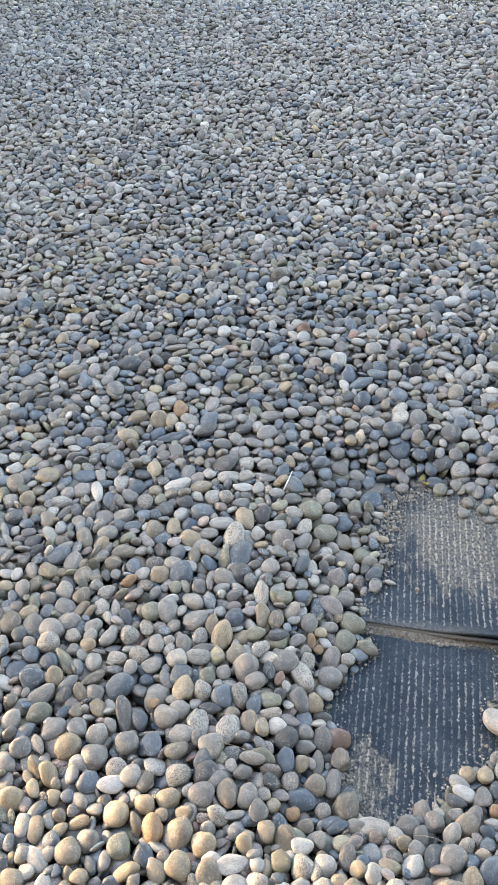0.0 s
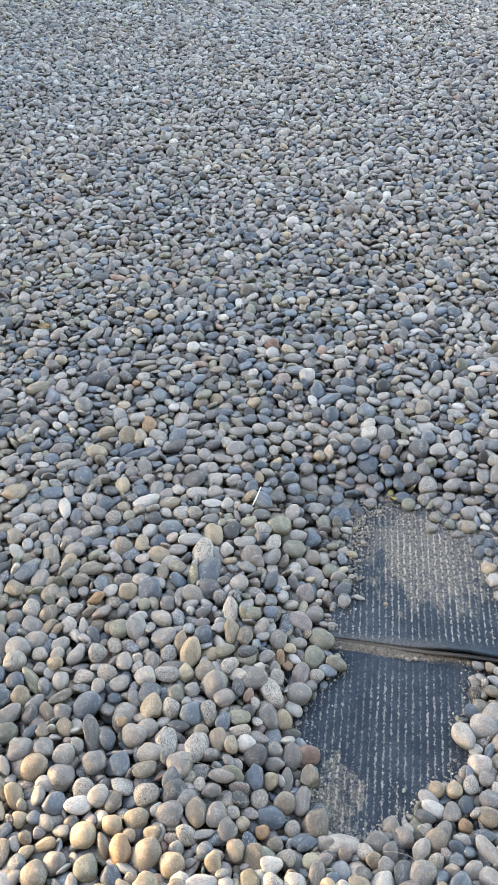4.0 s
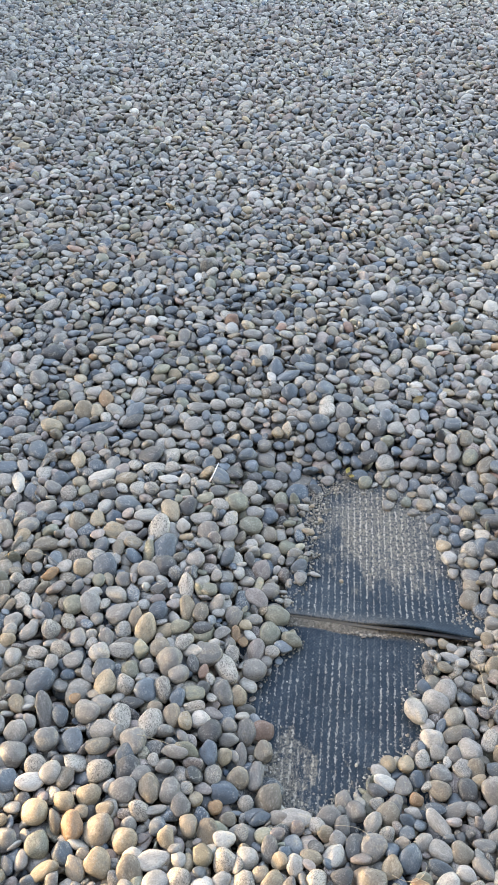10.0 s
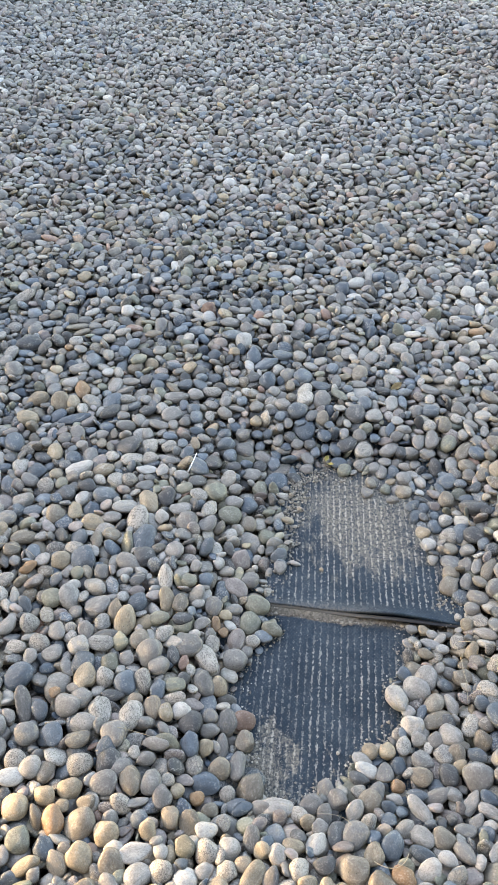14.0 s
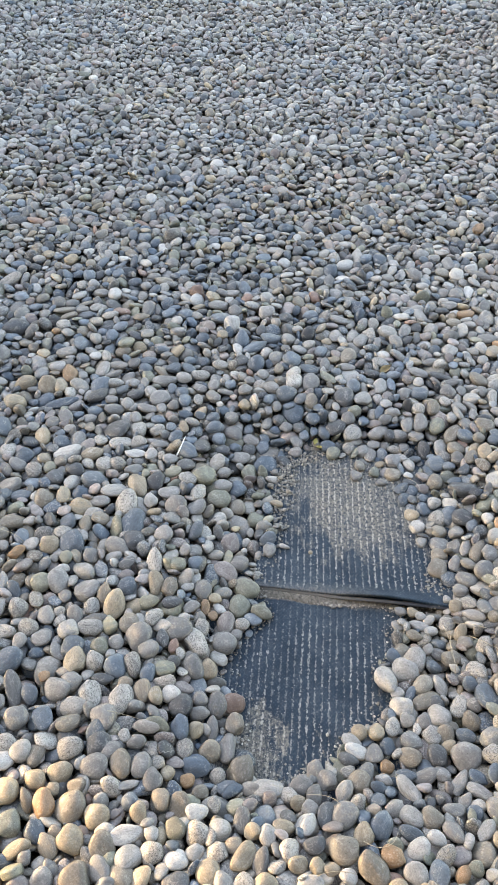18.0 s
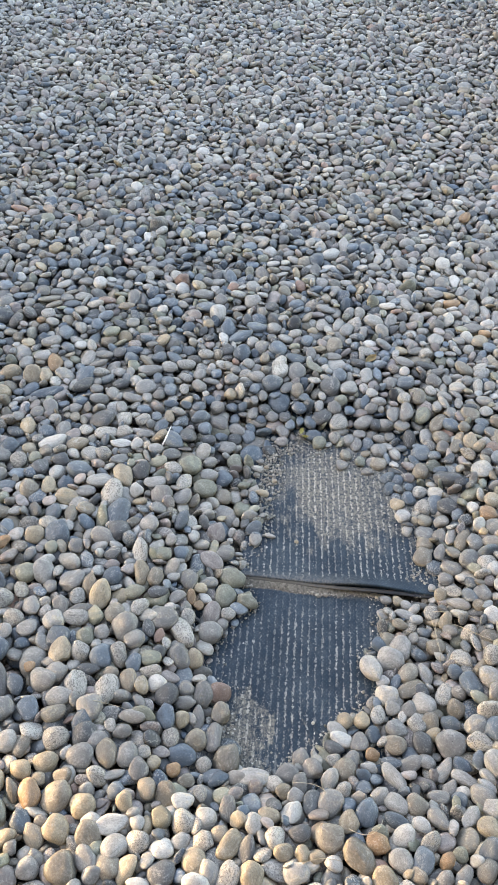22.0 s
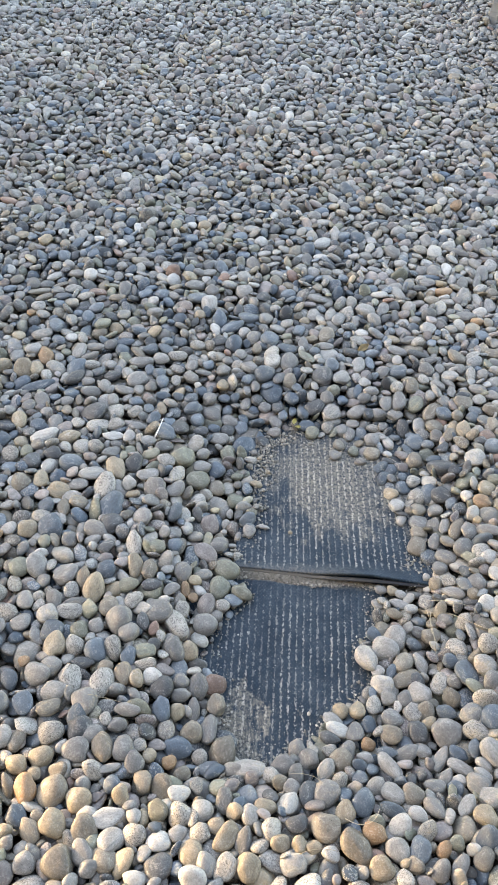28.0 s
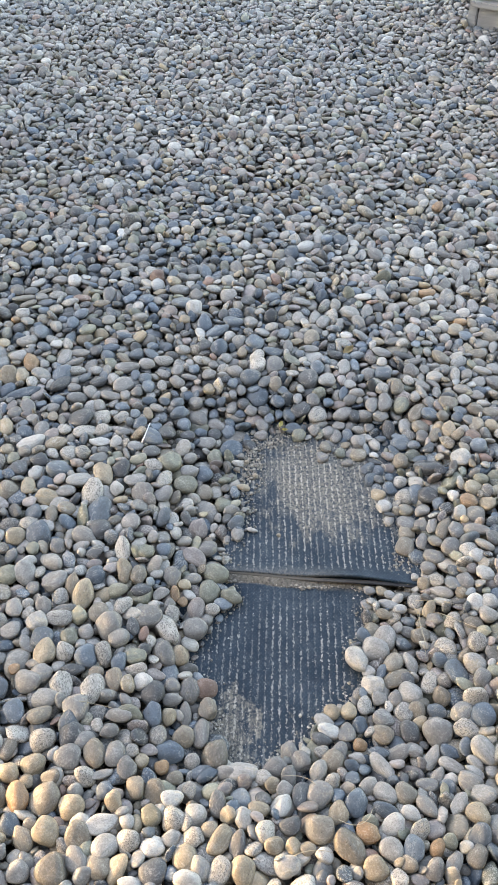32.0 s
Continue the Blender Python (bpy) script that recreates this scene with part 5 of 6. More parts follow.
stone("pale", 0.501, 2.524, 0.000, 38, 36, 79)
stone("pale", 0.179, 2.285, 0.000, 40, 24, 73)
stone("pale", -0.424, 1.993, 0.000, 48, 28, 44)
stone("pale", -0.392, 2.045, 0.000, 33, 32, 11)
stone("pale", -0.359, 1.800, 0.000, 43, 28, -78)
stone("pale", -0.134, 1.974, 0.000, 38, 25, -37)
stone("pale", 0.136, 2.145, 0.000, 43, 40, 87)
stone("pale", 0.306, 2.132, 0.000, 68, 40, 46)
stone("pale", 0.347, 2.184, 0.000, 70, 33, 87)
stone("pale", 0.141, 2.087, 0.000, 39, 28, -4)
stone("pale", -0.012, 1.998, 0.000, 41, 26, 9)
stone("pale", 0.081, 1.972, 0.000, 45, 37, -79)
stone("pale", 0.157, 1.833, 0.000, 29, 29, 85)
stone("pale", 0.181, 1.768, 0.000, 33, 28, -6)
stone("pale", 0.614, 2.082, 0.000, 54, 42, 74)
stone("pale", 0.590, 2.197, 0.000, 44, 27, -32)
stone("pale", 0.437, 2.106, 0.000, 42, 25, 65)
stone("pale", 0.509, 2.026, 0.000, 36, 28, -14)
stone("pale", 0.566, 1.934, 0.000, 43, 31, -16)
stone("pale", 0.480, 1.891, 0.000, 65, 33, -73)
stone("pale", 0.604, 1.847, 0.000, 37, 26, -27)
stone("pale", 0.432, 1.822, 0.000, 49, 30, 62)
stone("pale", 0.628, 1.821, 0.000, 30, 24, 80)
stone("pale", 0.403, 1.776, 0.000, 42, 34, -65)
stone("pale", 0.805, 1.975, 0.000, 41, 38, -22)
stone("pale", 0.818, 2.025, 0.000, 33, 31, 68)
stone("pale", 0.714, 2.021, 0.000, 41, 24, -52)
stone("grey", -0.174, 1.628, 0.000, 58, 31, 6)
stone("grey", -0.298, 1.563, 0.000, 34, 25, -16)
stone("grey", -0.233, 1.498, 0.000, 35, 26, -78)
stone("pale", -0.380, 1.462, 0.000, 27, 26, 15)
stone("grey", 0.216, 1.690, 0.000, 36, 25, 83)
stone("grey", -0.028, 1.586, 0.000, 40, 20, -13)
stone("grey", 0.111, 1.481, -0.019, 30, 27, -4)
stone("pale", 0.608, 1.700, 0.000, 33, 26, 70)
stone("pale", 0.671, 1.573, 0.000, 45, 23, -23)
stone("grey", 0.347, 1.539, -0.000, 34, 28, 88)
stone("grey", 0.341, 1.495, -0.008, 35, 28, 30)
stone("pale", 0.494, 1.494, -0.003, 36, 24, 72)
stone("pale", 0.602, 1.472, 0.000, 33, 30, 68)
stone("pale", 0.644, 1.457, 0.000, 32, 20, -24)
stone("grey", 0.308, 1.431, -0.029, 28, 24, -12)
stone("pale", 0.062, 1.132, -0.036, 29, 26, 87)
stone("pale", 0.052, 1.195, -0.036, 35, 27, 6)
stone("pale", 0.024, 1.179, -0.036, 19, 14, 89)
stone("pale", -0.653, 1.080, 0.000, 38, 32, -85)
stone("pale", -0.451, 1.036, 0.000, 36, 18, -83)
stone("pale", -0.487, 0.990, 0.000, 36, 30, 60)
stone("pale", -0.487, 0.968, 0.000, 28, 25, 26)
stone("pale", -0.451, 0.965, 0.000, 40, 27, 45)
stone("pale", -0.469, 0.909, 0.000, 37, 31, -84)
stone("pale", -0.397, 0.899, 0.000, 31, 25, 69)
stone("pale", -0.592, 0.785, 0.000, 39, 31, 66)
stone("pale", -0.430, 0.761, 0.000, 40, 37, 53)
stone("pale", -0.451, 0.708, 0.000, 35, 27, 4)
stone("pale", -0.357, 0.688, 0.000, 38, 35, 26)
stone("pale", -0.434, 0.641, 0.000, 32, 23, -34)
stone("pale", -0.519, 0.598, 0.000, 40, 26, -84)
stone("pale", -0.506, 0.551, 0.000, 30, 27, 41)
stone("pale", -0.494, 0.525, 0.000, 28, 24, 12)
stone("pale", -0.558, 1.415, 0.000, 42, 26, -69)
stone("pale", -0.675, 1.865, 0.000, 34, 29, 19)
stone("pale", -0.994, 2.302, 0.000, 45, 35, -67)
stone("pale", -0.965, 2.196, 0.000, 52, 34, -67)
stone("pale", -0.620, 2.538, 0.000, 42, 30, -77)
stone("pale", -0.480, 1.286, 0.000, 45, 36, 20)
stone("pale", -0.592, 1.193, 0.000, 44, 23, 39)
stone("pale", -0.720, 1.207, 0.000, 39, 17, -53)
stone("pale", -0.425, 1.185, 0.000, 29, 20, 19)
stone("pale", -0.356, 1.293, 0.000, 40, 30, 64)
stone("pale", -0.412, 1.124, 0.000, 32, 27, 19)
stone("red", -0.119, 0.890, -0.006, 27, 19, 76)
stone("red", -0.011, 0.791, -0.036, 39, 36, 1)
stone("red", -0.303, 1.917, 0.000, 50, 26, -21)
stone("red", 0.029, 1.974, 0.000, 33, 28, -1)
stone("red", 0.592, 1.354, 0.000, 35, 34, -24)
stone("red", -0.649, 3.980, 0.000, 37, 34, -81)
stone("red", -0.282, 2.372, 0.000, 55, 19, -28)
stone("slate", -0.332, 1.127, 0.000, 52, 47, -73)
stone("slate", -0.085, 1.081, -0.011, 31, 29, -85)
stone("slate", -0.212, 1.018, 0.000, 38, 37, 12)
stone("slate", -0.298, 0.887, 0.000, 44, 39, 72)
stone("slate", -0.219, 0.844, 0.000, 44, 40, -75)
stone("slate", -0.161, 0.831, -0.000, 34, 26, 81)
stone("slate", -0.102, 0.738, -0.015, 47, 30, -82)
stone("slate", -0.330, 0.747, 0.000, 41, 34, -66)
stone("slate", -0.238, 0.721, 0.000, 50, 32, 84)
stone("slate", -0.074, 0.671, -0.026, 47, 38, -24)
stone("slate", -0.173, 0.604, 0.000, 28, 28, 17)
stone("slate", -0.315, 0.560, 0.000, 40, 31, -60)
stone("slate", 0.281, 0.881, -0.036, 30, 23, -45)
stone("slate", 0.301, 0.806, -0.036, 29, 16, 61)
stone("slate", 0.428, 0.790, -0.022, 52, 36, -77)
stone("slate", 0.408, 0.818, -0.028, 32, 27, -26)
stone("slate", 0.381, 0.723, -0.033, 35, 25, -28)
stone("slate", 0.454, 0.701, -0.011, 40, 40, -33)
stone("slate", 0.248, 0.706, -0.036, 29, 27, 71)
stone("grey", 0.123, 0.669, -0.036, 32, 28, 80)
stone("grey", 0.140, 0.647, -0.033, 35, 35, 78)
stone("grey", 0.099, 0.639, -0.031, 40, 33, -8)
stone("slate", 0.220, 0.610, -0.025, 29, 25, -20)
stone("slate", 0.271, 0.655, -0.036, 34, 22, -10)
stone("slate", 0.387, 0.648, -0.030, 33, 22, -31)
stone("slate", 0.218, 0.566, -0.011, 43, 35, 69)
stone("slate", 0.261, 0.551, -0.008, 40, 22, -25)
stone("slate", 0.291, 0.487, 0.000, 41, 30, 68)
stone("slate", 0.395, 0.499, -0.000, 43, 32, 60)
stone("slate", -0.395, 1.782, 0.000, 62, 37, -72)
stone("slate", -0.328, 1.613, 0.000, 59, 40, 60)
stone("slate", -0.413, 1.549, 0.000, 83, 26, 15)
stone("slate", -0.124, 1.557, 0.000, 43, 29, -85)
stone("slate", -0.306, 1.300, 0.000, 55, 43, -4)
stone("grey", -0.033, 1.299, -0.022, 39, 32, 2)
stone("grey", 0.296, 1.557, 0.000, 53, 40, 58)
stone("dark", 0.225, 1.478, -0.017, 53, 43, 56)
stone("slate", 0.441, 1.370, -0.032, 45, 36, 20)
stone("slate", 0.354, 1.268, -0.036, 37, 25, 57)
stone("slate", 0.374, 1.292, -0.036, 30, 27, 74)
stone("slate", 0.392, 1.238, -0.036, 34, 31, 73)
stone("slate", 0.441, 1.216, -0.029, 46, 33, 70)
stone("slate", 0.598, 1.322, 0.000, 39, 37, 66)
stone("slate", 0.193, 1.894, 0.000, 42, 34, 19)
stone("slate", 0.416, 1.910, 0.000, 32, 30, 78)
stone("slate", -0.607, 3.633, 0.000, 61, 45, -80)
stone("slate", -0.456, 2.434, 0.000, 74, 29, -25)
stone("slate", -0.457, 2.323, 0.000, 46, 32, 11)
stone("slate", 0.831, 3.058, 0.000, 69, 42, -15)
stone("slate", 0.865, 3.394, 0.000, 49, 39, 76)
stone("slate", 0.486, 2.905, 0.000, 43, 40, -9)
stone("slate", -0.395, 1.902, 0.000, 40, 23, -4)
stone("slate", -0.409, 2.089, 0.000, 39, 36, -79)
stone("slate", -0.135, 1.901, -0.000, 42, 39, -86)
stone("slate", -0.179, 1.908, 0.000, 45, 32, 59)
stone("slate", -0.149, 2.097, 0.000, 39, 35, 4)
stone("slate", -0.281, 2.053, 0.000, 41, 28, 8)
stone("slate", -0.302, 1.848, 0.000, 43, 29, 18)
stone("slate", -0.319, 1.813, 0.000, 44, 30, 83)
stone("slate", -0.330, 2.097, 0.000, 47, 33, 87)
stone("slate", -0.379, 2.156, 0.000, 50, 28, 67)
stone("slate", -0.509, 2.187, 0.000, 38, 28, -85)
stone("slate", -0.031, 2.129, 0.000, 47, 37, -89)
stone("slate", -0.062, 2.169, 0.000, 51, 40, -88)
stone("slate", -0.041, 1.884, 0.000, 55, 47, 30)
stone("slate", 0.087, 1.792, 0.000, 53, 34, -3)
stone("slate", 0.013, 1.792, 0.000, 50, 38, 90)
stone("slate", 0.252, 1.963, 0.000, 40, 31, -7)
stone("slate", 0.346, 1.963, 0.000, 37, 30, 80)
stone("slate", -0.063, 2.014, 0.000, 39, 30, 83)
stone("slate", 0.407, 2.161, 0.000, 48, 46, 79)
stone("slate", 0.726, 1.767, -0.000, 53, 25, -22)
stone("slate", 0.742, 1.802, 0.000, 44, 32, -22)
stone("slate", -0.381, 1.718, 0.000, 39, 29, -43)
stone("slate", -0.223, 1.673, -0.000, 38, 34, -82)
stone("slate", -0.187, 1.749, 0.000, 37, 28, 6)
stone("slate", -0.220, 1.706, -0.000, 46, 24, 8)
stone("slate", -0.153, 1.677, 0.000, 38, 34, 44)
stone("slate", -0.132, 1.584, 0.000, 34, 31, -85)
stone("slate", -0.329, 1.519, -0.000, 37, 32, 12)
stone("slate", -0.366, 1.508, 0.000, 26, 19, 14)
stone("slate", -0.181, 1.489, 0.000, 33, 29, -21)
stone("slate", -0.151, 1.465, 0.000, 29, 25, -84)
stone("slate", -0.139, 1.430, 0.000, 37, 30, 44)
stone("slate", -0.393, 1.417, 0.000, 36, 35, -74)
stone("slate", 0.047, 1.692, 0.000, 46, 40, 65)
stone("slate", 0.278, 1.604, 0.000, 40, 34, 80)
stone("slate", 0.209, 1.739, -0.000, 40, 31, 83)
stone("slate", -0.016, 1.613, 0.000, 34, 27, -89)
stone("slate", 0.019, 1.508, -0.013, 30, 24, -40)
stone("slate", 0.043, 1.509, -0.012, 27, 22, 64)
stone("slate", 0.084, 1.476, -0.022, 28, 24, -3)
stone("slate", -0.053, 1.473, -0.009, 43, 31, 19)
stone("slate", -0.043, 1.437, -0.015, 36, 30, -88)
stone("slate", -0.006, 1.421, -0.027, 28, 28, -90)
stone("slate", 0.175, 1.501, -0.011, 33, 32, -6)
stone("slate", 0.152, 1.460, -0.025, 29, 24, 84)
stone("slate", 0.198, 1.464, -0.022, 38, 29, -82)
stone("slate", 0.369, 1.610, 0.000, 45, 21, -89)
stone("slate", 0.378, 1.645, 0.000, 41, 23, -13)
stone("slate", 0.662, 1.704, 0.000, 38, 37, -21)
stone("slate", 0.431, 1.575, -0.000, 38, 34, -15)
stone("slate", 0.329, 1.516, -0.003, 46, 20, 71)
stone("slate", 0.516, 1.435, -0.008, 43, 32, -29)
stone("slate", 0.584, 1.435, 0.000, 32, 27, -22)
stone("slate", 0.324, 1.405, -0.035, 29, 26, 77)
stone("slate", -0.427, 1.016, 0.000, 36, 22, -61)
stone("slate", -0.588, 1.025, 0.000, 32, 29, -61)
stone("slate", -0.593, 0.922, 0.000, 35, 32, -58)
stone("slate", -0.553, 0.908, 0.000, 36, 33, -27)
stone("slate", -0.496, 0.897, 0.000, 34, 23, -62)
stone("slate", -0.576, 0.870, 0.000, 49, 42, -4)
stone("slate", -0.411, 0.860, 0.000, 56, 44, 39)
stone("slate", -0.501, 0.803, 0.000, 31, 18, 55)
stone("slate", -0.360, 0.793, 0.000, 38, 28, -67)
stone("slate", -0.559, 0.762, 0.000, 50, 27, 41)
stone("slate", -0.429, 0.675, 0.000, 39, 38, -59)
stone("slate", -0.456, 0.648, 0.000, 24, 24, -56)
stone("slate", -0.502, 0.624, 0.000, 33, 22, 50)
stone("slate", -0.466, 0.575, 0.000, 29, 27, -53)
stone("slate", -0.395, 0.541, 0.000, 30, 19, -64)
stone("slate", -0.640, 1.392, 0.000, 36, 36, 24)
stone("slate", -0.597, 1.411, 0.000, 56, 39, 6)
stone("slate", -0.535, 1.469, 0.000, 63, 43, -75)
stone("slate", -0.698, 1.565, 0.000, 53, 43, 34)
stone("slate", -0.624, 1.530, 0.000, 41, 35, 22)
stone("slate", -0.816, 1.637, -0.000, 52, 49, -64)
stone("slate", -0.772, 1.637, 0.000, 41, 37, -65)
stone("slate", -0.602, 1.593, 0.000, 39, 36, 20)
stone("slate", -0.679, 1.777, 0.000, 59, 39, -70)
stone("slate", -0.464, 1.375, 0.000, 46, 41, 18)
stone("slate", -0.693, 1.258, 0.000, 37, 32, -62)
stone("slate", -0.521, 1.333, 0.000, 46, 33, -77)
stone("slate", -0.488, 1.261, 0.000, 33, 32, -70)
stone("slate", -0.456, 1.258, 0.000, 42, 26, 5)
stone("slate", -0.598, 1.169, 0.000, 53, 40, 35)
stone("slate", -0.347, 1.182, 0.000, 36, 35, -74)
stone("slate", -0.215, 1.177, 0.000, 67, 48, 82)
stone("slate", -0.436, 1.145, 0.000, 42, 30, -70)
stone("speck", -0.352, 1.151, 0.000, 40, 36, -73)
stone("speck", -0.164, 1.078, 0.000, 53, 31, -88)
stone("speck", 0.005, 0.954, -0.036, 28, 24, 0)
stone("speck", -0.158, 0.949, 0.000, 37, 27, 50)
stone("speck", -0.332, 0.961, 0.000, 21, 21, -71)
stone("speck", -0.272, 0.927, 0.000, 48, 30, -2)
stone("speck", -0.256, 0.856, 0.000, 38, 34, -73)
stone("speck", -0.188, 0.846, 0.000, 46, 28, -77)
stone("speck", -0.132, 0.815, -0.005, 45, 22, 10)
stone("speck", -0.257, 0.793, 0.000, 53, 37, -72)
stone("speck", -0.204, 0.781, 0.000, 53, 40, 70)
stone("speck", -0.278, 0.694, 0.000, 42, 36, 22)
stone("speck", -0.191, 0.714, 0.000, 24, 19, -74)
stone("speck", -0.092, 0.700, -0.020, 34, 28, -82)
stone("speck", -0.134, 0.670, -0.007, 24, 22, 12)
stone("speck", -0.037, 0.657, -0.032, 27, 26, -86)
stone("speck", -0.205, 0.629, 0.000, 37, 27, -46)
stone("speck", -0.042, 0.603, -0.016, 28, 21, -85)
stone("speck", -0.066, 0.553, -0.002, 40, 38, -82)
stone("speck", -0.133, 0.525, 0.000, 34, 34, 15)
stone("speck", -0.034, 0.523, 0.000, 36, 32, -9)
stone("speck", 0.002, 0.473, 0.000, 42, 30, 63)
stone("speck", 0.509, 1.039, -0.004, 41, 37, 64)
stone("speck", 0.440, 0.987, -0.023, 35, 25, -24)
stone("speck", 0.389, 0.947, -0.035, 30, 29, -22)
stone("speck", 0.448, 0.892, -0.018, 35, 29, 63)
stone("speck", 0.381, 0.778, -0.034, 42, 28, 64)
stone("speck", 0.424, 0.844, -0.025, 41, 34, -27)
stone("speck", 0.476, 0.839, -0.008, 36, 36, 61)
stone("speck", 0.261, 0.743, -0.036, 34, 25, 71)
stone("speck", 0.325, 0.728, -0.036, 37, 32, -84)
stone("speck", 0.422, 0.682, -0.020, 45, 31, -19)
stone("speck", 0.177, 0.663, -0.036, 25, 20, 11)
stone("speck", 0.187, 0.609, -0.024, 25, 23, 73)
stone("speck", 0.076, 0.621, -0.025, 27, 25, -7)
stone("speck", 0.072, 0.525, -0.000, 36, 31, 83)
stone("speck", 0.307, 0.515, -0.001, 36, 26, 51)
stone("speck", 0.260, 0.448, 0.000, 30, 26, -30)
stone("speck", -0.396, 1.588, 0.000, 37, 26, -76)
stone("speck", -0.226, 1.455, 0.000, 41, 38, -81)
stone("speck", -0.182, 1.454, 0.000, 35, 31, 7)
stone("speck", -0.261, 1.413, 0.000, 50, 31, 11)
stone("speck", -0.290, 1.346, 0.000, 38, 36, -78)
stone("speck", -0.260, 1.348, 0.000, 34, 33, 11)
stone("speck", -0.232, 1.230, 0.000, 67, 45, 83)
stone("speck", -0.108, 1.302, -0.001, 40, 28, -26)
stone("speck", -0.084, 1.265, -0.007, 48, 31, 61)
stone("speck", -0.041, 1.689, 0.000, 39, 28, 2)
stone("speck", 0.262, 1.461, -0.021, 46, 43, 47)
stone("speck", 0.417, 1.257, -0.035, 34, 30, 40)
stone("speck", 0.417, 1.211, -0.034, 37, 36, 71)
stone("speck", -0.367, 1.936, 0.000, 44, 24, 11)
stone("speck", -0.127, 2.031, 0.000, 48, 31, -86)
stone("speck", -0.198, 2.026, 0.000, 41, 28, -84)
stone("speck", -0.425, 2.042, 0.000, 32, 28, -78)
stone("speck", -0.332, 1.899, 0.000, 44, 26, 2)
stone("speck", 0.280, 2.172, 0.000, 40, 35, 83)
stone("speck", 0.334, 1.990, 0.000, 36, 25, -9)
stone("speck", 0.705, 1.905, 0.000, 42, 27, 29)
stone("speck", -0.325, 1.726, 0.000, 39, 23, -74)
stone("speck", -0.294, 1.624, -0.000, 40, 26, 10)
stone("speck", -0.092, 1.559, 0.000, 33, 22, -86)
stone("speck", -0.307, 1.421, 0.000, 33, 33, -78)
stone("speck", -0.222, 1.417, 0.000, 40, 31, 9)
stone("speck", 0.137, 1.654, 0.000, 53, 33, 69)
stone("speck", 0.216, 1.586, 0.000, 36, 29, -52)
stone("speck", 0.251, 1.424, -0.032, 31, 28, 80)
stone("speck", 0.353, 1.694, 0.000, 42, 27, -12)
stone("speck", 0.499, 1.683, 0.000, 37, 36, -16)
stone("speck", 0.620, 1.629, 0.000, 39, 28, 16)
stone("speck", 0.601, 1.556, 0.000, 45, 23, 82)
stone("speck", 0.486, 1.545, 0.000, 30, 25, -83)
stone("speck", 0.420, 1.522, -0.001, 33, 31, 75)
stone("speck", 0.352, 1.418, -0.031, 34, 19, -14)
stone("speck", -0.563, 1.075, 0.000, 41, 34, -63)
stone("speck", -0.502, 1.091, 0.000, 28, 27, 24)
stone("speck", -0.476, 1.074, 0.000, 36, 29, 23)
stone("speck", -0.480, 1.039, 0.000, 39, 31, -66)
stone("speck", -0.461, 1.011, 0.000, 33, 17, -59)
stone("speck", -0.567, 0.951, 0.000, 43, 43, 30)
stone("speck", -0.521, 0.967, 0.000, 32, 29, -26)
stone("speck", -0.411, 0.973, 0.000, 40, 37, -68)
stone("speck", -0.426, 0.920, 0.000, 37, 26, -4)
stone("speck", -0.386, 0.928, 0.000, 38, 36, 22)
stone("speck", -0.531, 0.738, 0.000, 39, 20, -56)
stone("speck", -0.386, 0.702, 0.000, 36, 35, 27)
stone("speck", -0.750, 1.330, 0.000, 38, 33, -61)
stone("speck", -0.631, 1.328, 0.000, 47, 31, 2)
stone("speck", -0.583, 1.505, 0.000, 49, 34, 4)
stone("speck", -0.627, 2.071, 0.000, 69, 33, 24)
stone("speck", -0.507, 1.393, 0.000, 45, 36, -89)
stone("speck", -0.440, 1.330, 0.000, 37, 35, -72)
stone("speck", -0.507, 1.171, 0.000, 33, 26, 23)
stone("speck", 0.137, 1.623, 0.000, 55, 38, 81)
stone("tan", -0.376, 1.123, 0.000, 40, 37, 19)
stone("tan", -0.233, 0.977, 0.000, 60, 39, 81)
stone("tan", -0.158, 1.026, 0.000, 49, 28, -81)
stone("tan", -0.290, 0.858, 0.000, 53, 39, 80)
stone("tan", -0.056, 0.853, -0.027, 36, 32, -86)
stone("tan", -0.145, 0.788, -0.002, 32, 23, -79)
stone("tan", -0.074, 0.735, -0.025, 29, 27, -84)
stone("tan", -0.287, 0.652, 0.000, 39, 33, 24)
stone("tan", -0.325, 0.640, 0.000, 35, 32, -62)
stone("tan", -0.297, 0.625, 0.000, 23, 23, 26)
stone("tan", -0.222, 0.582, 0.000, 38, 37, 22)
stone("tan", -0.159, 0.586, 0.000, 33, 26, -74)
stone("tan", 0.018, 0.555, -0.003, 27, 26, 89)
stone("tan", -0.258, 0.545, 0.000, 45, 39, -64)
stone("tan", 0.004, 0.517, 0.000, 49, 29, 53)
stone("tan", -0.049, 0.495, -0.000, 38, 38, 6)
stone("tan", -0.150, 0.486, 0.000, 45, 30, 61)
stone("tan", 0.035, 0.471, 0.000, 43, 35, 86)
stone("brown", 0.395, 1.082, -0.036, 42, 38, 70)
stone("tan", 0.413, 0.986, -0.031, 26, 25, -23)
stone("tan", 0.475, 0.948, -0.011, 25, 22, -26)
stone("tan", 0.330, 0.977, -0.036, 22, 20, -19)
stone("tan", 0.325, 0.925, -0.036, 32, 21, -19)
stone("tan", 0.411, 0.927, -0.030, 36, 23, 66)
stone("pale", 0.319, 0.874, -0.036, 44, 41, 70)
stone("pale", 0.277, 0.807, -0.036, 26, 22, -19)
stone("pale", 0.288, 0.754, -0.036, 27, 26, -21)
stone("tan", 0.202, 0.733, -0.036, 27, 27, 75)
stone("tan", 0.232, 0.733, -0.036, 31, 29, 73)
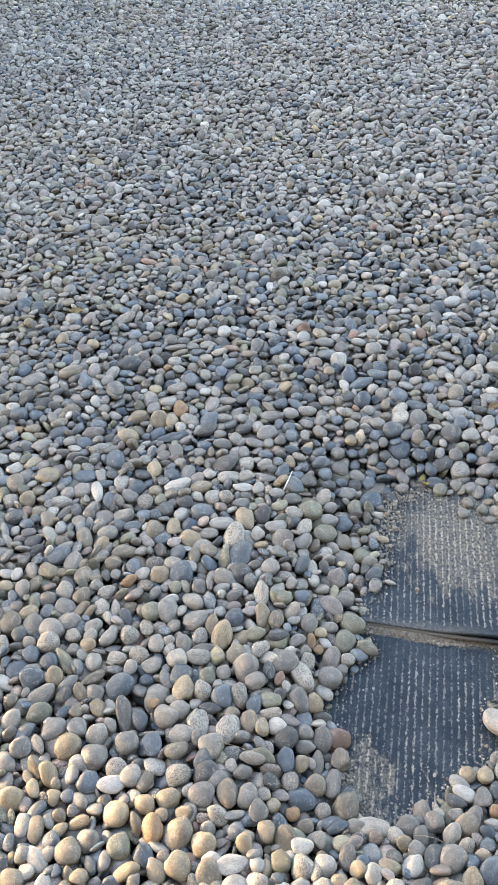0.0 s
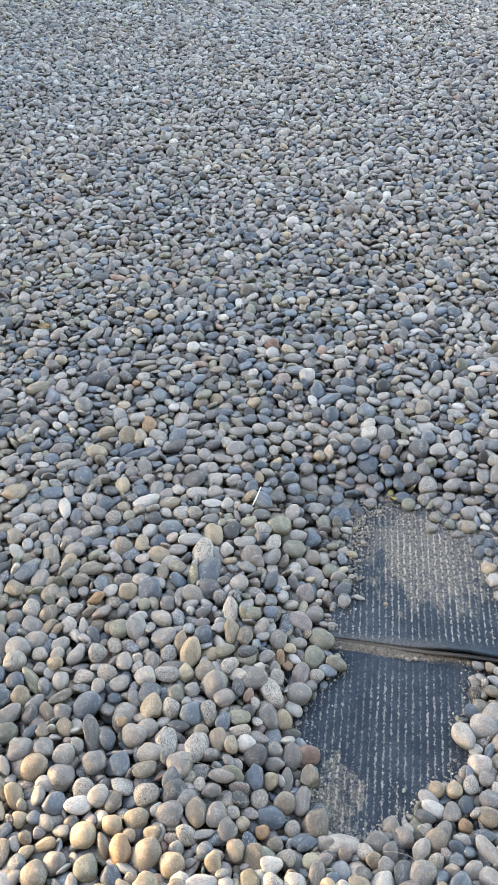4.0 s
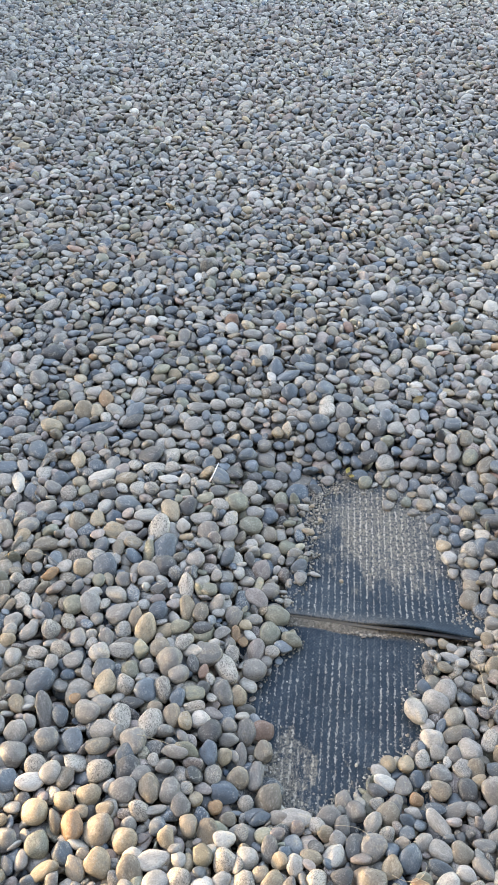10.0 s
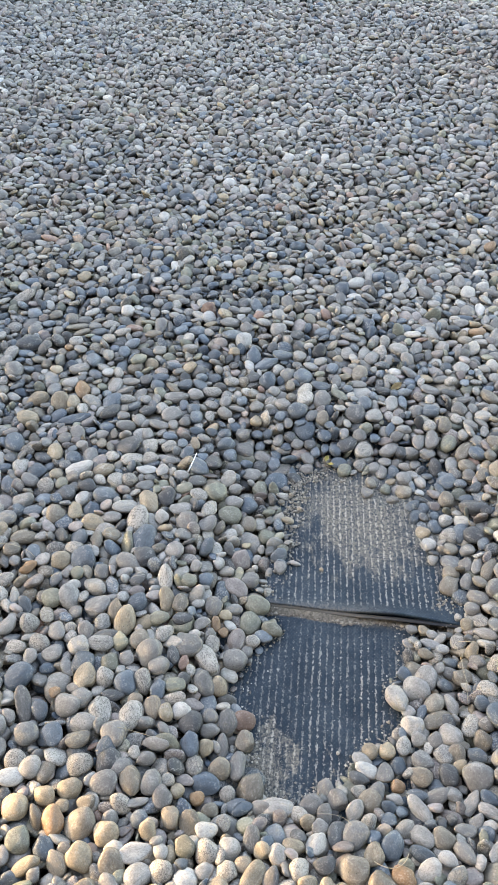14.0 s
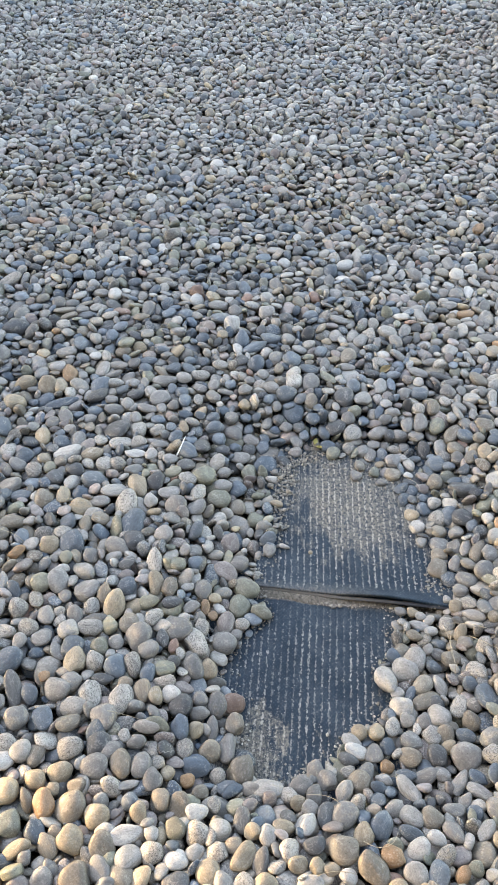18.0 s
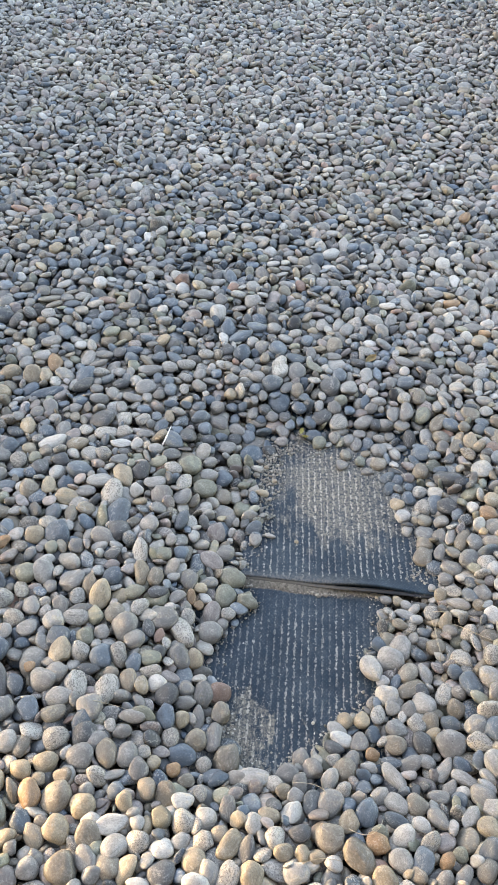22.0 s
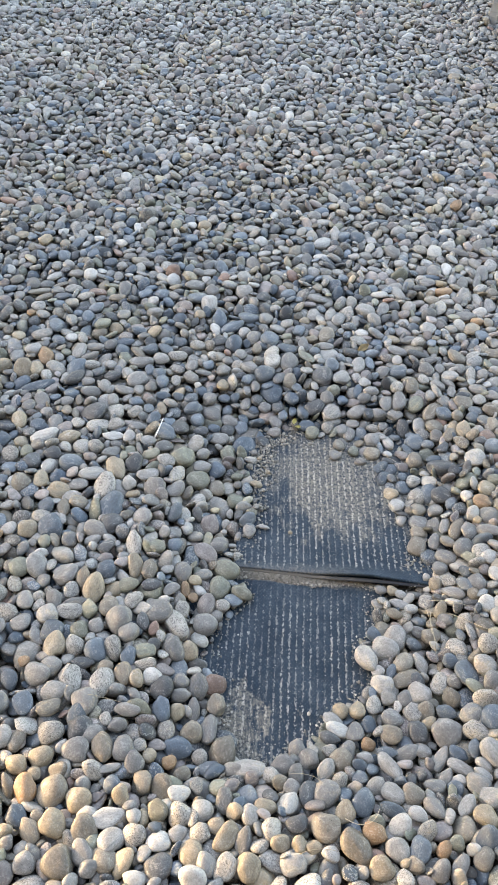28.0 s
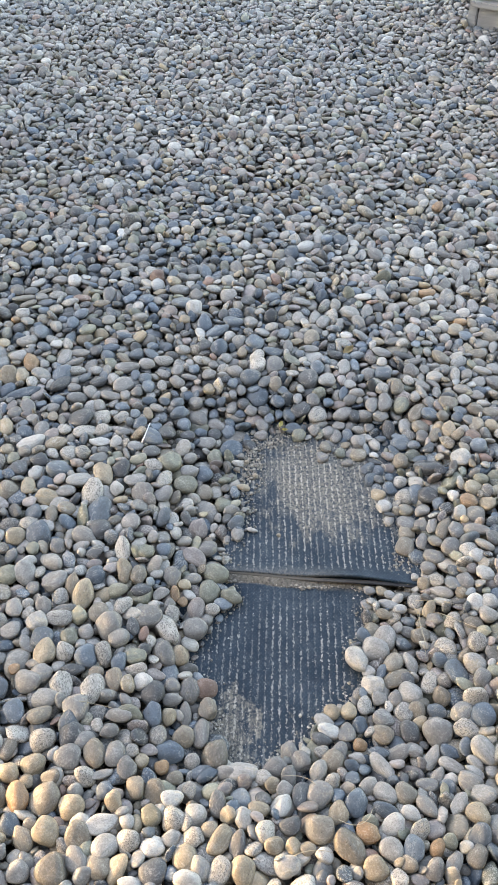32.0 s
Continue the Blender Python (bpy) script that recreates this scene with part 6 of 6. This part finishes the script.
stone("brown", 0.282, 0.688, -0.036, 38, 31, -22)
stone("tan", 0.090, 0.606, -0.020, 25, 25, -8)
stone("tan", 0.402, 0.536, -0.005, 38, 32, -37)
stone("tan", 0.066, 0.562, -0.006, 35, 24, -6)
stone("tan", 0.188, 0.550, -0.006, 37, 30, 71)
stone("tan", 0.084, 0.505, 0.000, 30, 25, 3)
stone("tan", 0.113, 0.502, 0.000, 25, 24, 78)
stone("tan", 0.133, 0.497, 0.000, 24, 21, -15)
stone("tan", 0.230, 0.463, 0.000, 38, 38, -26)
stone("tan", -0.471, 2.171, 0.000, 41, 39, 12)
stone("tan", -0.150, 1.746, 0.000, 40, 32, 27)
stone("tan", -0.452, 1.613, 0.000, 51, 45, -74)
stone("tan", -0.421, 1.613, 0.000, 44, 32, -75)
stone("tan", -0.320, 1.379, 0.000, 47, 36, 13)
stone("tan", -0.212, 1.282, 0.000, 56, 39, -64)
stone("tan", -0.326, 1.224, 0.000, 47, 38, -4)
stone("tan", -0.366, 1.258, 0.000, 47, 31, -85)
stone("green", -0.141, 1.321, 0.000, 41, 26, 6)
stone("tan", 0.017, 1.543, -0.003, 33, 29, 90)
stone("tan", 0.365, 1.223, -0.036, 31, 28, -16)
stone("tan", 0.547, 1.382, -0.002, 49, 32, 79)
stone("tan", 0.557, 1.201, 0.000, 44, 35, 12)
stone("tan", 0.575, 1.156, 0.000, 35, 33, -26)
stone("tan", 0.238, 1.705, 0.000, 31, 22, -8)
stone("tan", -0.394, 2.345, 0.000, 42, 27, -80)
stone("tan", 0.058, 2.474, 0.000, 34, 24, 89)
stone("tan", 0.894, 2.646, 0.000, 35, 30, -61)
stone("tan", 0.922, 2.579, 0.000, 33, 31, -20)
stone("tan", 1.002, 3.004, 0.000, 50, 38, 7)
stone("tan", 1.045, 2.960, 0.000, 40, 29, -19)
stone("tan", 0.360, 2.334, 0.000, 33, 30, 81)
stone("tan", -0.101, 1.933, 0.000, 35, 18, 11)
stone("tan", -0.539, 2.198, 0.000, 51, 37, -76)
stone("tan", -0.024, 2.238, 0.000, 41, 34, 1)
stone("tan", 0.227, 1.781, 0.000, 26, 22, -7)
stone("tan", -0.037, 1.811, 0.000, 29, 29, 1)
stone("tan", 0.776, 1.884, 0.000, 37, 33, -22)
stone("tan", -0.482, 1.738, 0.000, 36, 32, -74)
stone("tan", -0.123, 1.466, 0.000, 36, 22, -73)
stone("tan", -0.437, 1.437, 0.000, 47, 33, -73)
stone("tan", 0.438, 1.697, 0.000, 36, 27, -35)
stone("tan", 0.642, 1.382, 0.000, 34, 31, -57)
stone("tan", 0.082, 1.261, -0.036, 27, 16, -11)
stone("tan", 0.093, 1.336, -0.036, 11, 10, -4)
stone("tan", 0.109, 1.294, -0.036, 10, 10, 85)
stone("tan", 0.145, 1.127, -0.036, 9, 8, -7)
stone("tan", -0.612, 1.127, 0.000, 42, 40, -62)
stone("tan", -0.625, 1.021, 0.000, 40, 29, 30)
stone("tan", -0.488, 0.947, 0.000, 30, 27, 26)
stone("tan", -0.535, 0.874, 0.000, 41, 33, -60)
stone("tan", -0.441, 0.813, 0.000, 36, 28, -63)
stone("tan", -0.479, 0.738, 0.000, 49, 43, 41)
stone("tan", -0.498, 0.687, 0.000, 46, 29, -59)
stone("tan", -0.519, 0.659, 0.000, 35, 21, -61)
stone("tan", -0.550, 0.641, 0.000, 43, 39, -51)
stone("tan", -0.480, 0.647, 0.000, 27, 26, -55)
stone("tan", -0.370, 0.623, 0.000, 42, 41, 29)
stone("tan", -0.429, 0.606, 0.000, 42, 20, 22)
stone("tan", -0.457, 0.593, 0.000, 31, 18, 48)
stone("tan", -0.338, 0.533, 0.000, 47, 22, 30)
stone("tan", -0.408, 0.521, 0.000, 28, 28, -54)
stone("tan", -0.731, 1.458, 0.000, 51, 30, 34)
stone("tan", -0.684, 1.410, 0.000, 59, 58, -65)
stone("tan", -0.712, 1.336, 0.000, 38, 38, 27)
stone("tan", -0.519, 1.552, 0.000, 52, 42, 7)
stone("tan", -0.767, 1.582, 0.000, 39, 36, 25)
stone("tan", -0.508, 1.625, 0.000, 53, 40, 17)
stone("tan", -0.692, 1.945, 0.000, 38, 35, -71)
stone("tan", -0.915, 2.618, 0.000, 38, 38, -71)
stone("tan", -0.424, 1.366, 0.000, 31, 28, -73)
stone("tan", -0.514, 1.203, 0.000, 36, 32, 22)
stone("white", 0.011, 1.131, -0.036, 13, 13, 90)
stone("speck", -0.069, 0.938, -0.020, 33, 27, -85)
stone("white", -0.119, 0.795, -0.008, 35, 30, 9)
stone("white", -0.068, 0.589, -0.010, 35, 28, 7)
stone("white", -0.174, 0.552, 0.000, 51, 32, 13)
stone("white", -0.097, 0.514, 0.000, 37, 30, 11)
stone("white", 0.522, 1.025, -0.001, 34, 30, 15)
stone("white", 0.358, 0.936, -0.036, 26, 19, 7)
stone("white", 0.493, 0.920, -0.005, 37, 32, -70)
stone("white", 0.281, 0.779, -0.036, 40, 35, -20)
stone("white", 0.194, 0.699, -0.036, 42, 25, -21)
stone("white", 0.417, 0.609, -0.019, 33, 16, -34)
stone("white", 0.299, 0.544, -0.007, 31, 22, -17)
stone("white", 0.104, 0.566, -0.008, 36, 23, 58)
stone("white", 0.158, 0.488, 0.000, 27, 23, -18)
stone("white", 0.268, 0.525, -0.002, 39, 30, 29)
stone("white", -0.328, 1.998, 0.000, 41, 39, -80)
stone("white", -0.156, 1.872, 0.000, 31, 29, -85)
stone("white", -0.013, 1.854, 0.000, 52, 41, -89)
stone("white", -0.351, 1.727, 0.000, 31, 29, 12)
stone("white", -0.373, 1.382, 0.000, 62, 36, 23)
stone("white", -0.226, 1.379, 0.000, 47, 24, -4)
stone("white", -0.191, 1.377, 0.000, 31, 26, 50)
stone("white", -0.040, 1.208, -0.022, 30, 30, 2)
stone("white", 0.002, 1.754, 0.000, 34, 25, -68)
stone("grey", 0.340, 1.600, 0.000, 50, 33, 64)
stone("grey", 0.322, 1.461, -0.020, 48, 33, 33)
stone("grey", 0.297, 1.406, -0.035, 43, 28, 89)
stone("pale", 0.459, 1.420, -0.027, 51, 32, 72)
stone("white", 0.553, 1.289, -0.000, 49, 43, 50)
stone("white", 0.513, 1.187, -0.006, 27, 26, 67)
stone("white", 0.676, 1.799, 0.000, 35, 33, -21)
stone("white", 0.364, 1.724, 0.000, 34, 29, -12)
stone("white", 0.632, 1.523, 0.000, 24, 20, -22)
stone("white", 0.631, 1.997, -0.000, 54, 28, 78)
stone("white", 0.146, 2.951, 0.000, 46, 43, 87)
stone("white", 0.270, 2.946, 0.000, 60, 33, 85)
stone("white", 0.663, 2.180, 0.000, 44, 36, 43)
stone("white", -0.265, 2.525, 0.000, 45, 37, -84)
stone("white", -0.100, 2.867, 0.000, 35, 33, 2)
stone("white", -0.097, 2.792, 0.000, 26, 24, 2)
stone("white", 0.019, 2.710, 0.000, 32, 22, 90)
stone("white", 0.694, 2.663, 0.000, 31, 29, -15)
stone("white", 0.724, 2.425, 0.000, 35, 27, -17)
stone("white", 0.303, 2.574, 0.000, 32, 28, -7)
stone("white", -0.212, 2.227, 0.000, 48, 27, -84)
stone("white", -0.258, 2.150, 0.000, 40, 28, -32)
stone("white", -0.060, 2.240, 0.000, 30, 27, -88)
stone("white", 0.296, 2.065, 0.000, 42, 32, -19)
stone("white", 0.834, 2.105, 0.000, 32, 29, -22)
stone("white", 0.555, 1.956, 0.000, 28, 24, -16)
stone("grey", 0.280, 1.415, -0.033, 31, 30, 79)
stone("white", 0.436, 1.617, -0.000, 27, 25, 75)
stone("white", 0.093, 1.142, -0.036, 23, 9, -17)
stone("white", 0.370, 1.190, -0.036, 33, 31, -17)
stone("white", -0.676, 1.118, 0.000, 29, 23, 66)
stone("white", -0.387, 0.672, 0.000, 47, 30, 5)
stone("white", -0.483, 0.546, 0.000, 46, 27, -42)
stone("white", -0.463, 0.510, 0.000, 31, 24, 65)
stone("white", -0.770, 1.439, 0.000, 43, 30, 45)
stone("white", -0.778, 2.075, 0.000, 46, 38, 20)
stone("white", -0.554, 1.352, 0.006, 72, 26, -76)

# stones of the under layer sink where they would stand over the ones above
for k, (x, y, z, half, rot) in enumerate(laid):
    n, ok, _, over = footprint(half, rot)
    i, j = int((x - X0) / CELL), int((y - Y0) / CELL)
    window = np.s_[j - n:j + n + 1, i - n:i + n + 1]
    under_told = ok & kept[window]
    if under_told.any():
        z -= max(float((over + z - told[window])[under_told].max()) + 0.002, 0)
        laid[k] = (x, y, z, half, rot)

# the rest of the bed: full stones first, then smaller ones in the gaps
sow(0.026, 1.0, 0.004, 6)
sow(0.024, 0.95, 0.006, 5)
sow(0.021, 0.76, 0.004, 4)
sow(0.020, 0.70, 0.006, 4, 3.4)
sow(0.018, 0.55, -0.003, 4, 2.6)
sow(0.014, 0.40, -0.007, 4, 1.7)


def bed(name, near, far, freq, label):
    shapes, tris = SHAPES[freq]
    rows = [s for s in laid if near <= s[1] < far]
    nv = len(shapes[0])
    verts = np.empty((len(rows) * nv, 3), np.float32)
    pick = np.random.default_rng(int(near * 10) + 3)
    for k, (x, y, z, half, rot) in enumerate(rows):
        verts[k * nv:(k + 1) * nv] = (shapes[pick.integers(VARIANTS)] * half) @ rot.T + (x, y, z)
    faces = (np.arange(len(rows))[:, None, None] * nv + tris[None]).reshape(-1, 3)
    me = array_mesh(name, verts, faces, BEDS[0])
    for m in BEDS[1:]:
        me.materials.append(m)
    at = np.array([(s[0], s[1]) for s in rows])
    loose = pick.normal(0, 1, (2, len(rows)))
    # far stones take the mix paled for brightness, an oval patch the dark one
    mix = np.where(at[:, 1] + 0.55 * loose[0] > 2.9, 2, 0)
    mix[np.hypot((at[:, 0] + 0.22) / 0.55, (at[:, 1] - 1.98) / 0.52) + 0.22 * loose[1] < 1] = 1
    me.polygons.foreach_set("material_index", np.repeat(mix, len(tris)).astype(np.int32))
    ob = new(name, me)
    tagged(ob, label, "pebbles", kind="stuff")


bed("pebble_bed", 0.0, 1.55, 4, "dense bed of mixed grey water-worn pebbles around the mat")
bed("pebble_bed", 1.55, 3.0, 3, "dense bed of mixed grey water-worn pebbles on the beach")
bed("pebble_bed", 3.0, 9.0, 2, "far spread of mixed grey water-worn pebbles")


# ---- grit on the belt and along its joint ----
def grit():
    r = np.random.default_rng(5)
    pts, sizes = [], []
    for ob, n, near, far in ((lower_belt, 1300, -0.45, 0.02), (upper_belt, 3400, 0.03, 0.55)):
        grid_u = (r.integers(-17, 17, n) + 0.5) * RIB + r.normal(0, 0.0013, n)
        v = r.uniform(near, far, n)
        loose = r.random(n) < 0.25
        grid_u = np.clip(np.where(loose, r.uniform(-0.22, 0.22, n), grid_u), *((-0.18, 0.18) if ob is lower_belt else (-0.188, 0.22)))
        for a, b, free in zip(grid_u, v, loose):
            p = ob.matrix_world @ Vector((a, b, 0.0005 if free else -0.0012))
            pts.append(p)
            sizes.append(r.uniform(0.0004, 0.0009) * (1.5 if r.random() < 0.05 else 1))
    # sand lying thick on the dusty patches
    for ob, n, mid, wide in ((upper_belt, 3600, (0.036, 0.25), (0.085, 0.085)), (lower_belt, 1100, (-0.079, -0.337), (0.028, 0.04))):
        for a, b in r.normal(0, 1, (n, 2)) * wide + mid:
            if abs(a) < 0.18:
                pts.append(ob.matrix_world @ Vector((a, b, 0.0002)))
                sizes.append(r.uniform(0.0004, 0.0010))
    # a drift of coarse grit under the curled edge and round the rim
    for _ in range(1000):
        a = r.uniform(-0.19, 0.12)
        p = upper_belt.matrix_world @ Vector((a, -0.081 * a - 0.013 + 0.004 * math.sin(a * 40) + r.normal(0, 0.003), -0.008))
        pts.append(p)
        sizes.append(r.uniform(0.0005, 0.0014))
    ring = np.array(BARE)
    for _ in range(800):
        k = r.integers(len(ring))
        a, b = ring[k], ring[(k + 1) % len(ring)]
        p = a + (b - a) * r.random() + r.normal(0, 0.010, 2)
        pts.append(Vector((*p, BELT_TOP + (0.010 if p[1] > 1.018 else 0.001))))
        sizes.append(r.uniform(0.0007, 0.0028))
    unit = np.array([(1, 0, 0), (-1, 0, 0), (0, 1, 0), (0, -1, 0), (0, 0, 0.8), (0, 0, -0.8)])
    tri = np.array([(0, 2, 4), (2, 1, 4), (1, 3, 4), (3, 0, 4), (2, 0, 5), (1, 2, 5), (3, 1, 5), (0, 3, 5)])
    n = len(pts)
    jig = r.uniform(0.6, 1.3, (n, 6, 3))
    verts = (unit * jig) * np.array(sizes)[:, None, None] + np.array(pts)[:, None]
    faces = (np.arange(n)[:, None, None] * 6 + tri).reshape(-1, 3)
    m, t, bsdf = nodes_of("pale_grit")
    rnd = add(t, "ShaderNodeNewGeometry").outputs["Random Per Island"]
    cr = ramp(t, [(0.0, (0.14, 0.135, 0.125)), (0.6, (0.30, 0.285, 0.255)), (1.0, (0.50, 0.49, 0.46))])
    t.links.new(rnd, cr.inputs[0])
    t.links.new(cr.outputs[0], bsdf.inputs["Base Color"])
    bsdf.inputs["Roughness"].default_value = 0.85
    tagged(new("grit", array_mesh("grit", verts.reshape(-1, 3), faces, m, False)), "pale sand grains and grit in the mat's grooves", "grit", kind="stuff")


grit()


def gravel_material():
    m, t, bsdf = nodes_of("tan_gravel")
    rnd = add(t, "ShaderNodeNewGeometry").outputs["Random Per Island"]
    cr = ramp(t, [(0.0, (0.10, 0.10, 0.098)), (0.6, (0.22, 0.21, 0.185)), (1.0, (0.38, 0.36, 0.31))])
    t.links.new(rnd, cr.inputs[0])
    stone_finish(t, bsdf, moved(t, rnd), cr.outputs[0], 0.15, rnd, 0.0004, 120.0)
    return m


GRAVEL = gravel_material()


def chips():
    """Small gravel drifted along the joint and round the rim of the upper length."""
    r = np.random.default_rng(8)
    shapes, tris = SHAPES[2]
    rows = []
    for _ in range(100):
        u = r.uniform(-0.19, 0.13)
        rows.append((upper_belt.matrix_world @ Vector((u, -0.081 * u - 0.013 + 0.004 * math.sin(u * 40) + r.normal(0, 0.003), -0.008)), 0.0010 + 0.0026 * r.random() ** 2))
    ring = np.array(BARE)
    for _ in range(330):
        k = r.integers(37, len(ring) + 6) % len(ring) if r.random() < 0.88 else r.integers(len(ring))
        a, b = ring[k], ring[(k + 1) % len(ring)]
        p = a + (b - a) * r.random()
        p = p + (np.array((BELT_X, BELT_Y)) - p) * r.uniform(-0.26, 0.13) + r.normal(0, 0.004, 2)
        rows.append((Vector((*p, BELT_TOP + (0.011 if p[1] > 1.018 else 0.002))), 0.0008 + 0.0030 * r.random() ** 2))
    # a heap at the far corner of the upper length, a thin scatter down its side, some by the lifted end
    for mid, wide, many, most in (((0.104, 1.335), (0.014, 0.040), 420, 0.0030), ((0.135, 1.395), (0.030, 0.012), 160, 0.0030), ((0.084, 1.215), (0.012, 0.04), 90, 0.004), ((0.378, 1.035), (0.018, 0.02), 70, 0.003)):
        for p in r.normal(0, 1, (many, 2)) * wide + mid:
            rows.append((Vector((*p, BELT_TOP + 0.0105)), 0.0008 + (most - 0.0008) * r.random() ** 2))
    nv = len(shapes[0])
    verts = np.empty((len(rows) * nv, 3), np.float32)
    for k, (p, size) in enumerate(rows):
        rot = turn_of(r.uniform(0, 6), r.normal(0, 0.3), r.normal(0, 0.3))
        verts[k * nv:(k + 1) * nv] = (shapes[3 * r.integers(5) + 1] * (size * 1.3, size, size * 0.7)) @ rot.T + np.array(p)
    faces = (np.arange(len(rows))[:, None, None] * nv + tris[None]).reshape(-1, 3)
    tagged(new("gravel", array_mesh("gravel", verts, faces, GRAVEL)), "small gravel chips drifted along the mat's edges", "gravel", kind="stuff")


chips()


def sand_drift():
    """A low drift of sand between the stones below the mat."""
    r = np.random.default_rng(21)
    bm = bmesh.new()
    n, wide, deep = 28, 0.046, 0.030
    top = {}
    for i in range(n + 1):
        for j in range(n + 1):
            u, v = 2 * i / n - 1, 2 * j / n - 1
            x, y = 0.012 + u * wide, 0.608 + v * deep
            d = math.hypot(u, v) + 0.25 * noise.noise(Vector((u * 2.2, v * 2.2, 3)))
            up = 0.030 * max(1 - d * d, -0.2) + 0.0012 * r.normal()
            top[i, j] = bm.verts.new((x, y, float(surface(x, y)) - 0.032 + up))
    for i in range(n):
        for j in range(n):
            bm.faces.new((top[i, j], top[i + 1, j], top[i + 1, j + 1], top[i, j + 1]))
    edge = [e for e in bm.edges if e.is_boundary]
    low = bmesh.ops.extrude_edge_only(bm, edges=edge)
    for v in (g for g in low["geom"] if isinstance(g, bmesh.types.BMVert)):
        v.co.z -= 0.03
    bmesh.ops.recalc_face_normals(bm, faces=bm.faces)
    m = plain_material("dry_sand", (0.13, 0.122, 0.105), (0.31, 0.29, 0.25), 420.0, 0.95)
    tagged(part("sand", bm, m), "pale dry sand drifted between the pebbles", "sand", kind="stuff")


sand_drift()


# ---- litter: a white stick, straws, a dead leaf ----
def tube(name, points, r0, r1, material, label, category, group=""):
    """A thin tapered stem along points."""
    bm = bmesh.new()
    rings = []
    pts = [Vector(p) for p in points]
    for k, p in enumerate(pts):
        ahead = (pts[min(k + 1, len(pts) - 1)] - pts[max(k - 1, 0)]).normalized()
        side = ahead.cross(Vector((0, 0, 1)))
        side = side.normalized() if side.length > 1e-4 else Vector((1, 0, 0))
        up = side.cross(ahead)
        r = r0 + (r1 - r0) * k / (len(pts) - 1)
        rings.append([bm.verts.new(p + r * (math.cos(a) * side + math.sin(a) * up)) for a in (0, 1.047, 2.094, 3.142, 4.189, 5.236)])
    for a, b in zip(rings, rings[1:]):
        for k in range(6):
            bm.faces.new((a[k], a[(k + 1) % 6], b[(k + 1) % 6], b[k]))
    bm.faces.new(rings[0][::-1])
    bm.faces.new(rings[-1])
    bmesh.ops.recalc_face_normals(bm, faces=bm.faces)
    for f in bm.faces:
        f.smooth = True
    return tagged(part(name, bm, material), label, category, group)


def over_bed(x, y, up):
    i, j = int((x - X0) / CELL), int((y - Y0) / CELL)
    return float(height[j - 2:j + 3, i - 2:i + 3].max()) + up


def straw(x, y, turn, length, bend, up=0.002):
    """A dry stem lying over the stones."""
    pts = []
    for k in range(9):
        s = k / 8 - 0.5
        a = radians(turn)
        px = x + length * s * math.cos(a) - bend * (1 - 4 * s * s) * math.sin(a)
        py = y + length * s * math.sin(a) + bend * (1 - 4 * s * s) * math.cos(a)
        pts.append([px, py, over_bed(px, py, up)])
    for _ in range(3):
        for k in range(1, 8):
            pts[k][2] = max(pts[k][2], (pts[k - 1][2] + pts[k + 1][2]) / 2)
    tube("straw", pts, 0.0006, 0.0004, STRAW, "thin dry pale straw lying across the pebbles", "straw", "dry straws")


def leaf(x, y, turn, length, material, label):
    """A small dry leaf, cupped and pointed at both ends."""
    bm = bmesh.new()
    rows = []
    for k in range(9):
        s = k / 8
        half = 0.28 * length * math.sin(math.pi * min(max(s, 0.03), 0.97)) ** 0.8
        rows.append([bm.verts.new(((s - 0.5) * length, half * w, 0.10 * length * (w * w) + 0.12 * length * (s - 0.5) ** 2 + 0.01 * length * math.sin(9 * s + 3 * w))) for w in (-1, -0.5, 0, 0.5, 1)])
    for a, b in zip(rows, rows[1:]):
        for k in range(4):
            bm.faces.new((a[k], a[k + 1], b[k + 1], b[k]))
    bmesh.ops.solidify(bm, geom=bm.faces[:], thickness=0.0006)
    for f in bm.faces:
        f.smooth = True
    ob = part("leaf", bm, material)
    ob.matrix_world = pose(x, y, over_bed(x, y, 0.002), 12, -8, turn)
    tagged(ob, label, "leaf", "dry leaves")


tube("white_stick", [(-0.133, 1.354, 0.018), (-0.127, 1.368, 0.0216), (-0.120, 1.388, 0.0264), (-0.115, 1.402, 0.030)], 0.0018, 0.0009, PLASTIC, "thin white plastic stick lodged between pebbles", "stick")
straw(0.381, 0.879, -89, 0.120, 0.006)
straw(0.393, 0.877, -87, 0.084, -0.008)
straw(0.429, 0.917, -33, 0.099, 0.01)
straw(0.466, 0.879, -37, 0.109, -0.006)
straw(0.131, 0.605, -22, 0.055, 0.01)
straw(0.212, 0.544, 14, 0.056, -0.02)
straw(0.140, 0.486, 2, 0.059, 0.006)
straw(-0.192, 0.743, -13, 0.060, 0.004)
straw(-0.480, 1.132, -7, 0.110, 0.02)
leaf(0.360, 1.662, 35, 0.034, LEAF, "dry tan dead leaf curled on the pebbles")
leaf(-0.774, 2.101, -15, 0.045, LEAF, "dry tan dead leaf curled on the pebbles")
straw(0.379, 1.302, -60, 0.045, 0.010)
leaf(0.176, 1.436, 70, 0.018, SPRIG, "small yellow-green leaf caught between pebbles")
leaf(0.184, 1.420, -20, 0.014, SPRIG, "small yellow-green leaf caught between pebbles")
leaf(0.155, 1.394, 40, 0.02, LEAF, "dry tan dead leaf curled on the pebbles")
